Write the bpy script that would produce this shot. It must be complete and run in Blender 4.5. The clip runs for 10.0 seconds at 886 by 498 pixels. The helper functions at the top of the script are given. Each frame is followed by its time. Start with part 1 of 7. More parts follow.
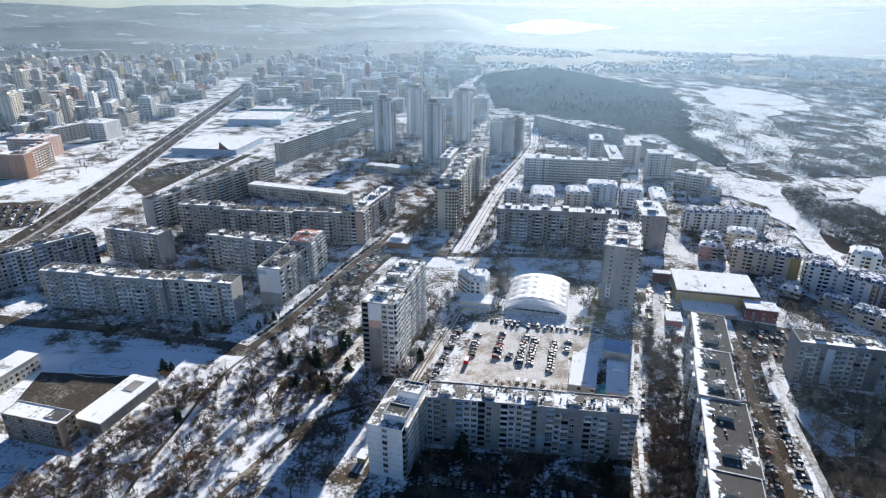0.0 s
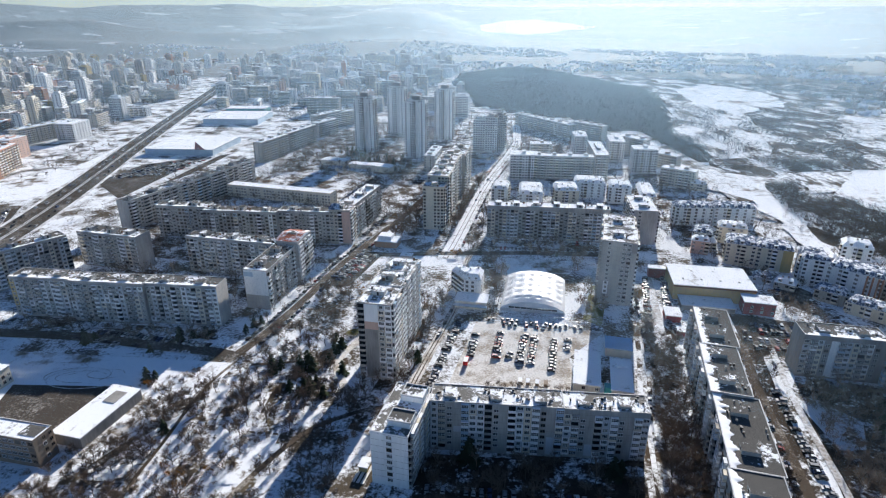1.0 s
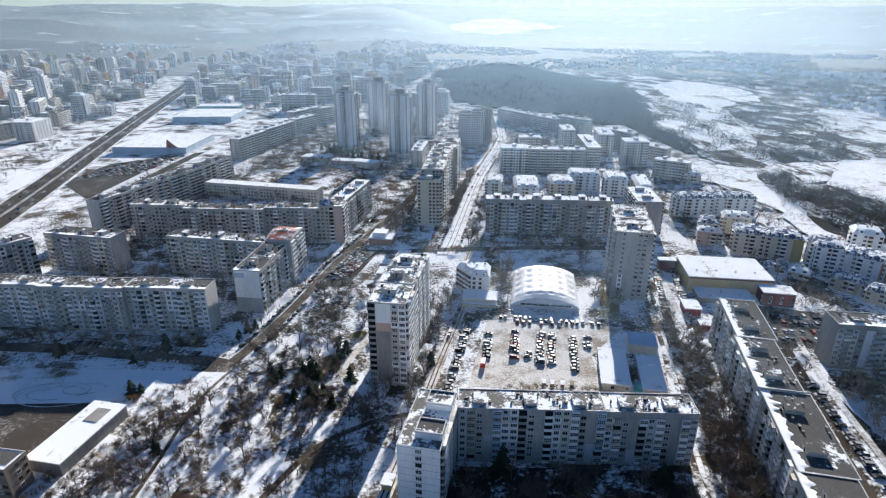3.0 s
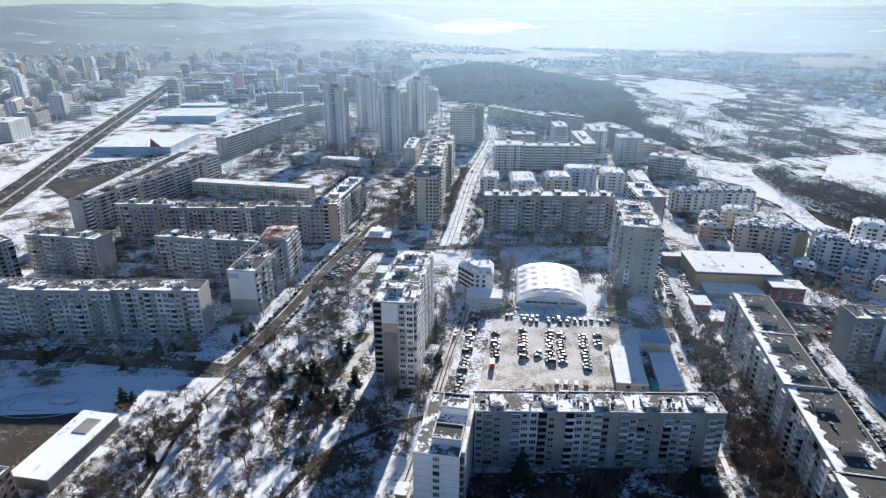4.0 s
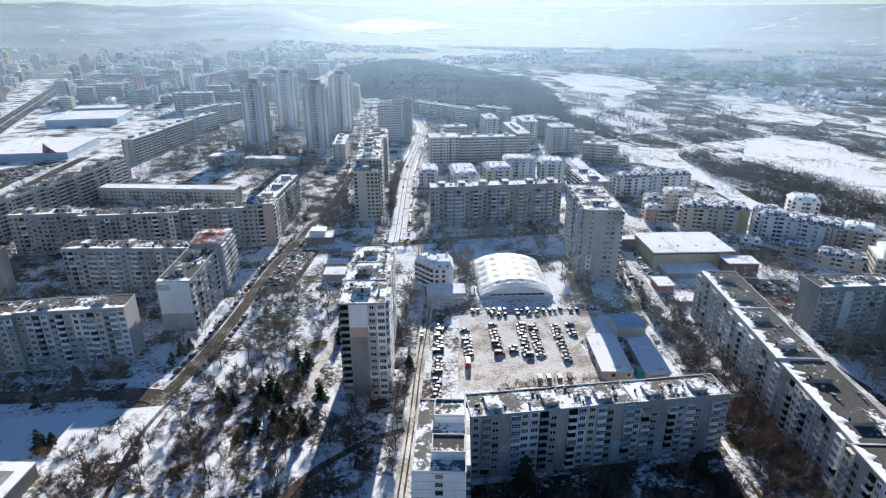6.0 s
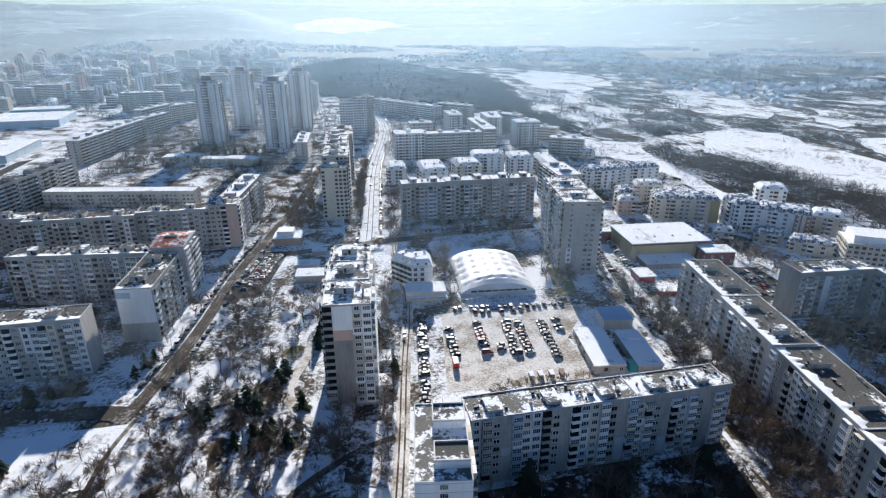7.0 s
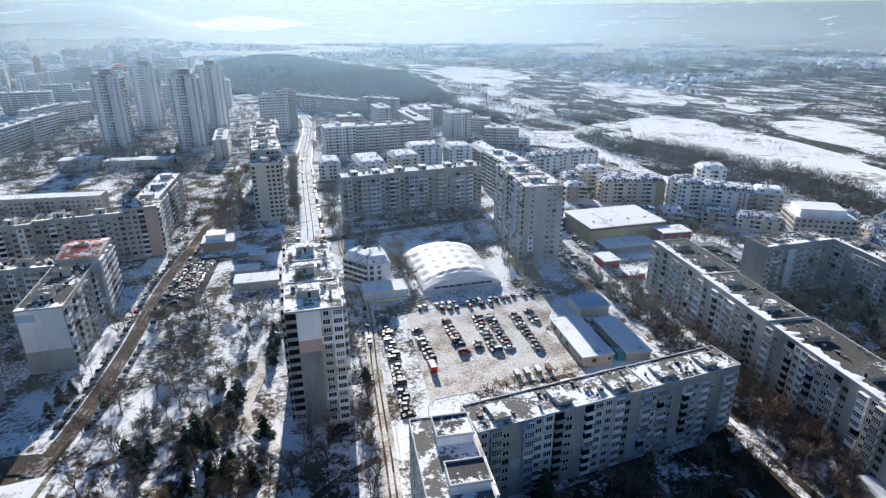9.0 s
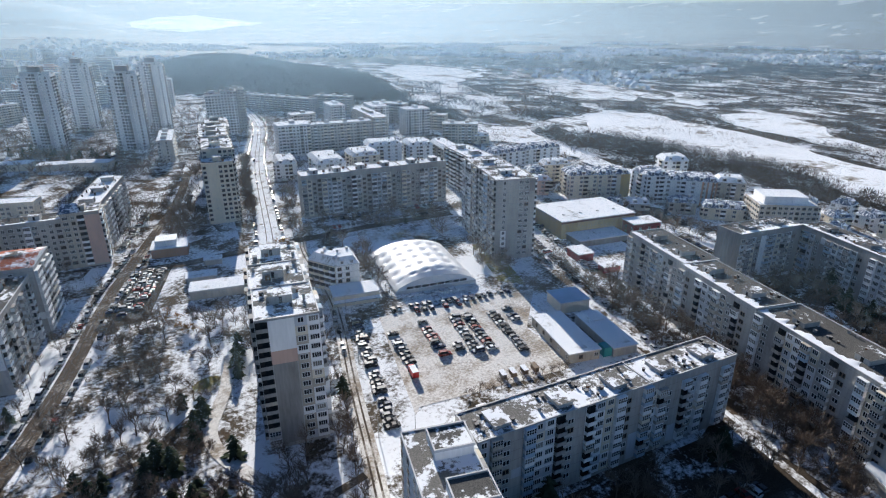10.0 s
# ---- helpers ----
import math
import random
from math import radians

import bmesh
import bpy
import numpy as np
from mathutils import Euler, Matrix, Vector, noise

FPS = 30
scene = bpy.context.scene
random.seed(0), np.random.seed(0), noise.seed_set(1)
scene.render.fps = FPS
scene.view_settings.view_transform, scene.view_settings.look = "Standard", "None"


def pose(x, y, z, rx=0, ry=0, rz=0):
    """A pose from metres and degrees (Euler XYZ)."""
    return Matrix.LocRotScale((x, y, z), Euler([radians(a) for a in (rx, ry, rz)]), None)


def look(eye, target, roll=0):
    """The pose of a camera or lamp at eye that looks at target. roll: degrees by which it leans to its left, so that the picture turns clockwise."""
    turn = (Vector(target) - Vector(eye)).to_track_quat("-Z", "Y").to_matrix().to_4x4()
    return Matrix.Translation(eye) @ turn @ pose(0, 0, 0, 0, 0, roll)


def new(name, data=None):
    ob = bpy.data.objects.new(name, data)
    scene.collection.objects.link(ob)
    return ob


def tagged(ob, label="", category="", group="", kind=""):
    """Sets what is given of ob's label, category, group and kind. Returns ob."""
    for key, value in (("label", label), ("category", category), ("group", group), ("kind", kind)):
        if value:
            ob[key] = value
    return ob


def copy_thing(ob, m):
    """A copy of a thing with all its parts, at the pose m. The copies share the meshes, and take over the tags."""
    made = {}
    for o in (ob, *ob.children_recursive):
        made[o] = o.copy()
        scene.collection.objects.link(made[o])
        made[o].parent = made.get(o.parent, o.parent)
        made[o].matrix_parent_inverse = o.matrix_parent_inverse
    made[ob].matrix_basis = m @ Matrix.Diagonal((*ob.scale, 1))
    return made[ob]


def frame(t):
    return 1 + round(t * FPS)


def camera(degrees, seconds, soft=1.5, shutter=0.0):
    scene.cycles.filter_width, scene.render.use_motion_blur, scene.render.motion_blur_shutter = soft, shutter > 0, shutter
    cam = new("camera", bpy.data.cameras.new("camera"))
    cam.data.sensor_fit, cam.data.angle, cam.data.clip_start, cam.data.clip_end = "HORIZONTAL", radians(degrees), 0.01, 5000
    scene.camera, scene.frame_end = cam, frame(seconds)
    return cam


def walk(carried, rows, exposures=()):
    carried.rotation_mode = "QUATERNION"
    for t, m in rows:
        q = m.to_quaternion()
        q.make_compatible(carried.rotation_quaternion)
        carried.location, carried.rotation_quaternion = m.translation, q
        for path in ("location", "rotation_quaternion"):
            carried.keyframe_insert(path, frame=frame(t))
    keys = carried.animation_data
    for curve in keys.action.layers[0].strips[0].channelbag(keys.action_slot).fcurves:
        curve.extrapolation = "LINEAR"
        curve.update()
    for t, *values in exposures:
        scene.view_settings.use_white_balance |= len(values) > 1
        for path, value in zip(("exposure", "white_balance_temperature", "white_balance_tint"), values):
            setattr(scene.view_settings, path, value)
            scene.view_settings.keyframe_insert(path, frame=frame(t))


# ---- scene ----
cam = camera(74.8, 10.0, 1.15)
METRES, EYE, TILT, LEAN, TURN = 150.0, 170.0, -22.2, 0.0, 0.0
ROWS = [
    (0.0, 0.0, 0.0, 0.0, 0.0, 0.0, -0.0),
    (0.5, -0.0342, 0.0359, -0.0056, -1.25, 0.03, 0.5),
    (1.0, -0.0678, 0.0724, -0.0113, -2.32, 0.07, 0.91),
    (1.5, -0.1002, 0.1097, -0.0164, -3.27, 0.08, 1.29),
    (2.0, -0.132, 0.1476, -0.0214, -4.07, 0.08, 1.6),
    (2.5, -0.1632, 0.1863, -0.0261, -4.74, 0.09, 1.86),
    (4.0, -0.2522, 0.3048, -0.0413, -6.71, 0.13, 2.69),
    (4.5, -0.2812, 0.3451, -0.0457, -8.4, 0.07, 3.37),
    (5.0, -0.3091, 0.3861, -0.0503, -10.41, -0.01, 4.21),
    (5.5, -0.335, 0.4281, -0.0539, -12.52, -0.15, 5.09),
    (7.0, -0.4047, 0.5607, -0.0614, -18.79, -0.8, 7.57),
    (7.5, -0.424, 0.6075, -0.0631, -20.62, -1.05, 8.24),
    (8.0, -0.4408, 0.6548, -0.0643, -22.36, -1.29, 8.9),
    (8.5, -0.4542, 0.703, -0.0657, -24.25, -1.6, 9.6),
    (9.0, -0.4652, 0.7526, -0.0661, -26.88, -2.06, 10.54),
    (9.5, -0.4722, 0.8025, -0.0662, -29.54, -2.56, 11.48),
    (10.0, -0.4773, 0.8528, -0.0662, -31.7, -2.97, 12.2),
]
walk(cam, [(t, pose(0, 0, EYE, TILT, LEAN, TURN) @ pose(METRES * x, METRES * y, METRES * z, 90 + pitch, roll, yaw)) for t, x, y, z, yaw, pitch, roll in ROWS],
     [(0.0, 1.07, 6200, 10), (9.4, 1.06, 6200, 10), (10.0, 0.92, 6200, 10)])

# ---- world, sun ----
SUN_AZ, SUN_EL = 18.5, 20.0  # degrees clockwise from +y, degrees above the horizon
toward_sun = Vector((math.sin(radians(SUN_AZ)) * math.cos(radians(SUN_EL)), math.cos(radians(SUN_AZ)) * math.cos(radians(SUN_EL)), math.sin(radians(SUN_EL))))
world = bpy.data.worlds.new("winter_sky")
scene.world = world
world.use_nodes = True
sky = world.node_tree.nodes.new("ShaderNodeTexSky")
sky.sky_type, sky.sun_disc = "NISHITA", False
sky.sun_elevation, sky.sun_rotation = radians(SUN_EL), radians(SUN_AZ)
sky.air_density, sky.dust_density, sky.ozone_density = 1.0, 0.1, 6.0
background = world.node_tree.nodes["Background"]
background.inputs["Strength"].default_value = 0.05
world.node_tree.links.new(sky.outputs[0], background.inputs["Color"])
sun = new("sun", bpy.data.lights.new("sun", "SUN"))
sun.data.energy, sun.data.angle, sun.data.color = 5.0, radians(0.6), (1.0, 0.93, 0.84)
sun.matrix_world = look(toward_sun * 300, (0, 0, 0))
GLOW = 0.27  # emission that imitates airlight on the far hills

# ---- materials ----
SNOW = (0.82, 0.84, 0.87)


def nodes_of(name):
    m = bpy.data.materials.new(name)
    m.use_nodes = True
    nt = m.node_tree
    return m, nt, nt.nodes["Principled BSDF"]


def add_node(nt, kind, **values):
    n = nt.nodes.new(kind)
    for k, v in values.items():
        n.inputs[k].default_value = v
    return n


def noise_node(nt, scale, detail=4.0, rough=0.55, stretch=None, source="Object"):
    co = nt.nodes.new("ShaderNodeTexCoord")
    out = co.outputs[source]
    if stretch:
        mp = nt.nodes.new("ShaderNodeMapping")
        mp.inputs["Scale"].default_value = stretch
        nt.links.new(out, mp.inputs["Vector"])
        out = mp.outputs[0]
    n = add_node(nt, "ShaderNodeTexNoise", Scale=scale, Detail=detail, Roughness=rough)
    nt.links.new(out, n.inputs["Vector"])
    return n


def ramp_node(nt, fac, stops):
    r = nt.nodes.new("ShaderNodeValToRGB")
    while len(r.color_ramp.elements) < len(stops):
        r.color_ramp.elements.new(0.5)
    for e, (p, c) in zip(r.color_ramp.elements, stops):
        e.position, e.color = p, (*c, 1) if len(c) == 3 else c
    nt.links.new(fac, r.inputs[0])
    return r.outputs[0]


def grey(v):
    return (v, v, v)


def mix_colour(nt, fac, a, b):
    n = nt.nodes.new("ShaderNodeMix")
    n.data_type = "RGBA"
    for sock, v in ((n.inputs[0], fac), (n.inputs[6], a), (n.inputs[7], b)):
        if isinstance(v, (int, float)):
            sock.default_value = v
        elif isinstance(v, tuple):
            sock.default_value = (*v, 1)
        else:
            nt.links.new(v, sock)
    return n.outputs[2]


def bump_node(nt, bsdf, height, strength, distance):
    b = add_node(nt, "ShaderNodeBump", Strength=strength, Distance=distance)
    nt.links.new(height, b.inputs["Height"])
    nt.links.new(b.outputs[0], bsdf.inputs["Normal"])


def plain(name, base, rough=0.8, var=0.18, coarse=0.12, fine=2.5, streak=False, metal=0.0):
    """A painted, plastered or concrete surface: stains at two scales, streaks where rain runs down."""
    m, nt, b = nodes_of(name)
    big = noise_node(nt, coarse, 5, 0.6, (1, 1, 0.35) if streak else None)
    small = noise_node(nt, fine, 3, 0.6, (1, 1, 0.12) if streak else None)
    dark = tuple(c * (1 - 1.6 * var) for c in base)
    light = tuple(min(1, c * (1 + var)) for c in base)
    col = ramp_node(nt, big.outputs[0], [(0.3, dark), (0.7, light)])
    shade = ramp_node(nt, small.outputs[0], [(0.25, grey(1 - 1.2 * var)), (0.6, grey(1.0))])
    mul = nt.nodes.new("ShaderNodeMix")
    mul.data_type, mul.blend_type = "RGBA", "MULTIPLY"
    mul.inputs[0].default_value = 1.0
    nt.links.new(col, mul.inputs[6]), nt.links.new(shade, mul.inputs[7])
    nt.links.new(mul.outputs[2], b.inputs["Base Color"])
    b.inputs["Roughness"].default_value, b.inputs["Metallic"].default_value = rough, metal
    b.inputs["Specular IOR Level"].default_value = 0.12 if rough > 0.6 else 0.35
    bump_node(nt, b, small.outputs[0], 0.25, 0.03)
    return m


def snowy(name, under, cover=0.5, coarse=0.05, fine=0.5, edge=0.05, under2=None, stretch=None, dirt=0.0, snow=SNOW):
    """Snow lying in patches over what is underneath; cover is about the share of snow."""
    m, nt, b = nodes_of(name)
    big, small = noise_node(nt, coarse, 6, 0.62, stretch), noise_node(nt, fine, 5, 0.7, stretch)
    add = nt.nodes.new("ShaderNodeMath")
    add.operation = "MULTIPLY_ADD"
    nt.links.new(small.outputs[0], add.inputs[0])
    add.inputs[1].default_value = 0.6
    nt.links.new(big.outputs[0], add.inputs[2])
    cut = 0.8 + (0.5 - cover) * 0.42
    rescale = nt.nodes.new("ShaderNodeMath")
    rescale.operation = "DIVIDE"
    nt.links.new(add.outputs[0], rescale.inputs[0])
    rescale.inputs[1].default_value = 1.6
    mask = ramp_node(nt, rescale.outputs[0], [(max(0.0, cut - edge) / 1.6, grey(0)), ((cut + edge) / 1.6, grey(1))])
    grain = noise_node(nt, fine * 6, 3, 0.6)
    low = ramp_node(nt, grain.outputs[0], [(0.3, tuple(c * 0.6 for c in under)), (0.7, under2 or tuple(c * 1.3 for c in under))])
    clean = ramp_node(nt, small.outputs[0], [(0.3, tuple(c * (1 - 0.5 * dirt) for c in snow)), (0.65, snow)])
    nt.links.new(mix_colour(nt, mask, low, clean), b.inputs["Base Color"])
    b.inputs["Roughness"].default_value, b.inputs["Specular IOR Level"].default_value = 0.9, 0.0
    bump_node(nt, b, add.outputs[0], 0.5, 0.25)
    return m


def random_paint(name, stops, rough=0.35, source="Random", dusty=0.35):
    """Paint whose colour differs from one object to the next."""
    m, nt, b = nodes_of(name)
    info = nt.nodes.new("ShaderNodeObjectInfo")
    r = ramp_node(nt, info.outputs[source], stops)
    for n in nt.nodes:
        if n.type == "VALTORGB":
            n.color_ramp.interpolation = "CONSTANT"
    dust = noise_node(nt, 3.0, 3)
    nt.links.new(mix_colour(nt, ramp_node(nt, dust.outputs[0], [(0.45, grey(0)), (0.8, grey(dusty))]), r, (0.3, 0.28, 0.25)), b.inputs["Base Color"])
    b.inputs["Roughness"].default_value = rough
    return m


M = {}
M["panel"] = plain("concrete_panel", (0.46, 0.44, 0.41), 0.9, 0.2, 0.09, 1.2, True)
M["panel_warm"] = plain("warm_concrete_panel", (0.5, 0.45, 0.38), 0.9, 0.18, 0.09, 1.2, True)
# stained concrete, also used to put shade into whole fronts
M["panel_dark"] = plain("stained_and_shaded_concrete", (0.33, 0.315, 0.295), 0.9, 0.22, 0.09, 1.2, True)
M["white_wall"] = plain("white_render", (0.84, 0.84, 0.83), 0.85, 0.1, 0.08, 1.0, True)
M["cream_wall"] = plain("cream_render", (0.72, 0.65, 0.52), 0.85, 0.1, 0.08, 1.0, True)
M["yellow_wall"] = plain("yellow_render", (0.52, 0.40, 0.2), 0.8, 0.1, 0.08, 1.0, True)
M["pink_wall"] = plain("salmon_render", (0.62, 0.43, 0.35), 0.85, 0.1, 0.08, 1.0, True)
M["orange_wall"] = plain("orange_brick_render", (0.42, 0.23, 0.15), 0.85, 0.12, 0.08, 1.0, True)
M["brown_wall"] = plain("brown_render", (0.3, 0.235, 0.175), 0.85, 0.14, 0.08, 1.0, True)
M["blue_roof"] = plain("blue_sheet_roof", (0.22, 0.4, 0.6), 0.55, 0.1, 0.1, 1.0)
M["blue_wall"] = plain("pale_blue_render", (0.42, 0.52, 0.62), 0.85, 0.1, 0.08, 1.0, True)
M["red_wall"] = plain("red_cladding", (0.24, 0.045, 0.05), 0.6, 0.12, 0.1, 1.0, True)
M["tower_white"] = plain("tower_white_concrete", (0.7, 0.7, 0.7), 0.85, 0.12, 0.06, 0.6, True)
M["pale_wall"] = plain("pale_grey_render", (0.55, 0.57, 0.6), 0.85, 0.1, 0.08, 1.0, True)
M["frame"] = plain("white_window_frame", (0.72, 0.72, 0.71), 0.5, 0.06)
M["wood_frame"] = plain("weathered_wooden_frame", (0.25, 0.19, 0.14), 0.7, 0.15)
# near-black paint, also put behind open balconies to imitate their shade
M["dark"] = plain("dark_paint_and_recess_shade", (0.035, 0.033, 0.032), 0.9, 0.2)
M["metal"] = plain("dull_zinc", (0.32, 0.33, 0.34), 0.45, 0.15, metal=0.6)
M["brown"] = plain("rusty_sheet", (0.22, 0.12, 0.07), 0.7, 0.2)
M["green_sheet"] = plain("teal_sheet", (0.05, 0.32, 0.32), 0.5, 0.12)
M["tile"] = snowy("red_roof_tiles", (0.36, 0.12, 0.07), 0.42, 0.2, 1.4, 0.08)
M["roof"] = snowy("bitumen_roof_with_snow", (0.09, 0.088, 0.084), 0.35, 0.1, 0.6, 0.03, (0.16, 0.155, 0.145))
M["roof_bare"] = snowy("bare_bitumen_roof", (0.09, 0.088, 0.084), 0.2, 0.1, 0.6, 0.03, (0.16, 0.155, 0.145))
M["roof_mix"] = snowy("flat_roof_with_melting_snow", (0.15, 0.146, 0.138), 0.46, 0.12, 0.8, 0.03, (0.26, 0.25, 0.23))
# snow cover is raised to imitate low-sun glare on the tower roofs
M["roof_melt"] = snowy("flat_roof_with_snow_and_glare", (0.11, 0.106, 0.1), 0.54, 0.14, 0.9, 0.03, (0.2, 0.19, 0.175))
M["roof_white"] = snowy("snow_covered_roof", (0.3, 0.29, 0.27), 0.86, 0.1, 0.6, 0.06)
M["roof_blue"] = snowy("slate_roof_with_snow", (0.09, 0.12, 0.18), 0.46, 0.25, 1.0, 0.05)
M["cap"] = plain("parapet_cap", (0.6, 0.6, 0.6), 0.7, 0.15)
M["snow"] = plain("fresh_snow", SNOW, 0.7, 0.04, 0.05, 0.6)
M["ground"] = snowy("winter_ground", (0.075, 0.062, 0.048), 0.56, 0.04, 0.6, 0.06, (0.14, 0.115, 0.085), dirt=0.2)
M["litter"] = snowy("leaf_litter_with_thin_snow", (0.075, 0.057, 0.04), 0.48, 0.06, 0.5, 0.07, (0.12, 0.092, 0.068), dirt=0.3)
# dark earth and litter, with block and tree shade put into the colour
M["dark_litter"] = snowy("dark_litter_and_shade", (0.05, 0.042, 0.034), 0.24, 0.07, 0.5, 0.06, (0.085, 0.068, 0.053), dirt=0.3)
# near-black because the wood's shade is put into this colour
M["floor"] = snowy("woodland_floor_shade", (0.034, 0.031, 0.03), 0.0, 0.02, 0.2, 0.03, (0.06, 0.053, 0.05))
M["field"] = snowy("snow_field", (0.16, 0.13, 0.09), 0.8, 0.02, 0.12, 0.07, (0.25, 0.2, 0.14))
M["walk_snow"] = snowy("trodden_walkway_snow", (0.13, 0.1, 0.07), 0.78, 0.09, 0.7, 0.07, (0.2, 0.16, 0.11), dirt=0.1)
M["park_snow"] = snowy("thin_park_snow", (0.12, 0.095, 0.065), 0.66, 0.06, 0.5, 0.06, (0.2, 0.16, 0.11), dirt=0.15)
M["scrub"] = snowy("snow_and_scrub", (0.06, 0.054, 0.048), 0.4, 0.022, 0.2, 0.04, (0.11, 0.095, 0.08), stretch=(1.3, 0.7, 1))
M["meadow"] = snowy("weedy_snow_meadow", (0.075, 0.066, 0.055), 0.62, 0.022, 0.22, 0.06, (0.15, 0.125, 0.1), stretch=(1.3, 0.6, 1))
M["asphalt"] = snowy("slushy_asphalt", (0.055, 0.05, 0.046), 0.16, 0.05, 0.8, 0.1, (0.11, 0.095, 0.08), dirt=0.8, snow=(0.36, 0.34, 0.31))
M["dirt_road"] = snowy("brown_slush_road", (0.075, 0.059, 0.045), 0.24, 0.08, 1.2, 0.08, (0.13, 0.105, 0.083), dirt=0.8, snow=(0.45, 0.41, 0.36))
M["snow_road"] = snowy("trodden_snow_road", (0.2, 0.165, 0.13), 0.66, 0.07, 0.6, 0.15, (0.34, 0.29, 0.24), dirt=0.6)
M["lot"] = snowy("trodden_parking_snow", (0.27, 0.22, 0.17), 0.62, 0.09, 1.1, 0.1, (0.42, 0.36, 0.29), dirt=0.6, snow=(0.74, 0.72, 0.69))
M["lawn"] = snowy("yellow_grass", (0.17, 0.16, 0.07), 0.3, 0.1, 0.7, 0.1, (0.25, 0.22, 0.09))
M["bark"] = plain("bark", (0.17, 0.13, 0.1), 0.95, 0.25, 0.4, 5.0)
M["twig"] = plain("bare_twigs", (0.21, 0.165, 0.13), 0.95, 0.25, 0.1, 2.0)
M["twig_gold"] = plain("dry_golden_leaves", (0.36, 0.19, 0.06), 0.9, 0.25, 0.3, 2.0)
M["needle"] = plain("spruce_needles", (0.05, 0.062, 0.04), 0.9, 0.25, 0.3, 2.0)
# kept near-black so the far wood's backlit shade is in the colour
M["wood_far"] = plain("backlit_bare_woodland", (0.03, 0.03, 0.032), 0.95, 0.2, 0.01, 0.1)
for key in ("bark", "twig", "twig_gold", "needle", "wood_far"):
    M[key].node_tree.nodes["Principled BSDF"].inputs["Specular IOR Level"].default_value = 0.0
# translucent ribbon colours that imitate haze, bluer for the nearer rings
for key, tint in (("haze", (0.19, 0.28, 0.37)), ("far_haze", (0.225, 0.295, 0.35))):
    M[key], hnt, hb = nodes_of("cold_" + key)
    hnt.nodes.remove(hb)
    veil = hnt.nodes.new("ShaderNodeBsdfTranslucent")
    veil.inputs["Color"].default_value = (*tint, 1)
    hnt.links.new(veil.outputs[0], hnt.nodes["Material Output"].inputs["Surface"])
M["wood_mid"] = plain("bare_riverside_trees", (0.11, 0.09, 0.077), 0.95, 0.2, 0.02, 0.3)
M["membrane"] = plain("white_membrane", (0.78, 0.79, 0.8), 0.5, 0.06, 0.1, 1.0)
M["village"] = snowy("snowy_village_roofs", (0.3, 0.25, 0.22), 0.9, 0.05, 0.3, 0.1)
M["tyre"] = plain("tyre_rubber", (0.025, 0.025, 0.025), 0.9, 0.1)
M["car_paint"] = random_paint("car_paint", [(0.0, (0.55, 0.55, 0.55)), (0.16, (0.025, 0.025, 0.028)), (0.36, (0.26, 0.265, 0.27)), (0.58, (0.08, 0.082, 0.086)), (0.74, (0.03, 0.05, 0.11)), (0.85, (0.2, 0.025, 0.022)), (0.9, (0.36, 0.36, 0.37))], dusty=0.12)
for paint, rgb in (("white", (0.6, 0.6, 0.6)), ("black", (0.03, 0.03, 0.035)), ("silver", (0.28, 0.29, 0.3)), ("blue", (0.03, 0.05, 0.12)), ("red", (0.25, 0.03, 0.025))):
    M["paint_" + paint] = plain("car_paint_" + paint, rgb, 0.35, 0.06)
for key in ("car_paint", "paint_white", "paint_black", "paint_silver", "paint_blue", "paint_red"):
    shell = M[key].node_tree.nodes["Principled BSDF"]  # winter road film dulls the lacquer
    shell.inputs["Roughness"].default_value, shell.inputs["Specular IOR Level"].default_value = 0.48, 0.2
M["red_paint"] = plain("red_lorry_paint", (0.5, 0.03, 0.03), 0.4, 0.08)
gm, gnt, gb = nodes_of("window_glass")
gb.inputs["Base Color"].default_value = (0.018, 0.02, 0.024, 1)
gb.inputs["Roughness"].default_value, gb.inputs["Specular IOR Level"].default_value = 0.2, 0.18
M["glass"] = gm
curt = random_paint("glass_with_curtains", [(0.0, (0.018, 0.02, 0.024)), (0.62, (0.04, 0.04, 0.04)), (0.86, (0.2, 0.19, 0.17))], 0.2, dusty=0.02)
curt.node_tree.nodes["Principled BSDF"].inputs["Specular IOR Level"].default_value = 0.18
M["glass2"] = curt


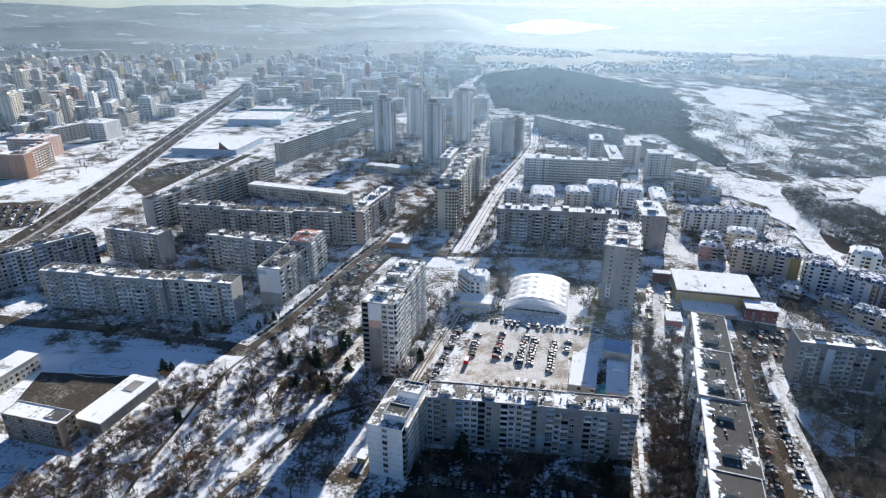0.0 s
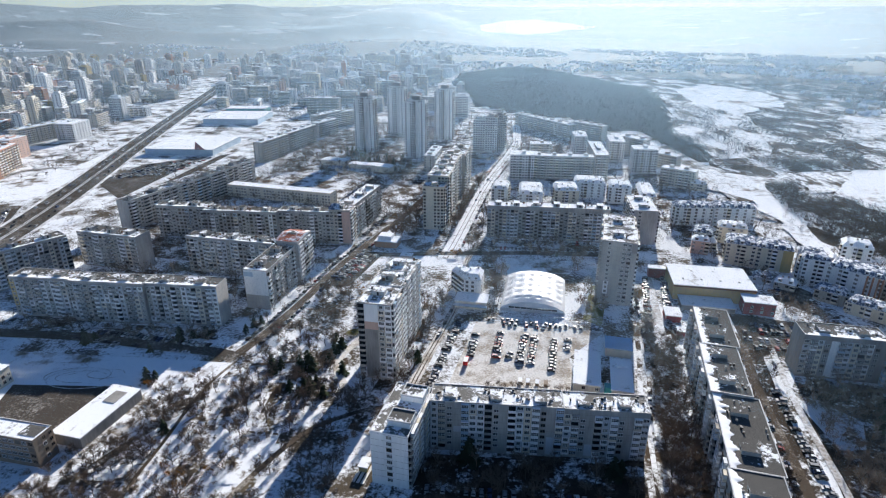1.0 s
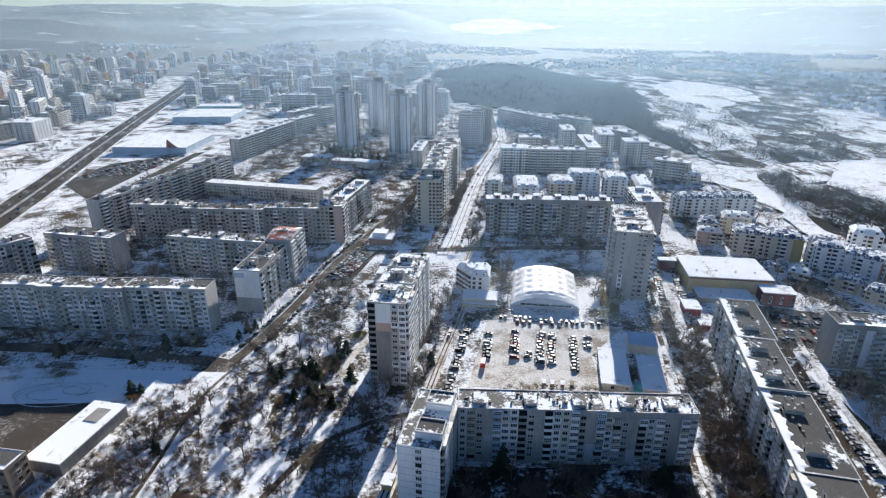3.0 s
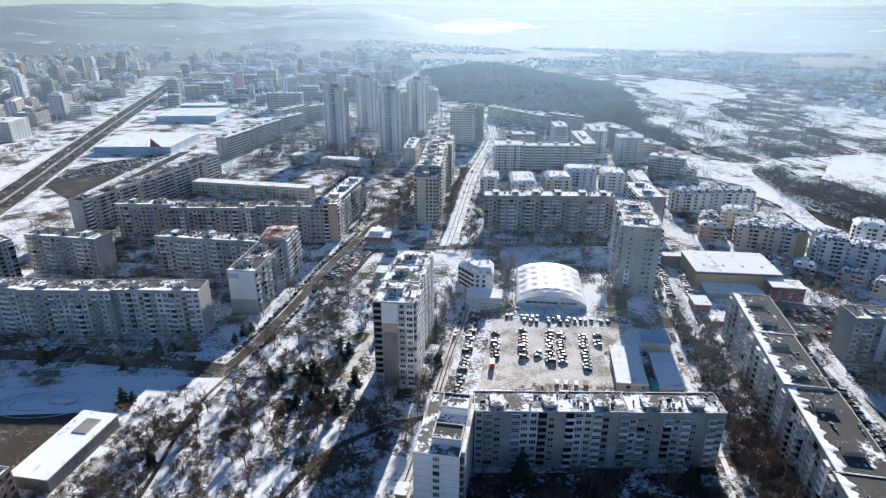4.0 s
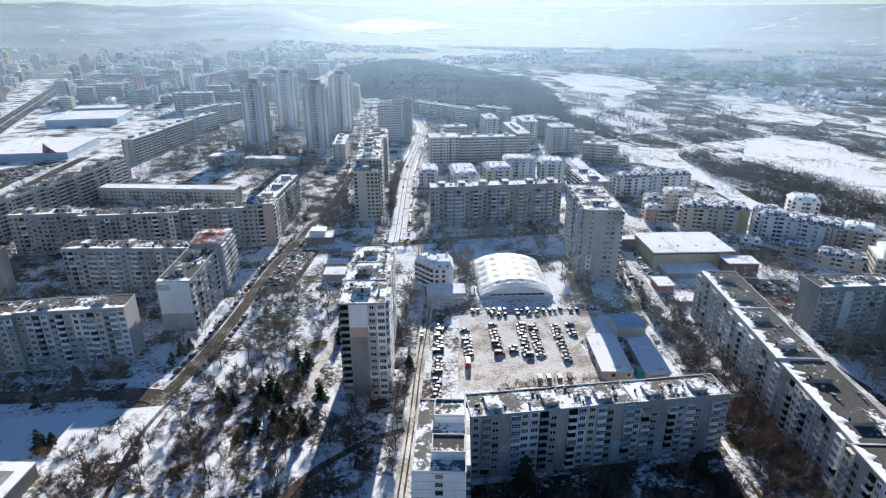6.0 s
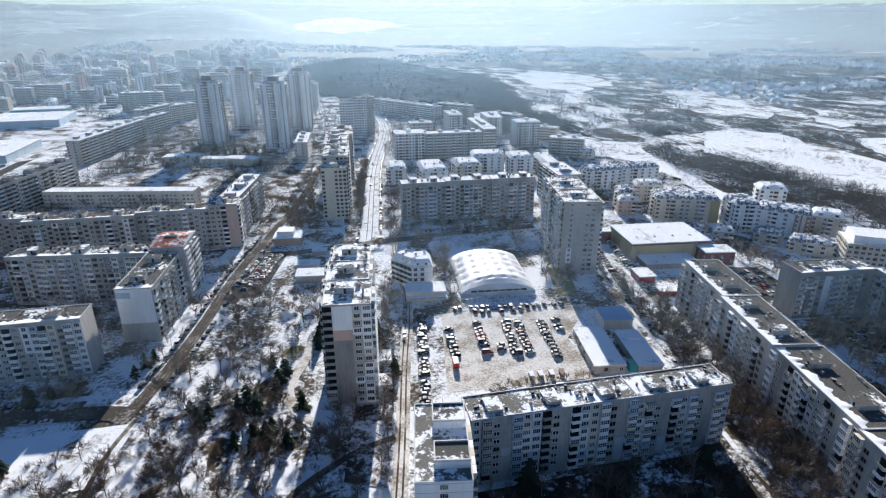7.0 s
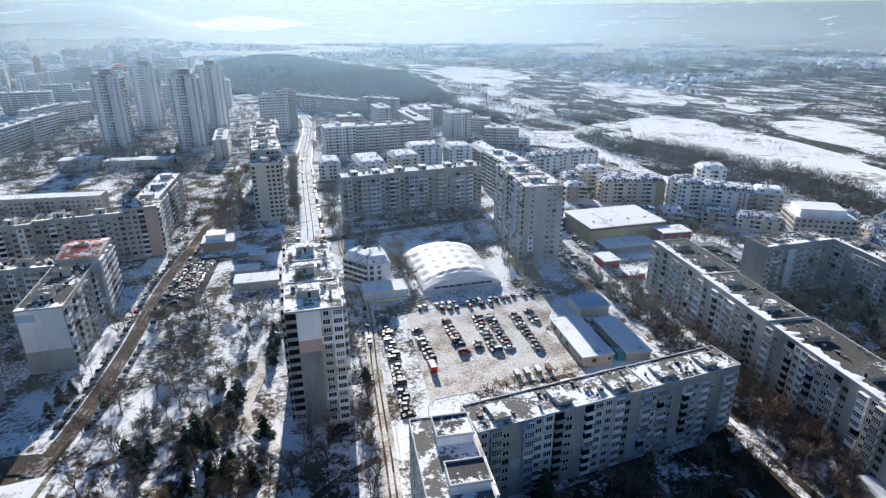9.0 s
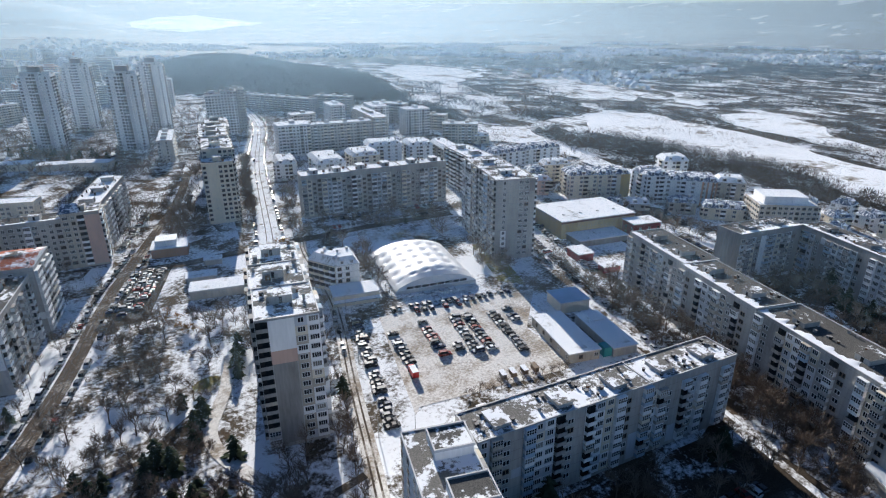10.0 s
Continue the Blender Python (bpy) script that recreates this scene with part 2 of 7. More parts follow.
# ---- mesh building ----
class Shape:
    """Vertices, faces and material slots of one mesh."""

    def __init__(self):
        self.v, self.f, self.m = [], [], []

    def face(self, pts, mat=0):
        n = len(self.v)
        self.v += [tuple(p) for p in pts]
        self.f.append(tuple(range(n, n + len(pts))))
        self.m.append(mat)
        return self

    def box(self, x0, x1, y0, y1, z0, z1, mat=0, bottom=False, top_mat=None):
        n = len(self.v)
        self.v += [(x0, y0, z0), (x1, y0, z0), (x1, y1, z0), (x0, y1, z0), (x0, y0, z1), (x1, y0, z1), (x1, y1, z1), (x0, y1, z1)]
        fs = [(0, 1, 5, 4), (1, 2, 6, 5), (2, 3, 7, 6), (3, 0, 4, 7), (4, 5, 6, 7)] + ([(3, 2, 1, 0)] if bottom else [])
        self.f += [tuple(n + i for i in f) for f in fs]
        self.m += [mat] * 4 + [mat if top_mat is None else top_mat] + ([mat] if bottom else [])
        return self

    def add(self, other, m):
        n = len(self.v)
        a = np.array(other.v) @ np.array(m.to_3x3()).T + np.array(m.translation)
        self.v += [tuple(p) for p in a.tolist()]
        self.f += [tuple(n + i for i in f) for f in other.f]
        self.m += other.m
        return self

    def mesh(self, name, mats, smooth=False):
        me = bpy.data.meshes.new(name)
        me.from_pydata(self.v, [], self.f)
        for k in mats:
            me.materials.append(M[k])
        if len(mats) > 1:
            me.polygons.foreach_set("material_index", self.m)
        if smooth:
            me.polygons.foreach_set("use_smooth", [True] * len(self.f))
        me.update()
        return me


def part(name, data, parent, m=None, label="", kind=""):
    """Links a mesh as one part under a thing."""
    ob = new(name, data)
    ob.parent = parent
    if m is not None:
        ob.matrix_basis = m
    return tagged(ob, label, "", "", kind)


def thing(name, label, category, m, group="", data=None):
    ob = new(name, data)
    ob.matrix_basis = m
    return tagged(ob, label, category, group)


def heading(x, y, degrees, z=0.0, scale=1.0):
    return pose(x, y, z, 0, 0, degrees) @ Matrix.Diagonal((scale, scale, scale, 1))


# ---- the lie of the land ----
def ground_height(x, y):
    z = np.maximum(0, 42 * np.exp(-(((x - 245) / 165) ** 2) - (((y - 1430) / 260) ** 2)) - 5)
    return z * np.clip((np.hypot(x, y) - 850) / 150, 0, 1)


def back_height(az, r):
    """Height of the far plain and the wooded ridges behind it, by direction and distance."""
    west = 1 / (1 + np.exp((az - 0.02) * 14))

    def crest(middle, width):
        return np.exp(-(((r - middle) / width) ** 2))

    near = 34 * (1 + 0.5 * np.sin(az * 11 + 1.2)) * crest(2950 + 160 * np.sin(az * 7), 260) * west
    mid = 105 * (1 + 0.28 * np.sin(az * 8 + 0.4) + 0.15 * np.sin(az * 23)) * crest(3620 + 120 * np.sin(az * 9 + 2), 300) * west
    dome = 200 * (np.exp(-(((az + 0.03) / 0.13) ** 2)) + 0.25 * np.exp(-(((az + 0.16) / 0.05) ** 2))) * (1 + 0.04 * np.sin(az * 37)) * crest(4000, 620)
    climb, ease = np.clip((r - 3500) / 1000, 0, 1), np.clip((r - 3200) / 1300, 0, 1)
    last = (222 + 16 * np.sin(az * 6 + 0.6) + 9 * np.sin(az * 17 + 1.0) + 5 * np.sin(az * 41)) 
    fine = 5 * west * np.sin(az * 47 + r * 0.013) * np.sin(az * 29 - r * 0.009) * np.clip((r - 2700) / 300, 0, 1)
    return -3 + 6 * np.clip((r - 1750) / 100, 0, 1) + near + np.maximum(np.maximum(mid, dome), last * climb**1.3 * west + 205 * ease**1.7 * (1 - west)) + fine


def BACK_RISE(x, y):
    return float(back_height(math.atan2(x, y), math.hypot(x, y)))


def graded(lo, hi, fine_lo, fine_hi, step, growth=1.16):
    mid = list(np.arange(fine_lo, fine_hi + step, step))
    out, s = [], step
    while mid[-1] < hi:
        s *= growth
        mid.append(min(hi, mid[-1] + s))
    s = step
    while mid[0] > lo:
        s *= growth
        mid.insert(0, max(lo, mid[0] - s))
    return np.array(mid)


def sheet(name, xs, ys, height, mat, kind="structure", label=""):
    X, Y = np.meshgrid(xs, ys)
    Z = height(X, Y)
    nx, ny = len(xs), len(ys)
    me = bpy.data.meshes.new(name)
    faces = [(j * nx + i, j * nx + i + 1, (j + 1) * nx + i + 1, (j + 1) * nx + i) for j in range(ny - 1) for i in range(nx - 1)]
    me.from_pydata(np.stack([X, Y, Z], -1).reshape(-1, 3).tolist(), [], faces)
    me.materials.append(M[mat])
    me.polygons.foreach_set("use_smooth", [True] * len(faces))
    return tagged(new(name, me), label, "", "", kind)


sheet("ground", graded(-4700, 4700, -600, 800, 25), graded(-4700, 4700, 0, 1900, 25), ground_height, "ground", label="patchy winter ground with snow and bare earth")

LAYER = [0.03]


OPEN_GROUND = []


def patch(name, poly, mat, label="", lift=0.0):
    """A flat area of its own surface, laid on the ground."""
    LAYER[0] += 0.004
    if name == "parking_lot" or "sports yard" in label or "playing field" in label:
        OPEN_GROUND.append(poly)
    if lift:  # wild land has no straight edges
        ragged = []
        for (ax, ay), (bx, by) in zip(poly, poly[1:] + poly[:1]):
            n = max(1, int(math.dist((ax, ay), (bx, by)) / 14))
            for i in range(n):
                x, y = ax + (bx - ax) * i / n, ay + (by - ay) * i / n
                ragged.append((x + 11 * noise.noise(Vector((x / 25, y / 25, 1.0))), y + 11 * noise.noise(Vector((x / 25, y / 25, 7.0)))))
        poly = ragged
    me = bpy.data.meshes.new(name)
    bm = bmesh.new()
    vs = [bm.verts.new((x, y, LAYER[0] + lift)) for x, y in poly]
    f = bm.faces.new(vs)
    if f.normal.z < 0 or f.calc_area() and f.normal.z == 0:
        bm.normal_update()
        if f.normal.z < 0:
            bmesh.ops.reverse_faces(bm, faces=[f])
    big = max(max(p[1] for p in poly) - 850, 0)
    if big:
        bmesh.ops.triangulate(bm, faces=bm.faces[:])
        for _ in range(2 if lift else 4):
            bmesh.ops.subdivide_edges(bm, edges=bm.edges[:], cuts=1, use_grid_fill=True)
        for v in bm.verts:
            v.co.z += float(ground_height(v.co.x, v.co.y)) + 0.05
    bm.to_mesh(me)
    bm.free()
    me.materials.append(M[mat])
    return tagged(new(name, me), label, "", "", "structure")


ROADS = []


def road(name, line, width, mat, label="", lift=0.0):
    """A ribbon of road along a line, with rounded bends."""
    LAYER[0] += 0.004
    pts = [Vector((*p, 0)) for p in line]
    for _ in range(2):
        nxt = [pts[0]]
        for a, b in zip(pts, pts[1:]):
            nxt += [a.lerp(b, 0.25), a.lerp(b, 0.75)]
        pts = nxt + [pts[-1]]
    ROADS.append(([(p.x, p.y) for p in pts], width))
    s = Shape()
    for i, p in enumerate(pts):
        d = (pts[min(i + 1, len(pts) - 1)] - pts[max(i - 1, 0)]).normalized()
        n = Vector((-d.y, d.x, 0)) * width / 2
        z = LAYER[0] + lift + (0.1 + float(ground_height(p.x, p.y)) if p.y > 950 else 0.0)
        s.v += [(p.x + n.x, p.y + n.y, z), (p.x - n.x, p.y - n.y, z)]
        if i:
            k = 2 * i
            s.f.append((k - 1, k + 1, k, k - 2))
            s.m.append(0)
    return tagged(new(name, s.mesh(name, [mat])), label, "", "", "structure")


def offset_line(line, d):
    out = []
    for i, (x, y) in enumerate(line):
        a, b = line[max(i - 1, 0)], line[min(i + 1, len(line) - 1)]
        t = Vector((b[0] - a[0], b[1] - a[1])).normalized()
        out.append((x - t.y * d, y + t.x * d))
    return out


patch("far_plain", [(-3000, 1950), (-700, 2000), (60, 1900), (420, 1800), (700, 2300), (900, 1650), (3400, 1500), (3400, 2600), (1500, 3400), (-1500, 3400), (-3300, 2600)], "scrub", "far plain of woods and snowy fields")
# far fields first, then roads over them
patch("scrubland", [(330, 660), (470, 1150), (420, 1800), (700, 2300), (1500, 2300), (2600, 1700), (2600, 700), (1300, 150), (480, 150), (345, 200), (325, 330), (300, 440), (310, 520), (350, 590), (330, 640)], "scrub", "brown scrubland with thin snow beyond the river", 0.1)
patch("snow_field", [(419, 1707), (507, 1859), (672, 2178), (810, 2061), (672, 1859), (593, 1677), (676, 1539), (743, 1410), (767, 1310), (729, 1167), (678, 1090), (630, 1160), (622, 1057), (565, 1033), (534, 1076), (537, 1175), (584, 1348), (563, 1466), (485, 1578)], "field", "open white snow field", 0.50)
patch("meadow", [(470, 1110), (537, 1175), (534, 1076), (565, 1033), (511, 888), (448, 736), (419, 691), (354, 691), (364, 752), (364, 845)], "meadow", "snowy meadow speckled with dry weeds", 0.62)
patch("meadow", [(738, 1011), (846, 1010), (785, 851), (730, 733), (633, 676), (582, 749), (623, 854)], "meadow", "snowy meadow speckled with bushes", 0.74)
patch("meadow", [(801, 732), (756, 630), (830, 603), (774, 579), (656, 590), (680, 643)], "meadow", "snowy clearing among bushes", 0.86)
patch("snow_field", [(476, 625), (520, 628), (556, 586), (532, 535), (530, 490), (523, 435), (513, 390), (479, 353), (463, 291), (430, 180), (340, 180), (362, 275), (400, 323), (407, 358), (399, 399), (399, 445), (403, 480), (392, 506), (404, 547)], "field", "open white snow field by the river", 0.98)
patch("snow_field", [(605, 536), (661, 514), (668, 482), (632, 408), (585, 392), (566, 363), (545, 322), (500, 200), (480, 200), (522, 344), (531, 377), (547, 418), (556, 473)], "field", "open white snow field", 1.10)
patch("snow_field", [(295, 609), (339, 621), (365, 603), (431, 618), (472, 621), (404, 547), (379, 540), (386, 576), (347, 574), (299, 513), (290, 467), (280, 470), (285, 560)], "meadow", "snowy river bank with dry grass", 1.22)
patch("snow_field", [(299, 624), (319, 601), (352, 585), (336, 541), (324, 491), (304, 414), (300, 330), (285, 330), (284, 414), (294, 475), (304, 519), (277, 564)], "field", "white snowy strip along the river bank", 1.4)
patch("snow_field", [(1340, 2625), (1907, 2625), (1789, 2458), (1246, 2458)], "field", "far white field", 1.34)
patch("snow_field", [(-440, 552), (-378, 552), (-374, 787), (-396, 1045), (-412, 935), (-405, 705), (-437, 638), (-484, 614)], "field", "white verge beside the boulevard")
patch("snow_field", [(-249, 284), (-116, 266), (-128, 250), (-146, 245), (-160, 238), (-216, 236), (-260, 240)], "field", "snowy school yard with wheel tracks")
patch("snow_field", [(46, 395), (100, 386), (92, 364), (42, 369)], "field", "snowy playing field in the shade")
patch("snow_field", [(-159, 651), (-63, 603), (-82, 545), (-180, 575)], "field", "snowy school sports yard")
patch("parking_lot", [(2, 240), (22, 302), (92, 287), (66, 262), (62, 232), (5, 243)], "lot", "trodden snowy car park")
patch("parking_lot", [(-348, 614), (-332, 691), (-245, 745), (-262, 640), (-298, 555)], "asphalt", "supermarket car park with slush")
patch("parking_lot", [(-440, 535), (-375, 535), (-352, 469), (-400, 440), (-470, 470)], "asphalt", "roadside car park with slush")
patch("parking_lot", [(-76, 352), (-56, 352), (-36, 408), (-52, 412)], "asphalt", "car park by the street")
patch("parking_lot", [(160, 262), (198, 255), (206, 292), (172, 306)], "asphalt", "dark wet car park")
patch("lawn", [(-46 + 5.5 * math.cos(a * math.pi / 12), 292 + 4.5 * math.sin(a * math.pi / 12)) for a in range(24)], "lawn", "round yellowed lawn")
patch("lawn", [(92, 292), (112, 345), (101, 346), (84, 302)], "lawn", "grass strip with thin snow")

patch("earth", [(70, 140), (78, 172), (90, 214), (110, 276), (128, 283), (105, 196), (87, 140)], "litter", "brown leaf litter under the tree belt")
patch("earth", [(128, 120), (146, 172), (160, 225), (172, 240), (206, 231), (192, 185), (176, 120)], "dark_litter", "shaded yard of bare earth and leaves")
patch("earth", [(-250, 301), (-247, 318), (-124, 298), (-120, 287), (-190, 302)], "litter", "planted strip before the block")
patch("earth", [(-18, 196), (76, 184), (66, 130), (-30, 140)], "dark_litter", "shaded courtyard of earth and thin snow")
patch("earth", [(-104, 262), (-113, 246), (-122, 190), (-124, 150), (-104, 150), (-100, 200), (-84, 240)], "litter", "rough grass and leaves under park trees")
patch("earth", [(-76, 262), (-54, 280), (-46, 268), (-52, 236), (-72, 228), (-86, 246)], "litter", "needle litter under the spruces")
# lighter snow patches put the sun between tree shadows into the colour
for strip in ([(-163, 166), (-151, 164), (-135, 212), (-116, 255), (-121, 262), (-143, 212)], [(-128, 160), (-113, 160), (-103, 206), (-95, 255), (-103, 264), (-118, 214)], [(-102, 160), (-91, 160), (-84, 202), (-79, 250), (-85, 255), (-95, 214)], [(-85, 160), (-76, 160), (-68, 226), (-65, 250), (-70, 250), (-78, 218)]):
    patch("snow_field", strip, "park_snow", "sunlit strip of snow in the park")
patch("earth", [(-150, 245), (-116, 264), (-112, 256), (-150, 185), (-168, 150), (-176, 150)], "park_snow", "snowy verge beside the school road")
patch("earth", [(-205, 250), (-150, 246), (-150, 222), (-158, 210), (-200, 216)], "asphalt", "dark wet school yard")
patch("earth", [(44, 403), (46, 434), (132, 418), (122, 396)], "litter", "shaded yard before the stepped block")
# litter's darker colour imitates shade on the snow of these yards
patch("earth", [(-240, 345), (-235, 394), (-100, 358), (-116, 322)], "litter", "shaded yard between the blocks")
patch("earth", [(-222, 412), (-216, 448), (-70, 424), (-92, 372)], "litter", "shaded yard between the blocks")
patch("earth", [(-34, 428), (-16, 520), (8, 600), (22, 590), (-6, 540), (-6, 440)], "litter", "dark tree strip between the streets")
patch("earth", [(-170, 596), (-150, 800), (-20, 740), (0, 640), (-56, 560)], "litter", "shaded park of the kindergarten")
# darker litter puts tree shade into the ground colour here
patch("earth", [(-60, 432), (-28, 500), (0, 610), (60, 640), (100, 800), (-20, 900), (-140, 820), (-170, 600), (-80, 540)], "litter", "shaded ground under the trees round the towers")
patch("earth", [(0, 420), (18, 520), (56, 640), (46, 560), (30, 480), (14, 418)], "litter", "planted strip along the street")
patch("earth", [(-42, 212), (-26, 262), (-14, 305), (-4, 335), (-12, 262), (-30, 205)], "litter", "planted strip along the lane")
patch("earth", [(-62, 418), (-44, 428), (-30, 470), (-6, 530), (4, 605), (-22, 640), (-58, 530), (-54, 470)], "litter", "shaded earth between the block and the street")
patch("earth", [(-250, 470), (-200, 585), (-165, 650), (-150, 640), (-190, 540), (-215, 470)], "litter", "verge with saplings along the slab")
patch("earth", [(190, 425), (186, 590), (276, 590), (262, 400), (238, 385)], "litter", "gardens with bare trees")
patch("earth", [(206, 262), (222, 300), (232, 330), (246, 270), (222, 246)], "litter", "yard of the houses")
patch("parking_lot", [(208, 322), (228, 352), (238, 330), (224, 298)], "asphalt", "dark wet yard with parked cars")
# both patches darken the ground to imitate tree shade
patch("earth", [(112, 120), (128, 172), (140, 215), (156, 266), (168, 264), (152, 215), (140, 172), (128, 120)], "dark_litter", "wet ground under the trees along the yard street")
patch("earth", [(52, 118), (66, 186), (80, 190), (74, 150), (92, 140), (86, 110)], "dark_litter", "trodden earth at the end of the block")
patch("snow_field", [(-173, 628), (-117, 636), (-57, 601), (-76, 561), (-106, 571)], "field", "shaded snowy sports yard behind the school")
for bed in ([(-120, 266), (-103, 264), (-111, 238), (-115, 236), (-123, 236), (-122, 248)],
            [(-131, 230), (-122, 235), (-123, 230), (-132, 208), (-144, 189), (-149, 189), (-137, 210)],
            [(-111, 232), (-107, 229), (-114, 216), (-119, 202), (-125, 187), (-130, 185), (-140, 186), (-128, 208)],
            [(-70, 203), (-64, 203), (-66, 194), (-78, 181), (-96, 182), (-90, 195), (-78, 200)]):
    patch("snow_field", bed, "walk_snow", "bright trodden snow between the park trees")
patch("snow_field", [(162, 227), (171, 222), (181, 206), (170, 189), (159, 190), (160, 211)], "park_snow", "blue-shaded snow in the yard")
BLVD = [(-335, 380), (-340, 477), (-357, 603), (-393, 825), (-448, 1222), (-536, 1823), (-600, 2300)]
S1 = [(-110, 266), (-104, 275), (-94, 298), (-82, 332), (-68, 380), (-50, 425), (-36, 460), (-12, 520), (10, 600)]
S2 = [(8, 395), (15, 416), (34, 490), (62, 596), (105, 722), (128, 800), (150, 960)]
S3 = [(-35, 180), (-20, 224), (-8, 263), (5, 300), (14, 330), (22, 385), (28, 403)]
SR = [(118, 120), (133, 171), (138, 192), (148, 231), (162, 271)]
P2 = [(-92, 150), (-78, 182), (-65, 203), (-57, 213), (-36, 224), (-22, 226)]
ALLEY = [(66, 140), (75, 173), (86, 214), (106, 271), (115, 309), (133, 375)]
road("boulevard", BLVD, 30, "asphalt", "wide dark asphalt boulevard")
for d in (-3.5, 3.5):
    road("median_strip", offset_line(BLVD, d * 0.28), 0.8, "snow_road", "snowy strip dividing the boulevard")
for d in (-16.5, 16.5):
    road("verge", offset_line(BLVD, d), 3.5, "snow_road", "snowy verge of the boulevard")
road("road", [(-292, 540), (-260, 769), (-223, 866), (-145, 1045), (-60, 1300)], 12, "snow_road", "service road with trodden snow")
road("road", S1, 5.6, "dirt_road", "street with brown slush")
road("road", S2, 11, "walk_snow", "street with bright trodden snow")
road("road", S3, 5, "lot", "lane with wheel ruts in the snow")
road("road", [(-62, 407), (-30, 403), (-6, 405), (28, 403), (70, 403), (122, 396)], 7, "asphalt", "cross street in the shade")
road("road", [(-106, 270), (-120, 276), (-154, 283), (-192, 294), (-263, 302), (-330, 330)], 8, "asphalt", "dark street before the apartment block")
for d in (-0.9, 0.9):
    road("wheel_rut", offset_line(S3, d), 0.6, "dirt_road", "brown wheel rut in the snow")
    road("wheel_rut", offset_line(S1, d), 0.6, "asphalt", "dark wet wheel rut")
    road("wheel_rut", offset_line(S2, d * 1.8), 0.45, "dirt_road", "brown wheel rut in the snow")
road("road", SR, 4.5, "dirt_road", "yard street with brown slush")
road("pavement", offset_line(SR, -14), 3, "snow_road", "snowy footway")
road("pavement", ALLEY, 2.6, "litter", "earth footway with thin snow beside the trees")
road("road", [(142, 357), (124, 289), (120, 278)], 6, "snow_road", "snowy lane between parked cars")
road("road", [(-12, 171), (30, 165), (66, 159)], 5, "asphalt", "dark yard street")
road("path", P2, 2.6, "dirt_road", "park path of wet earth")
road("path", [(-104, 266), (-111, 250), (-115, 230), (-117, 205), (-121, 180), (-120, 150)], 1.6, "dirt_road", "park path of wet earth")
road("path", [(-114, 262), (-128, 235), (-143, 203), (-154, 184), (-170, 150)], 3.5, "snow_road", "narrow muddy road by the school")
road("path", [(-36, 306), (-38, 298), (-42, 287), (-46.6, 278), (-52.5, 267), (-52.6, 257), (-48, 244), (-44, 236)], 4.2, "lot", "paved park path under thin snow")
road("path", [(-96, 262), (-80, 263), (-62, 266)], 2, "dirt_road", "park path of wet earth")
road("road", [(880, 1720), (1000, 1960), (1294, 2556)], 18, "snow_road", "far snowy road", 1.5)
road("path", [(565, 1033), (530, 930), (511, 888), (470, 790), (448, 736)], 2.6, "snow_road", "narrow snowy track over the meadow", 1.5)


# ---- facade pieces: x along the wall, outward is -y, z up from the storey's floor ----
FLOOR = 2.8


def relief(xs, zs, cell):
    """One connected mesh of raised and sunk rectangles on a wall; cell(x, z) gives (how far it stands out, material) or None."""
    s, at = Shape(), {}

    def vert(x, y, z):
        key = (round(x, 3), round(y, 3), round(z, 3))
        if key not in at:
            at[key] = len(s.v)
            s.v.append(key)
        return at[key]

    def quad(pts, mat):
        s.f.append(tuple(vert(*p) for p in pts))
        s.m.append(mat)

    xs, zs = sorted(set(round(v, 3) for v in xs)), sorted(set(round(v, 3) for v in zs))
    grid = {(i, j): cell((xs[i] + xs[i + 1]) / 2, (zs[j] + zs[j + 1]) / 2) for i in range(len(xs) - 1) for j in range(len(zs) - 1)}
    for (i, j), c in grid.items():
        if c is None:
            continue
        d, mat = c
        x0, x1, z0, z1 = xs[i], xs[i + 1], zs[j], zs[j + 1]
        quad([(x0, -d, z0), (x1, -d, z0), (x1, -d, z1), (x0, -d, z1)], mat)
        for di, dj, a, b in ((-1, 0, (x0, z1), (x0, z0)), (1, 0, (x1, z0), (x1, z1)), (0, -1, (x0, z0), (x1, z0)), (0, 1, (x1, z1), (x0, z1))):
            other = grid.get((i + di, j + dj))
            e = other[0] if other else 0.0
            if e < d:
                quad([(a[0], -d, a[1]), (a[0], -e, a[1]), (b[0], -e, b[1]), (b[0], -d, b[1])], mat)
    return s


def window_piece(width, lights, z0=0.85, z1=2.3, bay=False):
    """A framed window with its lights and a transom; with bay, on an insulated panel of the storey's height."""
    w, back = width / 2, 0.07 if bay else 0.0
    bars = [-w + width * i / lights for i in range(1, lights)]
    xs = [-w - 0.1, -w, w, w + 0.1] + [b + e for b in bars for e in (-0.05, 0.05)] + ([-1.46, 1.46] if bay else [])
    zs = [z0 - 0.1, z0, z1, z1 + 0.1] + ([-0.2, 2.58] if bay else [])

    def cell(x, z):
        if abs(x) > w + 0.1 or not z0 - 0.1 < z < z1 + 0.1:
            return (back, 2)
        if abs(x) > w or not z0 < z < z1:
            return (back + 0.12, 0)
        return (back + 0.1, 0) if any(abs(x - b) < 0.05 for b in bars) else (back + 0.03, 1)

    return relief(xs, zs, cell)


def stair_piece():
    return relief([-0.91, -0.81, -0.09, 0.09, 0.81, 0.91], [0.45, 0.55, 1.85, 1.95], lambda x, z: (0.03, 1) if 0.09 < abs(x) < 0.81 and 0.55 < z < 1.85 else (0.12, 0))


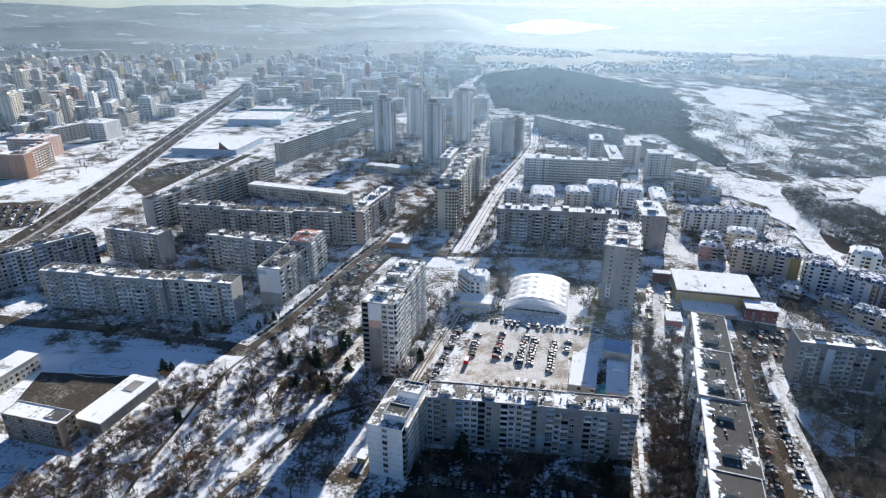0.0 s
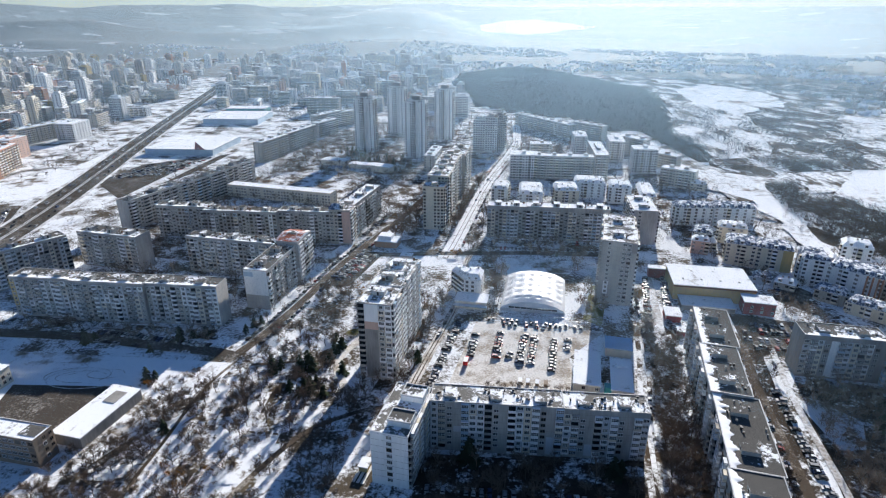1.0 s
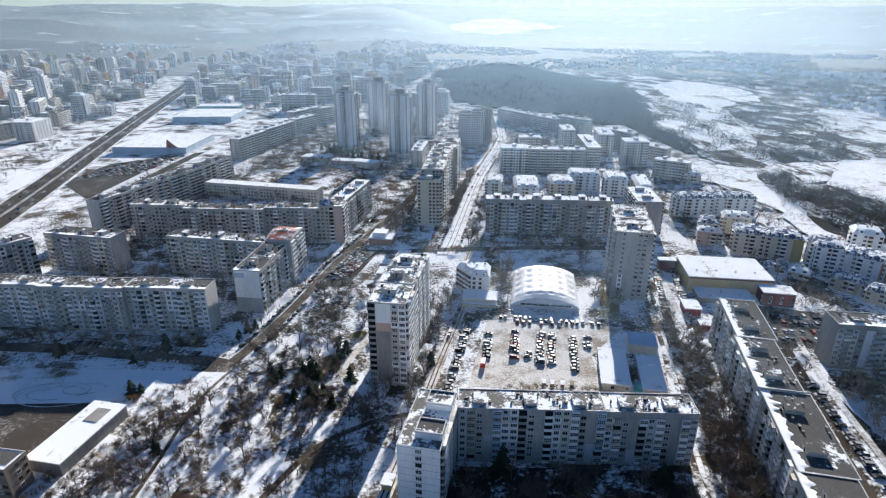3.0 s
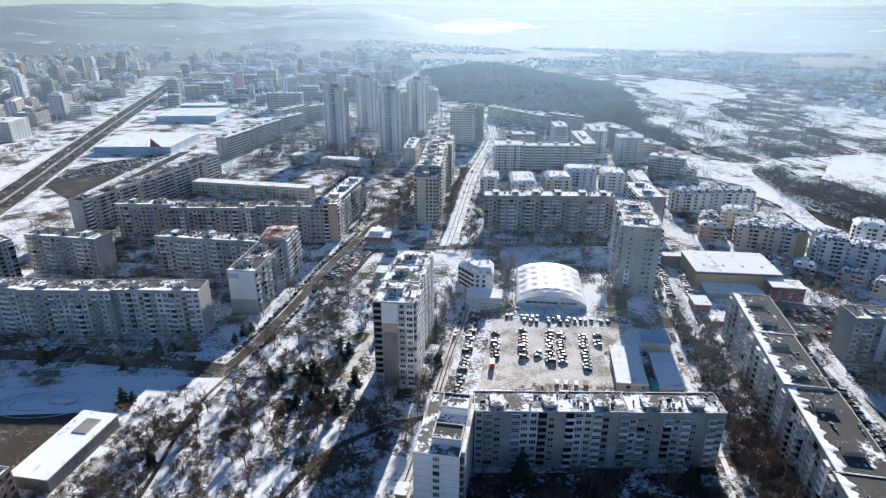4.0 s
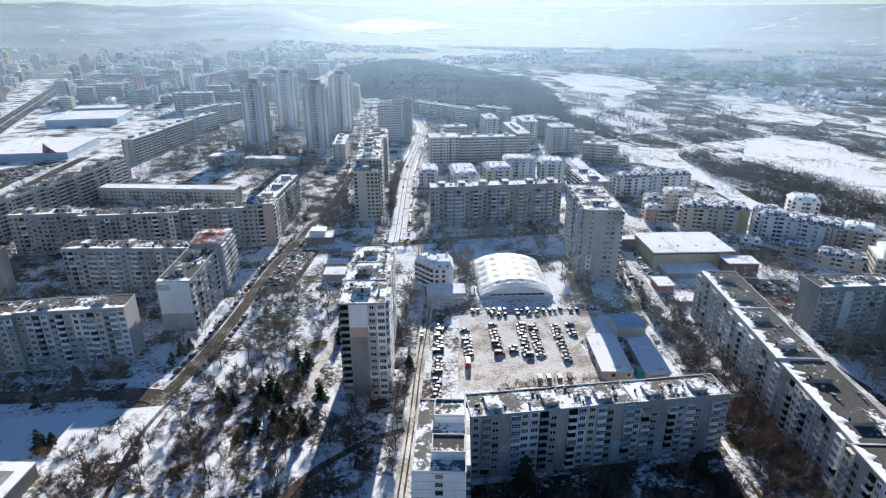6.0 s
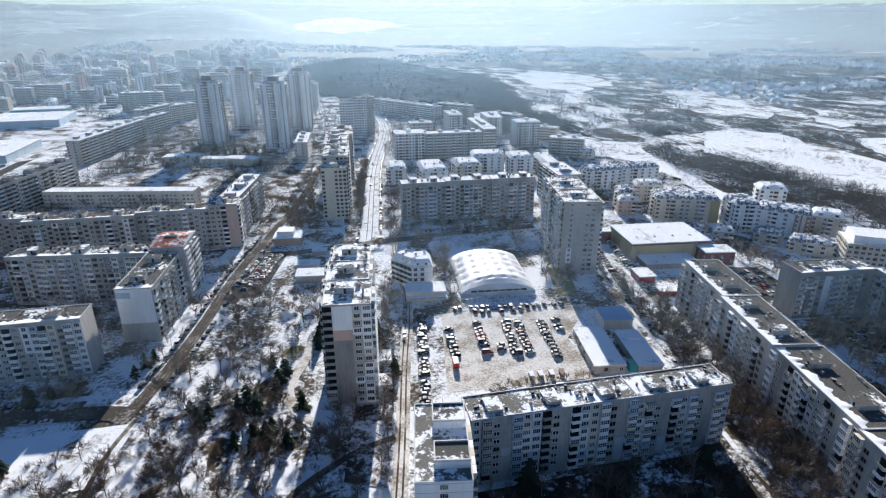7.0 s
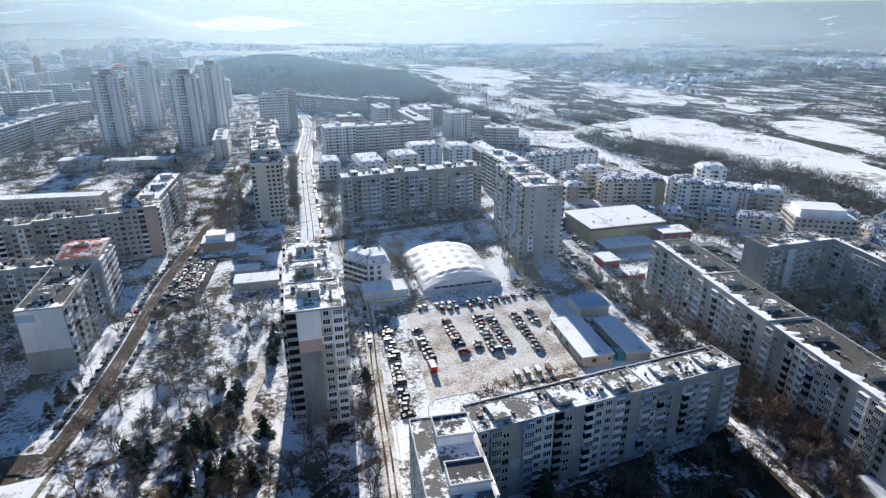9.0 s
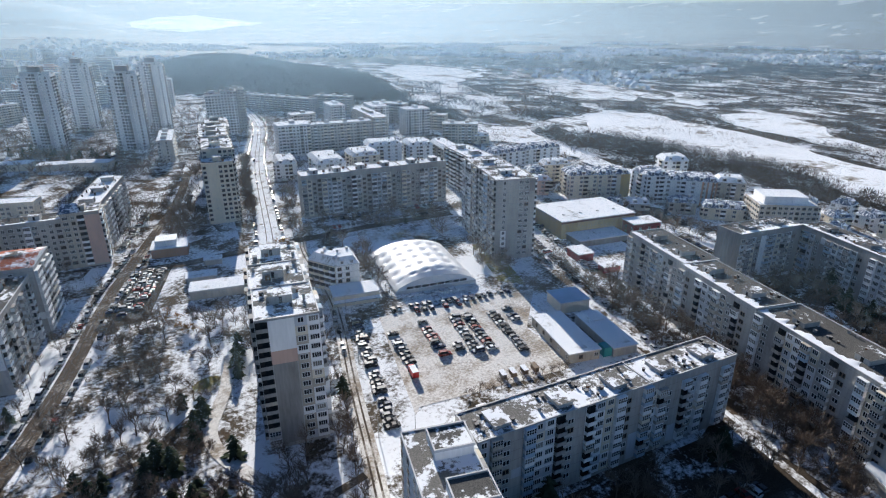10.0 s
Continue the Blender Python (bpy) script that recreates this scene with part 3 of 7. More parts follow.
def glazed_balcony(lights=4, depth=1.1, w=1.4, snow_top=False):
    bars = [-w + 0.06 + (2 * w - 0.12) * i / lights for i in range(lights + 1)]

    def cell(x, z):
        if z > 2.4:
            return (depth + 0.05, 3 if snow_top else 2)
        if abs(x) > w:
            return None
        if z < 1.0:
            return (depth, 2)
        return (depth, 0) if 1.62 < z < 1.7 or any(abs(x - b) < 0.06 for b in bars) else (depth - 0.06, 1)

    return relief([-w - 0.05, w + 0.05, -w, w] + [b + e for b in bars for e in (-0.06, 0.06)], [-0.05, 1.0, 1.62, 1.7, 2.4, 2.6], cell)


def open_balcony(depth=1.1, w=1.4):
    """A slab with a parapet before a back wall painted near-black as recess shade, with its window, drawn along the
    wall.
    """
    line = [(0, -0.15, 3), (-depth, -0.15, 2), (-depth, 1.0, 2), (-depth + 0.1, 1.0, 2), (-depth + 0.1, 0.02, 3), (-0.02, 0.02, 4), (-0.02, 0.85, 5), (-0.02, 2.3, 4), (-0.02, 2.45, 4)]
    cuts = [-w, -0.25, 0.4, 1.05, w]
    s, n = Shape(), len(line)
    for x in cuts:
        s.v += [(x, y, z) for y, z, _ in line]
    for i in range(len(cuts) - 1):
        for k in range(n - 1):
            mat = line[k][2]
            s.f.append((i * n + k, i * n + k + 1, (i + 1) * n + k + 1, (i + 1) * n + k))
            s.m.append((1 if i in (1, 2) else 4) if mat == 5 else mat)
    last = (len(cuts) - 1) * n
    s.f += [(0, 1, 2, 3, 6), (last + 6, last + 3, last + 2, last + 1, last)]
    s.m += [2, 2]
    return s


PIECES = {}  # letter -> list of (shape, material keys)
PIECES["w"] = [(window_piece(1.35, 2), ["frame", "glass2"]), (window_piece(1.35, 2), ["wood_frame", "glass2"]), (window_piece(1.35, 2), ["frame", "glass2"])]
PIECES["v"] = [(window_piece(2.0, 3), ["frame", "glass2"]), (window_piece(2.0, 3), ["wood_frame", "glass2"]), (window_piece(2.0, 4), ["frame", "glass2"])]
PIECES["s"] = [(stair_piece(), ["frame", "glass"]), (stair_piece(), ["wood_frame", "glass"])]
PIECES["b"] = [(glazed_balcony(4), ["frame", "glass2", k, "cap"]) for k in ("white_wall", "panel", "white_wall", "white_wall", "cream_wall", "white_wall", "panel_warm", "blue_wall", "panel_dark")]
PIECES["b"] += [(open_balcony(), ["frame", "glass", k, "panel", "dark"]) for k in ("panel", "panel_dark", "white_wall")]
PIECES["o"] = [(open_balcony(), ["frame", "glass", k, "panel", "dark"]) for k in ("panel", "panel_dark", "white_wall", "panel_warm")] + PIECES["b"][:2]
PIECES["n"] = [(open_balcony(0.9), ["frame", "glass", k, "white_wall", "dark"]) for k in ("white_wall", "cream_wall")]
for k, (lights, width) in (("white_wall", (4, 2.1)), ("pale_wall", (3, 1.7)), ("pale_wall", (4, 2.1)), ("white_wall", (3, 1.7)), ("panel_warm", (3, 1.8)), ("cream_wall", (3, 1.7)), ("pale_wall", (2, 1.3))):
    bay = window_piece(width, lights, bay=True)
    PIECES.setdefault("c", []).append((bay, ["frame", "glass2", k]))
lite_window = Shape().box(-0.95, 0.95, -0.06, 0, 0.75, 2.35, 0, True)
for x in (-0.46, 0.46):
    lite_window.face([(x - 0.4, -0.065, 0.85), (x + 0.4, -0.065, 0.85), (x + 0.4, -0.065, 2.25), (x - 0.4, -0.065, 2.25)], 1)
lite_balcony = Shape().box(-1.35, 1.35, -1.1, 0, -0.1, 1.0, 2, True).box(-1.3, 1.3, -0.9, 0, 1.0, 2.4, 1).box(-1.35, 1.35, -1.1, 0, 2.4, 2.55, 2, True)
PIECE_NAME = {"w": "window", "v": "window", "s": "stair_window", "b": "balcony", "o": "balcony", "n": "balcony", "c": "window"}
PIECE_MESH = {}
FOOTPRINTS = []


def piece_mesh(letter, k):
    if (letter, k) not in PIECE_MESH:
        shape, mats = PIECES[letter][k]
        PIECE_MESH[letter, k] = shape.mesh(PIECE_NAME[letter], mats)
    return PIECE_MESH[letter, k]


SLOTS = ["frame", "glass", "white_wall", "panel", "dark", "wood_frame", "cap", "cream_wall", "panel_warm", "blue_wall", "panel_dark", "glass2", "pale_wall"]


def facade(owner, rng, start, along, length, floors, base, pattern, near, patches=(), rest=None):
    """Fills one side of a block with windows and balconies, storey by storey."""
    if not pattern:
        return
    n = max(1, round(length / 3.05))
    letters = (pattern * (n // len(pattern) + 1))[:n]
    bw = length / n
    d = Vector((*along, 0))
    turn = Matrix(((d.x, -d.y, 0), (d.y, d.x, 0), (0, 0, 1))).to_4x4()
    out = Vector((d.y, -d.x, 0))
    joined = Shape() if rest is None else rest
    columns = [rng.random() for _ in range(n)]
    for i, letter in enumerate(letters):
        if letter == ".":
            continue
        for f in range(floors):
            options = PIECES[letter]
            k = rng.randrange(len(options)) if rng.random() < 0.3 else int(columns[i] * len(options))
            z = base + f * FLOOR - (1.35 if letter == "s" else 0)
            if z < 0.3 and letter == "s":
                continue
            p = Vector((*start, 0)) + d * (bw * (i + 0.5)) + out * 0.07 + Vector((0, 0, z))
            m = Matrix.Translation(p) @ turn @ Matrix.Diagonal((min(1.15, bw / 3.0), 1, 1, 1))
            if near:
                part(PIECE_NAME[letter], piece_mesh(letter, k), owner, m)
            else:
                shape, mats = options[k]
                if letter in "wvc":
                    shape = lite_window
                elif letter in "bon":
                    shape = lite_balcony
                    # open balconies swap the glass band for near-black, imitating recess shade
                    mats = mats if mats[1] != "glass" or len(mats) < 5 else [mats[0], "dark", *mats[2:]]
                n0 = len(joined.m)
                joined.add(shape, m)
                joined.m[n0:] = [SLOTS.index(mats[q]) for q in joined.m[n0:]]
    if rest is None and joined.f:
        part("glazing", joined.mesh("glazing", SLOTS), owner, kind="stuff")
    for key, share in patches:
        i = 0
        while i < n:
            run, lo = rng.choice((1, 1, 2)), rng.randrange(floors)
            hi = min(floors, lo + rng.choice((1, 2, 3, floors, floors)))
            if rng.random() < share and i + run <= n and "s" not in letters[i : i + run]:
                a = Vector((*start, 0)) + d * (bw * i)
                s = Shape().box(0.02, bw * run - 0.02, -0.06, 0.0, base + lo * FLOOR - 0.2, base + hi * FLOOR - 0.22, 0, True)
                part("insulation_panel", s.mesh("insulation_panel", [key]), owner, Matrix.Translation(a + out * 0.003 * (1 + rng.randrange(4))) @ turn)
            i += run


def block(name, label, category, x, y, turn, sections, wall="panel", near="", seed=1, base=1.4, patches=(), roof="roof", group="apartment blocks", boxes=True, clutter=6, box_h=2.0):
    """A block of flats: each section is (x0, x1, y0, y1, storeys, {side: pattern}, height above the last storey)."""
    rng = random.Random(seed)
    ob = thing(name, label, category, pose(x, y, 0, 0, 0, turn), group)
    rest = Shape()
    for sec in sections:
        x0, x1, y0, y1, floors, sides = sec[:6]
        top = base + floors * FLOOR + (sec[6] if len(sec) > 6 else 0.9)
        key = sec[7] if len(sec) > 7 else wall
        FOOTPRINTS.append((x, y, radians(turn), x0, x1, y0, y1))
        part("wall", Shape().box(x0, x1, y0, y1, -1.0, top - 0.5, 0).mesh("wall", [key]), ob)
        r = Shape().face([(x0 + 0.25, y0 + 0.25, top - 0.3), (x1 - 0.25, y0 + 0.25, top - 0.3), (x1 - 0.25, y1 - 0.25, top - 0.3), (x0 + 0.25, y1 - 0.25, top - 0.3)])
        part("roof", r.mesh("roof", [roof]), ob)
        rim = Shape()
        for a, b, c, e in ((x0 - 0.08, x1 + 0.08, y0 - 0.08, y0 + 0.25), (x0 - 0.08, x1 + 0.08, y1 - 0.25, y1 + 0.08), (x0 - 0.08, x0 + 0.25, y0 + 0.25, y1 - 0.25), (x1 - 0.25, x1 + 0.08, y0 + 0.25, y1 - 0.25)):
            rim.box(a, b, c, e, top - 0.5, top, 0, True, 1)
        part("parapet", rim.mesh("parapet", [key, "cap"]), ob)
        if near and roof in ("roof", "roof_bare") and y1 - y0 > 8:
            # snow that the wind left along the front edge
            drift, w = Shape(), rng.uniform(0.2, 0.3) * min(y1 - y0, 14)
            n = max(4, int((x1 - x0) / 0.7))
            for i in range(n + 1):
                u = x0 + 0.3 + (x1 - x0 - 0.6) * i / n
                e = w * (0.75 + 0.55 * noise.noise(Vector((u / 5 + seed, seed * 3.1, 0.0))) + 0.7 * noise.noise(Vector((u / 1.9, seed, 4.0))))
                drift.v += [(u, y0 + 0.27, top - 0.12), (u, y0 + 0.27 + max(0.3, e * 0.8), top - 0.14), (u, y0 + 0.27 + max(0.4, e), top - 0.295)]
                if i:
                    for k in (0, 1):
                        drift.f.append((3 * i - 3 + k, 3 * i + k, 3 * i + 1 + k, 3 * i - 2 + k))
                        drift.m.append(0)
            part("snow_drift", drift.mesh("snow_drift", ["snow"], True), ob, label="wind-blown snow along the roof edge")
        if near:
            joint = Shape()
            for f in range(1, floors + 1):
                z = base + f * FLOOR - 0.28
                joint.box(x0 - 0.012, x1 + 0.012, y0 - 0.012, y1 + 0.012, z, z + 0.09, 0, True)
            part("panel_joint", joint.mesh("panel_joint", ["panel_dark"]), ob)
        for side, pattern in sides.items():
            start, along, length = {"F": ((x0, y0), (1, 0), x1 - x0), "R": ((x1, y0), (0, 1), y1 - y0), "B": ((x1, y1), (-1, 0), x1 - x0), "L": ((x0, y1), (0, -1), y1 - y0)}[side]
            facade(ob, rng, start, along, length, floors, base, pattern, side in near, patches if side in near else (), rest)
        if boxes:
            long_x = x1 - x0 >= y1 - y0
            length, wide = (x1 - x0, y1 - y0) if long_x else (y1 - y0, x1 - x0)
            count = max(1, round(length / 19))
            for i in range(count):
                u, v = length * (i + 0.5) / count + rng.uniform(-1, 1), wide * 0.45
                bx, by = (x0 + u, y0 + v) if long_x else (x0 + v, y0 + u)
                hx, hy = (2.2, 3.0) if long_x else (3.0, 2.2)
                house = part("stair_housing", Shape().box(bx - hx, bx + hx, by - hy, by + hy, top - 0.3, top + box_h, 0).mesh("stair_housing", [key]), ob)
                part("roof", Shape().box(bx - hx - 0.2, bx + hx + 0.2, by - hy - 0.2, by + hy + 0.2, top + box_h, top + box_h + 0.2, 0, True, 1).mesh("roof", [key, roof]), house)
                if near and box_h > 1:
                    part("door", Shape().box(bx - 0.45, bx + 0.45, by - hy - 0.04, by - hy, top - 0.2, top + min(1.7, box_h), 0).mesh("door", ["dark"]), house)
            for _ in range(int(clutter * length / 40)):
                bx, by = rng.uniform(x0 + 1.5, x1 - 1.5), rng.uniform(y0 + 1.5, y1 - 1.5)
                w, h = (rng.uniform(0.3, 0.7), rng.uniform(0.7, 1.4)) if box_h > 1.5 else (rng.uniform(0.2, 0.5), rng.uniform(0.2, 0.7))
                s = Shape().box(bx - w, bx + w, by - 0.3, by + 0.3, top - 0.3, top + h, 0).box(bx - w - 0.1, bx + w + 0.1, by - 0.4, by + 0.4, top + h, top + h + 0.1, 1, True)
                part("chimney", s.mesh("chimney", [rng.choice(("panel_dark", "panel_dark", "brown", "dark")), "panel_dark"]), ob)
    if rest.f:
        part("glazing", rest.mesh("glazing", SLOTS), ob, kind="stuff")
    return ob


NEAR_PATCH = (("white_wall", 0.34), ("cream_wall", 0.12), ("panel_dark", 0.1))

# the block nearest to the camera, with its lower half-section
block("apartment_block", "long grey panel apartment block with white patches and glazed balconies", "apartment building", -7, 197.5, -7.8,
      [(0, 52, 0, 11.4, 8, {"F": "cbs.bccbs.bccbs.b", "B": "wvbw", "L": "..w."}, 0.2), (52.1, 84.8, 0.6, 12, 7, {"F": "cbs.bcbs.bc", "B": "wvbw", "R": ".w.."}, 2.4)],
      wall="panel", near="F", seed=3, patches=(("white_wall", 0.42), ("pale_wall", 0.3)), group="front courtyard blocks", clutter=24, box_h=0.7, roof="roof_mix")
# its white wing
wing = block("apartment_block", "white-rendered apartment wing with recessed roof terraces", "apartment building", -29.3, 180.3, -17.5,
             [(0, 14.5, 0, 31, 8, {"F": "..v..", "R": "obobbobob", "L": "w.w.ww"}, 0.6)], wall="white_wall", near="FR", seed=5, base=1.4, boxes=False, roof="roof_mix", group="front courtyard blocks")
for y0, y1 in ((4.5, 11.5), (20, 27.5)):
    s = Shape().box(5.2, 14.0, y0, y1, 24.0, 26.6, 0)
    for a, b, c, e in ((5.0, 14.3, y0 - 0.2, y0 + 0.15), (5.0, 14.3, y1 - 0.15, y1 + 0.2), (5.0, 5.35, y0 + 0.15, y1 - 0.15), (13.95, 14.3, y0 + 0.15, y1 - 0.15)):
        s.box(a, b, c, e, 26.4, 27.1, 2, True)
    s.face([(5.3, y0 + 0.1, 26.62), (13.9, y0 + 0.1, 26.62), (13.9, y1 - 0.1, 26.62), (5.3, y1 - 0.1, 26.62)], 1)
    part("roof_storey", s.mesh("roof_storey", ["white_wall", "roof", "cap"]), wing)
# tall slab with the salmon band
pink = block("tower_block", "fourteen-storey grey tower block with a salmon band on its gable", "apartment building", -39.5, 249.7, -14.5,
             [(0, 16.5, 0, 20, 14, {"F": "o..cc", "R": "obobbo", "L": "owoww"}, 0.4), (-0.6, 15.4, 20.1, 38, 14, {"R": "obobbo", "L": "owoww"}, 0.4), (0.4, 15.6, 38.1, 55, 14, {"R": "obobbo", "L": "owowo", "B": "wv.w"}, 0.4)],
             near="FR", seed=8, base=1.4, patches=(("white_wall", 0.18), ("panel_dark", 0.12)), group="tower blocks", roof="roof_melt", clutter=18)
for lo, hi, key in ((31.2, 40.3, "white_wall"), (27.2, 31.2, "pink_wall")):
    part("painted_band", Shape().box(2.4, 16.4, -0.055, 0, lo, hi, 0, True).mesh("painted_band", [key]), pink)
part("painted_band", Shape().box(3.4, 9.6, -0.05, 0, 1.2, 27.2, 0, True).mesh("painted_band", ["panel_dark"]), pink)
for y0, w in ((27, 5), (44, 6)):
    s = Shape().box(17.5, 22.5, y0 - 20, y0 - 12, 0, 3.2, 0, False, 1)
    part("entrance_porch", s.mesh("entrance_porch", ["white_wall", "snow"]), pink)
# long slab at the tree belt
# extra dark panels imitate the shade on this front
block("apartment_block", "long weathered panel apartment block with staggered sections", "apartment building", 129.5, 268, -108.3,
      [(0, 37, 0, 16, 8, {"F": "bs.occbcs", "B": "wvbo", "L": "..w."}, 1.6), (37.1, 75, -1.2, 14.5, 8, {"F": "bs.occbcs", "B": "wvbo"}, 1.6), (75.1, 118, -0.6, 16.5, 8, {"F": "bs.occbcs", "B": "wvbo"}, 1.0), (118.1, 175, -1.6, 15.5, 8, {"F": "bs.occbcs", "B": "wvbo", "R": ".w.."}, 1.0)],
      near="F", seed=11, patches=(("white_wall", 0.16), ("panel_dark", 0.2), ("pale_wall", 0.12)), group="courtyard slabs", clutter=14, box_h=1.3, roof="roof_bare")
# darker wall on these two blocks puts their fronts' shade into the colour
block("apartment_block", "grey panel apartment block with a blank insulated gable", "apartment building", 172.4, 241.6, -13,
      [(0, 37, 0, 13.5, 7, {"F": "cbcs.bc", "B": "wvbw"}, 2.2)], wall="panel_dark", near="F", seed=13, patches=(("white_wall", 0.16), ("pale_wall", 0.12)), box_h=1.0, group="courtyard slabs", clutter=12)
block("apartment_block", "grey panel apartment block standing across the yard", "apartment building", 209, 234.5, -110,
      [(0, 62, 0, 13, 7, {"F": "cbcs.bc", "B": "wvbw"}, 2.2)], wall="panel_dark", near="F", seed=14, patches=(("white_wall", 0.16), ("pale_wall", 0.12)), box_h=1.0, group="courtyard slabs", clutter=12)
# tall slab by the supermarket
block("tower_block", "tall grey tower slab with staggered balconies", "apartment building", 97.5, 322.5, -19,
      [(0, 20, 0, 25, 14, {"F": ".w..vv", "L": "obobwobo", "R": "obwo"}, 0.6), (-0.6, 18.5, 25.1, 51, 14, {"L": "obobwobo", "R": "obwo", "B": "wv.w"}, 0.6)],
      near="FL", seed=17, patches=(("white_wall", 0.12), ("panel_dark", 0.15)), group="tower blocks", clutter=14, roof="roof_melt", box_h=1.4)
block("apartment_block", "grey slab with a plain white gable", "apartment building", 152, 418, -10,
      [(0, 18, 0, 40, 9, {"L": "obwb", "R": "obwb", "F": ".w..."}, 0.6)], seed=18, group="courtyard slabs", roof="roof_white")
block("apartment_block", "long grey panel apartment block in three stepped sections", "apartment building", 43.2, 437.2, -10,
      [(0, 30, 0, 12, 8, {"F": "bcsvbc", "B": "wvbw", "L": "..."}, 2.6), (30.1, 62, -0.5, 11.5, 8, {"F": "bcsvbc", "B": "wvbw"}, 3.2), (62.1, 93, -1, 11, 8, {"F": "bcsvbc", "B": "wvbw"}, 3.4)],
      near="F", seed=19, patches=(("pink_wall", 0.05), ("white_wall", 0.12), ("panel_dark", 0.1)), group="courtyard slabs", roof="roof_white", clutter=10)
# blocks beyond the street on the far side of the park
block("apartment_block", "stained panel apartment block with snow on its stepped roof", "apartment building", -246, 321, -8.8,
      [(0, 38, 0, 12.5, 8, {"F": "wcbcsbc", "B": "wvbw", "L": "..w"}, 1.4), (38.1, 83, -2.2, 10.5, 8, {"F": "wcbcsbc", "B": "wvbw"}, 1.8), (83.1, 125, 0, 12.5, 8, {"F": "wcbcsbc", "B": "wvbw", "R": "...."}, 1.4)],
      near="F", seed=23, patches=(("white_wall", 0.25), ("yellow_wall", 0.06), ("cream_wall", 0.12)), group="blocks beyond the park", clutter=22, box_h=1.0)
red = block("apartment_block", "panel apartment block with a white gable and a raised red-roofed section", "apartment building", -114.2, 325, -13,
            [(0, 15, 0, 40, 8, {"F": ".....", "R": "bwvbsbwv", "L": "wvbw"}, 1.6), (2, 17, 40.1, 62, 9, {"F": "..w..", "R": "obobobo", "L": "wvbw"}, 1.4)],
            near="FR", seed=27, patches=(("white_wall", 0.3), ("blue_wall", 0.12)), group="blocks beyond the park", clutter=12)
part("gable_insulation", Shape().box(0.3, 14.7, -0.07, 0, 9.0, 25, 0, True).mesh("gable_insulation", ["white_wall"]), red)
s = Shape()
s.face([(1.7, 39.8, 28.1), (17.3, 39.8, 28.1), (17.3, 51, 30.2), (1.7, 51, 30.2)]).face([(17.3, 62.3, 28.1), (1.7, 62.3, 28.1), (1.7, 51, 30.2), (17.3, 51, 30.2)])
s.face([(17.3, 39.8, 28.1), (17.3, 62.3, 28.1), (17.3, 51, 30.2)], 1).face([(1.7, 62.3, 28.1), (1.7, 39.8, 28.1), (1.7, 51, 30.2)], 1)
part("pitched_roof", s.mesh("pitched_roof", ["tile", "white_wall"]), red)
block("apartment_block", "panel apartment block with patchy snow on its roof", "apartment building", -168, 382, -15.5,
      [(0, 66, 0, 11.5, 8, {"F": "wbcscbv", "B": "wvbw", "L": "..."}, 1.6)], near="F", seed=29, patches=NEAR_PATCH, group="blocks beyond the park", clutter=16)
block("apartment_block", "panel apartment block with a pale gable", "apartment building", -247, 395.5, -17,
      [(0, 48, 0, 14, 8, {"F": "wbcscbv", "B": "wvbw", "R": "...."}, 1.4)], near="F", seed=31, patches=NEAR_PATCH, group="blocks beyond the park", clutter=12)
block("apartment_block", "panel apartment block at the foot of the boulevard", "apartment building", -300, 326, 50,
      [(0, 40, 0, 13, 8, {"F": "wbcscbv", "R": "....", "L": "...", "B": "wvbw"}, 1.4), (40.1, 80, 1.5, 14.5, 8, {"F": "wbcscbv", "R": "....", "B": "wvbw"}, 1.4)], near="F", seed=33, patches=NEAR_PATCH, group="blocks beyond the park", clutter=10)
corner = block("apartment_block", "long panel apartment block with a salmon corner tower and slate mansard", "apartment building", -216, 451, -8.5,
               [(0, 42, 0, 12, 8, {"F": "vwbvsw", "B": "wvbw", "L": "..."}, 1.8), (42.1, 100, -7, 5, 8, {"F": "vwbvsw", "B": "wvbw"}, 1.8), (100.1, 140, -2.5, 9.5, 8, {"F": "vwbvsw", "B": "wvbw"}, 1.8), (140.1, 156, -2.5, 12, 9, {"F": "vwo..", "R": "obob"}, 1.0, "panel_warm")],
               near="F", seed=37, patches=(("white_wall", 0.12), ("panel_dark", 0.2)), group="blocks beyond the park", clutter=10)
part("painted_band", Shape().box(149, 156.02, -2.57, -2.5, 1, 26, 0, True).mesh("painted_band", ["pink_wall"]), corner)
s = Shape()
s.face([(139, -3, 27.7), (148, -3, 27.7), (147, 3, 31), (141, 3, 31)]).face([(148, -3, 27.7), (148, 9, 27.7), (147, 3, 31)]).face([(148, 9, 27.7), (139, 9, 27.7), (141, 3, 31), (147, 3, 31)]).face([(139, 9, 27.7), (139, -3, 27.7), (141, 3, 31)])
part("mansard", s.mesh("mansard", ["roof_blue"]), corner)
block("apartment_block", "panel apartment block with rows of balconies along the street", "apartment building", -62.5, 436, 73,
      [(0, 66, 0, 13, 8, {"F": "obwobob", "B": "wvbw", "R": "...."}, 2.6)], near="F", seed=39, patches=(("white_wall", 0.2),), group="blocks beyond the park", roof="roof_white", clutter=12)
block("apartment_block", "long panel slab beside the boulevard", "apartment building", -243, 463, 66,
      [(0, 62, 0, 12, 8, {"F": "wbcscbv", "L": "...", "B": "wvbw"}, 1.4), (62.1, 122, -1.5, 10.5, 8, {"F": "vbswbvo", "B": "wvbw"}, 1.4), (122.1, 156, 0, 12, 8, {"F": "wbcscbv", "B": "wvbw", "R": "..."}, 1.4)],
      seed=41, group="slabs along the boulevard", clutter=10)
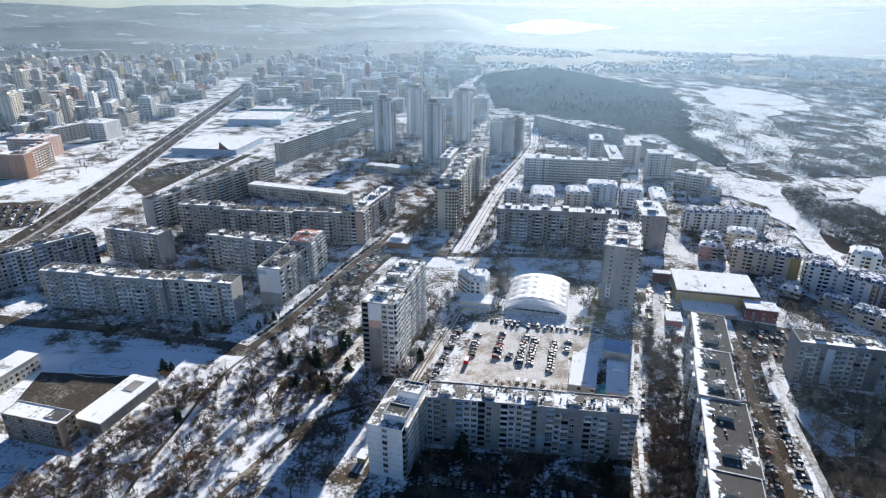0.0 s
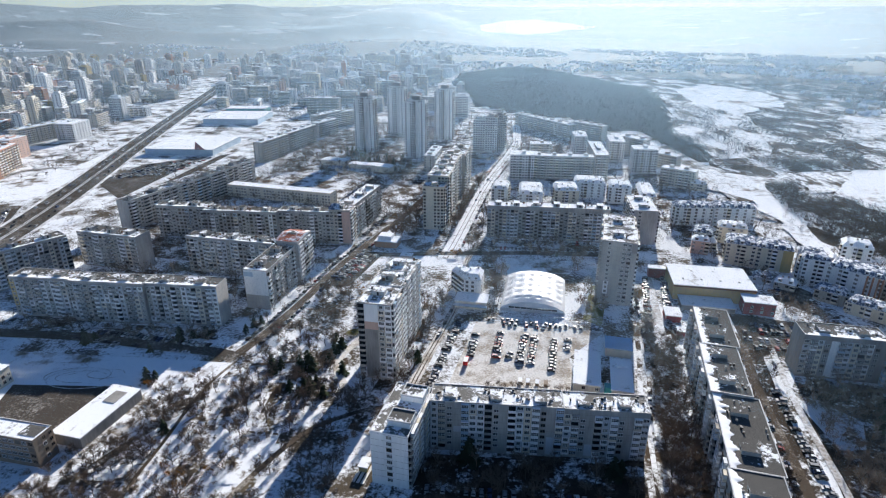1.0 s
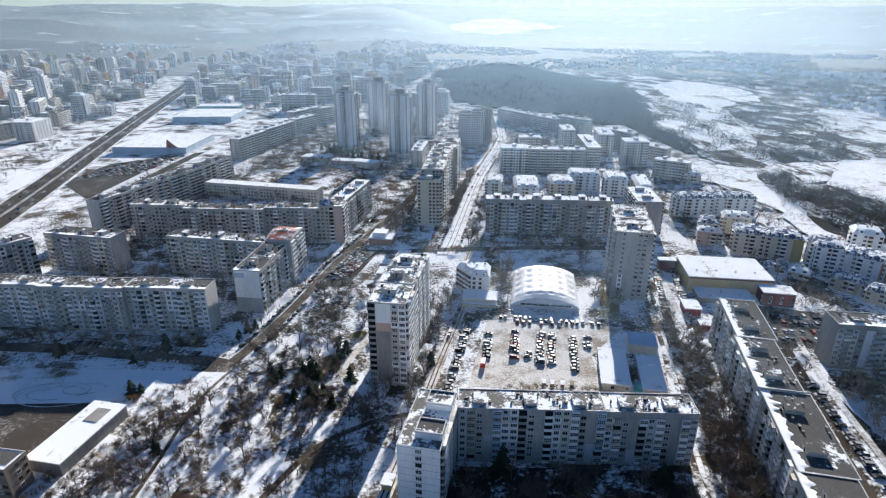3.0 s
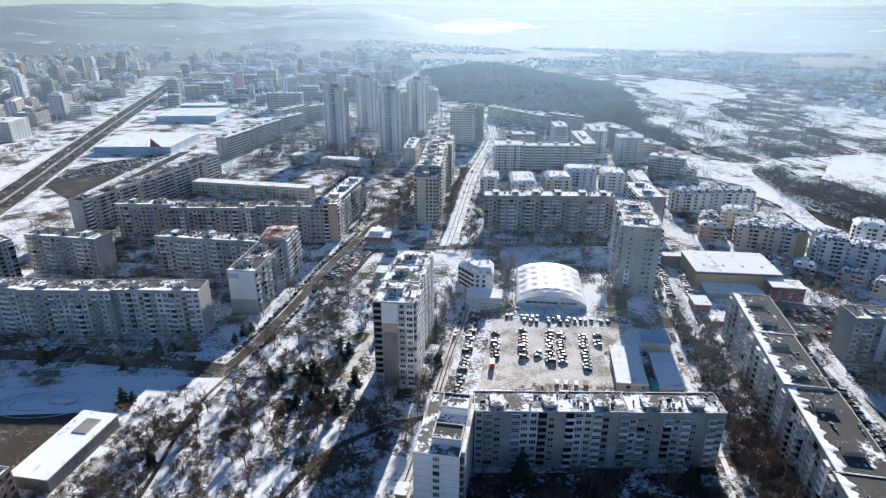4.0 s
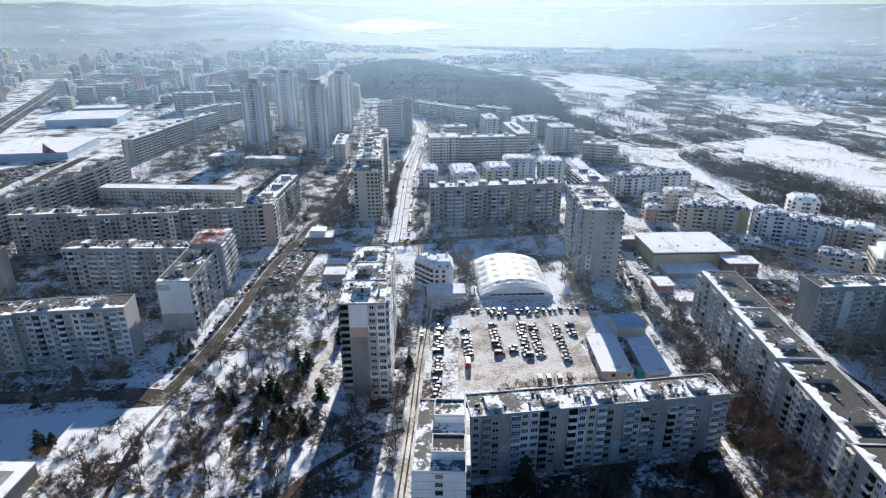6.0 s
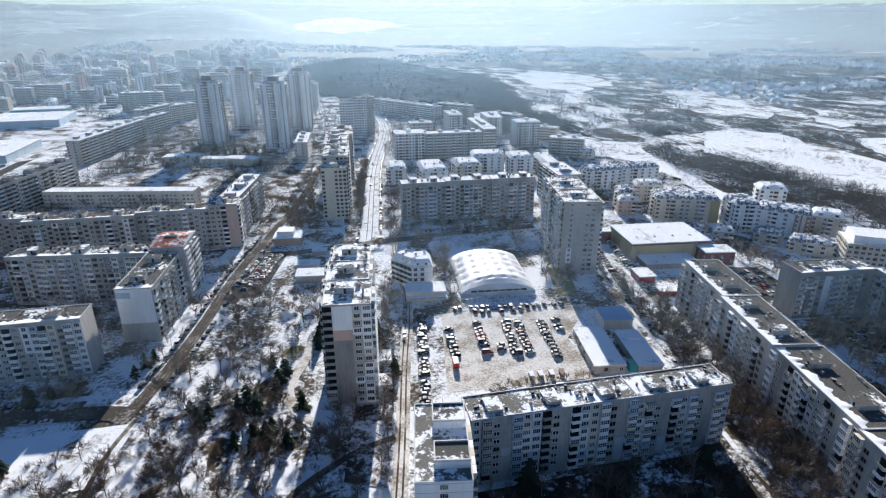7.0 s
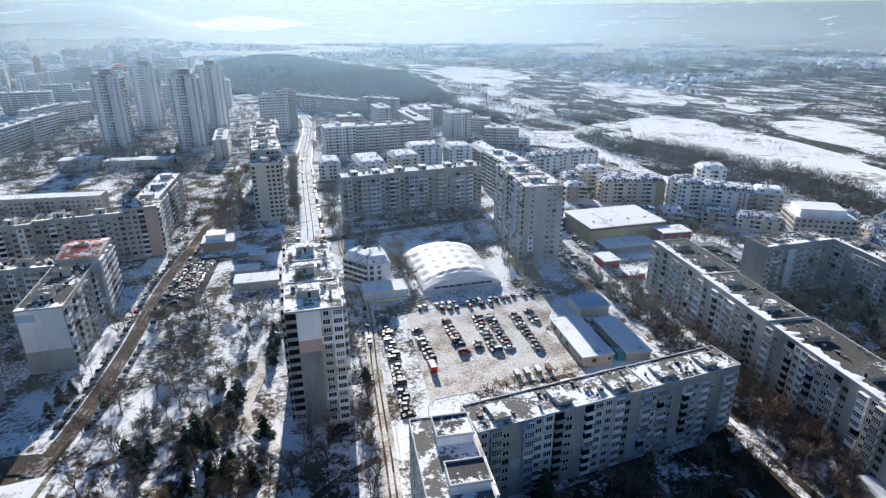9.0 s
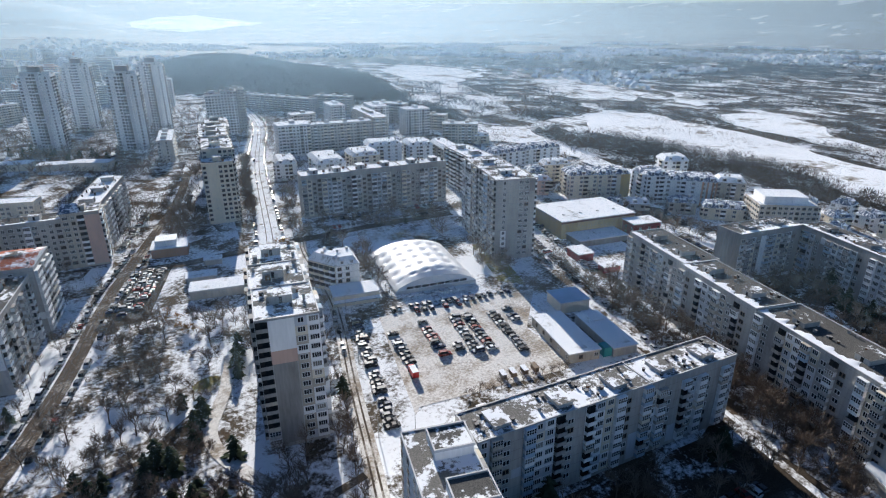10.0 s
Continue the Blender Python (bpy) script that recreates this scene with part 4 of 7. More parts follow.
block("school", "long cream school building with a snow-covered flat roof", "school", -195, 559, -19, [(0, 110, 0, 13, 3, {"F": "vv.vv", "B": "vvvv", "R": "..v."}, 2.2)], wall="cream_wall", seed=43, group="", roof="roof_white", boxes=False)
# stepped tower between the two streets
step = block("tower_block", "stepped cream tower block with darker terraces", "apartment building", -6.8, 458, -12,
             [(0, 17, 0, 15, 12, {"F": "w..vv", "R": "ow.b", "L": "w.w."}, 1.5, "cream_wall"), (1, 18, 15.1, 52, 14, {"F": "w..vv", "R": "ow.bwob", "L": "w.o.w"}, 1.0, "cream_wall"), (0, 17, 52.1, 105, 14, {"R": "ow.bwob", "L": "wo.w"}, 1.8, "panel_warm"), (4, 20, 105.1, 150, 13, {"R": "ow.bwob", "L": "wo.w"}, 1.8, "panel_warm")],
             wall="panel_warm", near="", seed=47, group="tower blocks", clutter=8, roof="roof_melt")
# four far towers
for k, (tx, ty, th, tseed) in enumerate(((-90, 745, 24, 51), (-53, 852, 24, 52), (-26, 712, 24, 53), (13, 820, 24, 54))):
    t = block("tower_block", "pale concrete residential tower with a dark roof storey", "apartment building", tx, ty, -14,
              [(0, 9, 2, 20, th - 1, {"F": "w.w", "L": "o.wo", "R": "w.wo"}, 1.5, "white_wall"), (9.1, 17, 0, 22, th, {"F": "wb.", "R": "wbwb", "L": "w"}, 1.2, "tower_white"), (17.1, 25, 2, 20, th - 1, {"F": ".w", "R": "o.wo"}, 1.5, "white_wall")],
              seed=tseed, group="four towers", clutter=4)
    part("lift_housing", Shape().box(8, 18, 6, 16, 68, 74, 0, False, 1).mesh("lift_housing", ["panel_dark", "roof"]), t)
block("tower_block", "white slab tower with dense window rows", "apartment building", 60, 742, -14,
      [(0, 15, 0, 18, 14, {"F": "vvvv", "L": "vvvv", "R": "v"}, 1.6, "tower_white"), (15.1, 30, 3, 22, 15, {"F": "vvvv", "R": "vovo"}, 1.0, "tower_white"), (24, 38, 22.1, 40, 15, {"F": "vvvv", "R": "vovo"}, 1.0, "panel")], seed=57, group="tower blocks", clutter=4)


# ---- other buildings ----
def hall(name, label, category, x, y, turn, w, d, h, wall, roof="roof_white", group="", eave=0.4, windows="", seed=1, base=0.6):
    """A low flat-roofed building with an overhanging roof slab."""
    ob = thing(name, label, category, pose(x, y, 0, 0, 0, turn), group)
    FOOTPRINTS.append((x, y, radians(turn), 0, w, 0, d))
    part("wall", Shape().box(0, w, 0, d, -1.0, h - 0.5).mesh("wall", [wall]), ob)
    part("roof", Shape().box(-eave, w + eave, -eave, d + eave, h - 0.5, h, 0, True, 1).mesh("roof", ["cap", roof]), ob)
    if windows:
        rng = random.Random(seed)
        for start, along, length in (((0, 0), (1, 0), w), ((w, 0), (0, 1), d), ((0, d), (0, -1), d)):
            facade(ob, rng, start, along, length, max(1, int((h - 1) / 3)), base, windows, True)
    return ob


market = hall("supermarket", "yellow-walled supermarket with a wide white roof", "supermarket", 146.5, 325.5, -13.4, 47, 32, 10.2, "yellow_wall", eave=0.5)
part("cornice", Shape().box(-0.3, 47.3, -0.3, 0, 8.6, 9.6, 0, True).mesh("cornice", ["brown"]), market)
for i in range(7):
    part("wall_rib", Shape().box(3 + i * 6.8, 3.5 + i * 6.8, -0.25, 0, 0, 8.6, 0, True).mesh("wall_rib", ["yellow_wall"]), market)
for i in range(4):
    part("rooflight", Shape().box(6 + i * 11, 7.2 + i * 11, 9, 10.2, 10.2, 10.7, 0).mesh("rooflight", ["cap"]), market)
hall("shop", "dark red clad shop annex", "shop", 180, 304.5, -17, 17, 11, 8.2, "red_wall", windows=".w.w", seed=2)
hall("delivery_canopy", "grey loading yard roof with thin snow", "canopy", 146, 311, -13.4, 30, 13.5, 3.6, "panel_dark", "roof_white")
hall("kiosk", "red shop pavilion with a blue shaded roof", "kiosk", 130.5, 297, -14, 8.5, 11, 4.4, "red_wall", "roof_white")
hall("kiosk", "small red pavilion with ribbed roof", "kiosk", 131, 281, -14, 9, 5, 3.2, "red_wall", "roof_white")
hall("boundary_wing", "dark red storage wing behind the supermarket", "warehouse", 143, 357.5, -13.4, 46, 5, 7, "red_wall")
hall("low_building", "single-storey building with a white snow roof", "pavilion", 61, 234.5, -16, 12.2, 29.5, 4.2, "panel_warm", windows=".w", seed=4)
shed = hall("low_building", "single-storey shed with skylights and a snow roof", "pavilion", 77.5, 229, -16, 9.6, 27, 3.8, "panel")
part("skylight", Shape().box(3, 8, 19, 24, 3.8, 4.5).mesh("skylight", ["snow"]), shed)
part("lean_to", Shape().box(-3.2, 0, 1, 5, 0, 3.6, 0, False).mesh("lean_to", ["green_sheet"]), shed)
hall("low_building", "cream workshop with a pale blue sheet roof", "pavilion", 85, 263, -16, 13, 12, 5, "cream_wall", "blue_roof")
hall("low_building", "long low garage with a white roof", "garage", -38, 360, -15, 24, 10, 4.4, "panel_warm")
hall("low_building", "flat-roofed garden pavilion under snow", "pavilion", -36, 378, -14, 13, 7, 3.2, "panel")
hall("low_building", "flat-roofed garden pavilion under snow", "pavilion", -24, 396, -14, 8, 5, 3.0, "panel")
hall("low_building", "small yellow utility cabin", "cabin", -35, 186, -17, 3.5, 5, 3, "yellow_wall", "roof_white")
hall("garage", "low garage with a snow roof in the yard", "garage", 82, 146, -30, 16, 9, 4, "panel")
kiosk = hall("restaurant_pavilion", "round-cornered pavilion with a red brick base and white roof", "restaurant", -44, 420, -14, 17, 13, 5, "orange_wall")
part("upper_room", Shape().box(2, 12, 3, 12, 5, 8, 0, False, 1).mesh("upper_room", ["white_wall", "snow"]), kiosk)
def mansard(ob, w, d, z, h, roof):
    """A snow-laden roof with steep lower slopes and a flat top, on a projecting eave."""
    s = Shape().box(-0.3, w + 0.3, -0.3, d + 0.3, z - 0.2, z, 1, True)
    low, high = [(0, 0, z), (w, 0, z), (w, d, z), (0, d, z)], [(2, 2.2, z + h), (w - 2, 2.2, z + h), (w - 2, d - 2.2, z + h), (2, d - 2.2, z + h)]
    for k in range(4):
        s.face([low[k], low[(k + 1) % 4], high[(k + 1) % 4], high[k]])
    part("mansard", s.face(high).mesh("mansard", [roof, "cap"]), ob)
    for x, y in ((w * 0.3, 0.35), (w * 0.7, 0.35)):
        dormer = part("dormer", Shape().box(x - 0.9, x + 0.9, y, y + 2.6, z, z + 1.9).mesh("dormer", ["white_wall"]), ob)
        part("roof", Shape().box(x - 1.1, x + 1.1, y - 0.2, y + 2.8, z + 1.9, z + 2.1, 0, True).mesh("roof", ["snow"]), dormer)
        part("window", window_piece(1.1, 2, 0.5, 1.6).mesh("window", ["frame", "glass"]), dormer, Matrix.Translation((x, y, z)))
    for x, y in ((w * 0.25, d * 0.55), (w * 0.7, d * 0.7)):
        part("chimney", Shape().box(x - 0.5, x + 0.5, y - 0.4, y + 0.4, z + h, z + h + 1.2, 0, False, 1).mesh("chimney", ["panel", "snow"]), ob)


hotel = block("hotel", "small white hotel with a snowy mansard and dormers", "hotel", 17, 331.4, -13, [(0, 10.5, 0, 15, 4, {"F": "ww.", "R": "w.w", "B": "ww"}, 0.3)], wall="white_wall", near="FR", seed=61, group="", roof="roof_white", boxes=False)
mansard(hotel, 10.5, 15, 13.1, 3.2, "roof_white")
annex_wing = block("hotel", "balconied wing of the small white hotel", "hotel", 16.9, 331.6, 26, [(0, 9, 0, 15.5, 4, {"L": "nnnnn", "B": "w.w"}, 0.3)], wall="cream_wall", near="L", seed=62, group="", roof="roof_white", boxes=False)
mansard(annex_wing, 9, 15.5, 13.1, 3.4, "roof_white")
annex = hall("restaurant_pavilion", "glazed hotel annex with a blue canopy", "restaurant", 10.6, 319.5, -14, 19, 11, 5.2, "cream_wall", windows="v", seed=6)
part("canopy", Shape().box(-0.5, 19.5, -3, -0.45, 3.0, 3.3, 0, True, 1).mesh("canopy", ["blue_wall", "roof_white"]), annex)

# sports hall with its vaulted membrane roof
dome = thing("sports_hall", "white vaulted membrane sports hall with rows of dimples", "sports hall", pose(37.5, 315.5, 0, 0, 0, -13.5))
FOOTPRINTS.append((37.5, 315.5, radians(-13.5), 0, 38, 0, 47))
NX, NY = 44, 50
s = Shape()
for j in range(NY + 1):
    for i in range(NX + 1):
        u, v = i / NX, j / NY
        z = 1.6 + 7.2 * (1 - (2 * u - 1) ** 2) ** 0.75 * min(1.0, 0.72 + 2.2 * min(v, 1 - v))
        gu, gv = (u * 6) % 1 - 0.5, (v * 6) % 1 - 0.5
        if 0.06 < u < 0.94 and 0.08 < v:
            z -= 0.75 * math.exp(-(gu * gu + gv * gv) * 16)
        s.v.append((38 * u, 46 * v, z))
for j in range(NY):
    for i in range(NX):
        k = j * (NX + 1) + i
        s.f.append((k, k + 1, k + NX + 2, k + NX + 1))
        s.m.append(0)
part("membrane_roof", s.mesh("membrane_roof", ["membrane"], True), dome)
part("plinth_wall", Shape().box(0, 38, 0, 46, 0, 1.6).mesh("plinth_wall", ["cap"]), dome)
g = Shape()
n = 24
for i in range(n):
    x0, x1 = 38 * i / n, 38 * (i + 1) / n
    h0, h1 = (1.6 + 7.2 * (1 - (2 * x / 38 - 1) ** 2) ** 0.75 * 0.72 for x in (x0, x1))
    g.face([(x0, 0.02, 1.6), (x1, 0.02, 1.6), (x1, 0.02, h1), (x0, 0.02, h0)])
part("gable_wall", g.mesh("gable_wall", ["membrane"]), dome)
for i in range(8):
    part("window_strip", Shape().box(5 + i * 3.6, 8.2 + i * 3.6, -0.06, 0, 2.0, 3.1, 0, True).mesh("window_strip", ["glass"]), dome)
for i in range(7):
    part("guy_post", Shape().box(-2.2, -1.9, 3 + i * 6.5, 3.3 + i * 6.5, 0, 1.8).box(-2.2, 0.2, 3.05 + i * 6.5, 3.25 + i * 6.5, 1.6, 1.75).mesh("guy_post", ["metal"]), dome)

# school grounds at the park's edge
school = block("school", "four-storey beige school with dark ribbon windows", "school", -187, 200.5, -14.5, [(0, 29, 0, 9, 4, {"F": "vvvv", "R": ".ww", "B": "vvvv"}, 0.8)], wall="brown_wall", near="FR", seed=63, group="", roof="roof_white", boxes=False)
part("roof_well", Shape().box(20, 28, 2, 8, 12.2, 13.3, 0, False, 1).mesh("roof_well", ["cap", "roof"]), school)
gym = hall("school_gym", "low brick school hall with a snow roof and open roof light", "gymnasium", -162, 207.5, -17, 14.5, 34, 5.8, "panel_dark", eave=0.3)
part("roof_light", Shape().box(5, 11, 22, 30, 5.8, 6.1, 0, False, 1).mesh("roof_light", ["cap", "panel_dark"]), gym)
hall("school_wing", "beige school wing with a red base", "school", -213, 228, 76, 26, 12, 9, "cream_wall", windows="w", seed=7)


def villa(name, label, x, y, turn, w, d, floors, wall, seed, roof="roof_blue", sides=None):
    """A newer apartment house with a snowy mansard and dormers."""
    ob = block(name, label, "apartment building", x, y, turn, [(0, w, 0, d, floors, sides or {"F": "w.wn.w.", "L": "w.wn.", "R": "w.n.", "B": "w."}, 0.4)], wall=wall, near="", seed=seed, boxes=False, group="newer apartment houses", roof=roof)
    z = 1.4 + floors * FLOOR + 0.4
    s = Shape()
    s.face([(-0.4, -0.4, z), (w + 0.4, -0.4, z), (w - 2, 2.4, z + 2.9), (2, 2.4, z + 2.9)]).face([(w + 0.4, -0.4, z), (w + 0.4, d + 0.4, z), (w - 2, d - 2.4, z + 2.9), (w - 2, 2.4, z + 2.9)])
    s.face([(w + 0.4, d + 0.4, z), (-0.4, d + 0.4, z), (2, d - 2.4, z + 2.9), (w - 2, d - 2.4, z + 2.9)]).face([(-0.4, d + 0.4, z), (-0.4, -0.4, z), (2, 2.4, z + 2.9), (2, d - 2.4, z + 2.9)])
    s.face([(2, 2.4, z + 2.9), (w - 2, 2.4, z + 2.9), (w - 2, d - 2.4, z + 2.9), (2, d - 2.4, z + 2.9)], 1)
    part("mansard", s.mesh("mansard", [roof, roof]), ob)
    rng = random.Random(seed)
    for i in range(max(1, int(w / 6))):
        cx = w * (i + 0.5) / max(1, int(w / 6))
        q = Shape().box(cx - 1.2, cx + 1.2, 0.2, 3.2, z, z + 2.4, 0)
        dormer = part("dormer", q.mesh("dormer", [wall]), ob)
        part("roof", Shape().box(cx - 1.5, cx + 1.5, 0, 3.4, z + 2.4, z + 2.6, 0, True).mesh("roof", ["snow"]), dormer)
        part("window", window_piece(1.4, 2, 0.6, 2.0).mesh("window", ["frame", "glass"]), dormer, Matrix.Translation((cx, 0.2, z)))
    for _ in range(3):
        bx, by = rng.uniform(2.5, w - 2.5), rng.uniform(3, max(3.1, d - 3))
        part("chimney", Shape().box(bx - 0.5, bx + 0.5, by - 0.4, by + 0.4, z + 2.9, z + 4.3, 0, False, 1).mesh("chimney", ["panel", "snow"]), ob)
    return ob


villa("apartment_house", "cream apartment house with a slate-blue snowy mansard", 205, 378, -25, 19, 18, 5, "cream_wall", 71)
ochre = villa("apartment_house", "yellow and cream apartment house with snowy dormers", 222, 369, -25, 22, 16, 5, "cream_wall", 72)
part("end_bay", Shape().box(16, 22.35, -0.35, 9, 0, 15.6).mesh("end_bay", ["yellow_wall"]), ochre, label="yellow end bay")
villa("apartment_house", "white apartment house with blue-grey roof and balconies", 237, 342, -22, 15, 19, 6, "white_wall", 73)
terrace = villa("apartment_house", "white apartment house with stepped snowy roofs", 250, 337, -50, 30, 17, 5, "white_wall", 74)
for u in (21.5, 24.5, 27.5, 29.6):
    part("brick_pier", Shape().box(u, u + 0.9, -1.2, 0, 0, 15.6).mesh("brick_pier", ["orange_wall"]), terrace, label="red-brown brick pier")
villa("apartment_house", "tall white apartment house behind the row", 272, 356, -30, 17, 14, 7, "white_wall", 75, "roof_white")
villa("apartment_house", "beige apartment house with brown balconies", 271, 315, -48, 17, 14, 5, "panel_warm", 76, "roof_white")
villa("apartment_house", "cream apartment house with an irregular snowy roof", 196, 408, -25, 12, 14, 4, "cream_wall", 77)
villa("apartment_house", "salmon house with snowy mansard", 190, 398, -25, 12, 9, 3, "pink_wall", 78, "roof_white")
villa("apartment_house", "white apartment house with snowy blue mansard and dormers", 203, 458, -7, 30, 14, 5, "white_wall", 101)
villa("apartment_house", "pale apartment house with stepped snowy mansard", 235, 456, -10, 32, 14, 5, "white_wall", 102)
villa("apartment_house", "cream apartment house with a wide snow roof", 220, 418, -20, 20, 12, 4, "cream_wall", 103, "roof_white")
villa("low_house", "low house with a flat blue-shaded snow roof", 199, 402, -18, 11, 9, 2, "panel_warm", 104, "roof_white")
villa("low_house", "small house with snowy roof by the river", 262, 560, -30, 14, 10, 2, "cream_wall", 105, "roof_white")
office = block("office_building", "beige office building with a set-back white top storey", "office building", 246, 273, -40, [(0, 31, 0, 22, 5, {"F": "wwvw", "L": "wwvw", "R": "nn", "B": "w"}, 0.6)], wall="panel_warm", near="", seed=79, group="", boxes=False, roof="roof_white")
part("top_storey", Shape().box(3, 26, 3, 19, 15.5, 20, 0, False, 1).mesh("top_storey", ["white_wall", "snow"]), office)
villa("low_house", "cream two-storey house with arched windows", 241, 303, -48, 25, 11, 2, "cream_wall", 80, "roof_blue")
villa("low_house", "grey two-storey house with snow roof", 233, 321, -45, 16, 10, 2, "panel_warm", 81, "roof_blue")
for i, (hx, hy) in enumerate(((283, 250), (300, 238), (293, 222), (315, 256), (262, 236), (300, 268))):
    villa("low_house", "small house with a blue-grey snow roof", hx, hy, -30 + i * 9, 11, 10, 2, "white_wall" if i % 2 else "cream_wall", 82 + i, "roof_blue")
villa("low_house", "low yard house with a snow roof", 218, 338, -40, 12, 8, 1, "panel", 90, "roof_white")
villa("low_house", "low yard house with a blue snow roof", 208, 346, -30, 11, 8, 1, "blue_wall", 91, "roof_blue")
for hx, hy, ht, hw, hd, hf, wl, sd in ((58, 530, -14, 15, 24, 4, "white_wall", 92), (79, 502, -10, 21, 34, 5, "white_wall", 93), (116, 521, -8, 22, 24, 4, "cream_wall", 94), (138, 538, -14, 28, 20, 5, "white_wall", 95), (166, 520, -14, 20, 22, 5, "white_wall", 96), (188, 500, -14, 14, 40, 4, "panel_warm", 97)):
    villa("apartment_house", "low white apartment house with snow-laden roof terraces", hx, hy, ht, hw, hd, hf, wl, sd, "roof_white")


# ---- the rest of the town, farther off ----
far_window = Shape().box(-0.8, 0.8, -0.05, 0, 0.8, 2.3, 0, True).face([(-0.7, -0.055, 0.9), (0.7, -0.055, 0.9), (0.7, -0.055, 2.2), (-0.7, -0.055, 2.2)], 1)
far_balcony = Shape().box(-1.3, 1.3, -1.1, 0, 0, 1.0, 0, True).face([(-1.3, -0.02, 1.0), (1.3, -0.02, 1.0), (1.3, -0.02, 2.5), (-1.3, -0.02, 2.5)], 1)
# a near-black face above some parapets imitates loggia shade
PIECES["f"], PIECES["g"] = [(far_window, ["frame", "glass"])], [(far_balcony, ["frame", "glass"]), (far_balcony, ["panel", "dark"]), (far_balcony, ["cream_wall", "glass"])]
PIECE_NAME["f"], PIECE_NAME["g"] = "window", "balcony"


far_pane = Shape().face([(-0.8, -0.01, 0.8), (0.8, -0.01, 0.8), (0.8, -0.01, 2.3), (-0.8, -0.01, 2.3)], 1)
far_loggia = Shape().box(-1.3, 1.3, -0.9, 0, 0, 1.0, 0).face([(-1.3, -0.02, 1.0), (1.3, -0.02, 1.0), (1.3, -0.02, 2.5), (-1.3, -0.02, 2.5)], 1)
# same near-black shade faces on the farthest loggias
PIECES["p"], PIECES["q"] = [(far_pane, ["frame", "glass"])], [(far_loggia, ["frame", "glass"]), (far_loggia, ["panel", "dark"]), (far_loggia, ["cream_wall", "glass"])]


TOWN_SLOTS = SLOTS + ["orange_wall", "pink_wall", "yellow_wall", "tower_white", "roof", "roof_white"]


def far_block(label, x, y, turn, w, d, floors, wall, seed, group="town beyond the streets", roof="roof_white", pattern="fgfgf", name="apartment_building", into=None):
    z0 = float(ground_height(x, y))
    top = 1 + floors * FLOOR + 0.7
    rng = random.Random(seed)
    FOOTPRINTS.append((x, y, radians(turn), 0, w, 0, d))
    far = y > 1000 or into is not None
    wi, ri = (TOWN_SLOTS.index(wall), TOWN_SLOTS.index(roof)) if far else (0, 1)
    s = Shape().box(-0.2, w + 0.2, -0.2, d + 0.2, top, top + 0.5, wi, True, ri)
    for i in range(max(1, int(w / 16))):
        cx = w * (i + 0.5) / max(1, int(w / 16)) + rng.uniform(-2, 2)
        s.box(cx - 2, cx + 2, d * 0.35, d * 0.75, top + 0.5, top + 2.8, wi, False, ri)
    if floors > 11:
        s.box(w * 0.2, w * 0.8, d * 0.2, d * 0.8, top + 0.5, top + 4.0, wi, False, ri)
    sides = ((0, 0), (1, 0), w, pattern), ((w, 0), (0, 1), d, "f."), ((0, d), (0, -1), d, "f.")
    if far:
        s.box(0, w, 0, d, -2, top, wi)
        for at, along, run, letters in sides:
            facade(None, rng, at, along, run, floors, 1.0, letters.replace("f", "p").replace("g", "q"), False, (), s)
        if into is not None:
            into.add(s, pose(x, y, z0, 0, 0, turn))
            return None
        return thing(name, label, "apartment building", pose(x, y, z0, 0, 0, turn), group, s.mesh("building", TOWN_SLOTS))
    ob = thing(name, label, "apartment building", pose(x, y, z0, 0, 0, turn), group, Shape().box(0, w, 0, d, -2, top).mesh("wall", [wall]))
    part("roof", s.mesh("roof", [wall, roof]), ob)
    rest = Shape()
    for at, along, run, letters in sides:
        facade(ob, rng, at, along, run, floors, 1.0, letters, False, (), rest)
    part("glazing", rest.mesh("glazing", SLOTS), ob, kind="stuff")
    return ob


GREY = "grey panel apartment building with snow on its roof"
PALE = "pale apartment building with snow on its roof"
for args in ((PALE, 87, 607, -9, 28, 20, 9, "tower_white"), (GREY, 112, 613, -9, 64, 12, 8, "panel"), (PALE, 176, 602, -9, 14, 70, 9, "panel_warm"), (PALE, 183, 716, -9, 16, 34, 8, "tower_white"),
             (PALE, 226, 628, -10, 26, 20, 9, "tower_white"), (GREY, 238, 580, -38, 34, 12, 6, "panel_warm"), (PALE, 217, 684, -12, 18, 38, 8, "tower_white"), (GREY, 118, 660, -8, 24, 14, 9, "panel"),
             (GREY, 145, 934, -62, 126, 12, 6, "panel"), (GREY, 212, 838, -55, 52, 12, 7, "panel_dark"), (GREY, 244, 735, -60, 40, 13, 7, "panel"), (PALE, 260, 660, -50, 30, 12, 5, "panel_warm"),
             (GREY, -193, 692, 68, 56, 12, 8, "panel_warm"), (GREY, -172, 750, 68, 64, 12, 8, "panel"), (GREY, -159, 884, 60, 60, 12, 8, "panel"), (GREY, -130, 935, 40, 40, 12, 7, "panel_warm"),
             (GREY, -150, 838, 60, 44, 12, 7, "panel"), (GREY, -205, 1062, -8, 58, 16, 9, "panel_dark"), (GREY, -120, 1085, -8, 48, 14, 8, "panel"), (PALE, 8, 640, 78, 52, 12, 6, "panel"),
             (PALE, 20, 985, -14, 24, 20, 12, "tower_white"), (PALE, 52, 1010, -14, 24, 20, 12, "tower_white"), (PALE, -10, 1090, -8, 50, 14, 8, "panel")):
    far_block(*args, seed=int(abs(args[1]) * 7 + args[2]))
hall("kindergarten", "low kindergarten with shaded snow roofs", "kindergarten", -124, 682, -17, 32, 14, 6, "cream_wall")
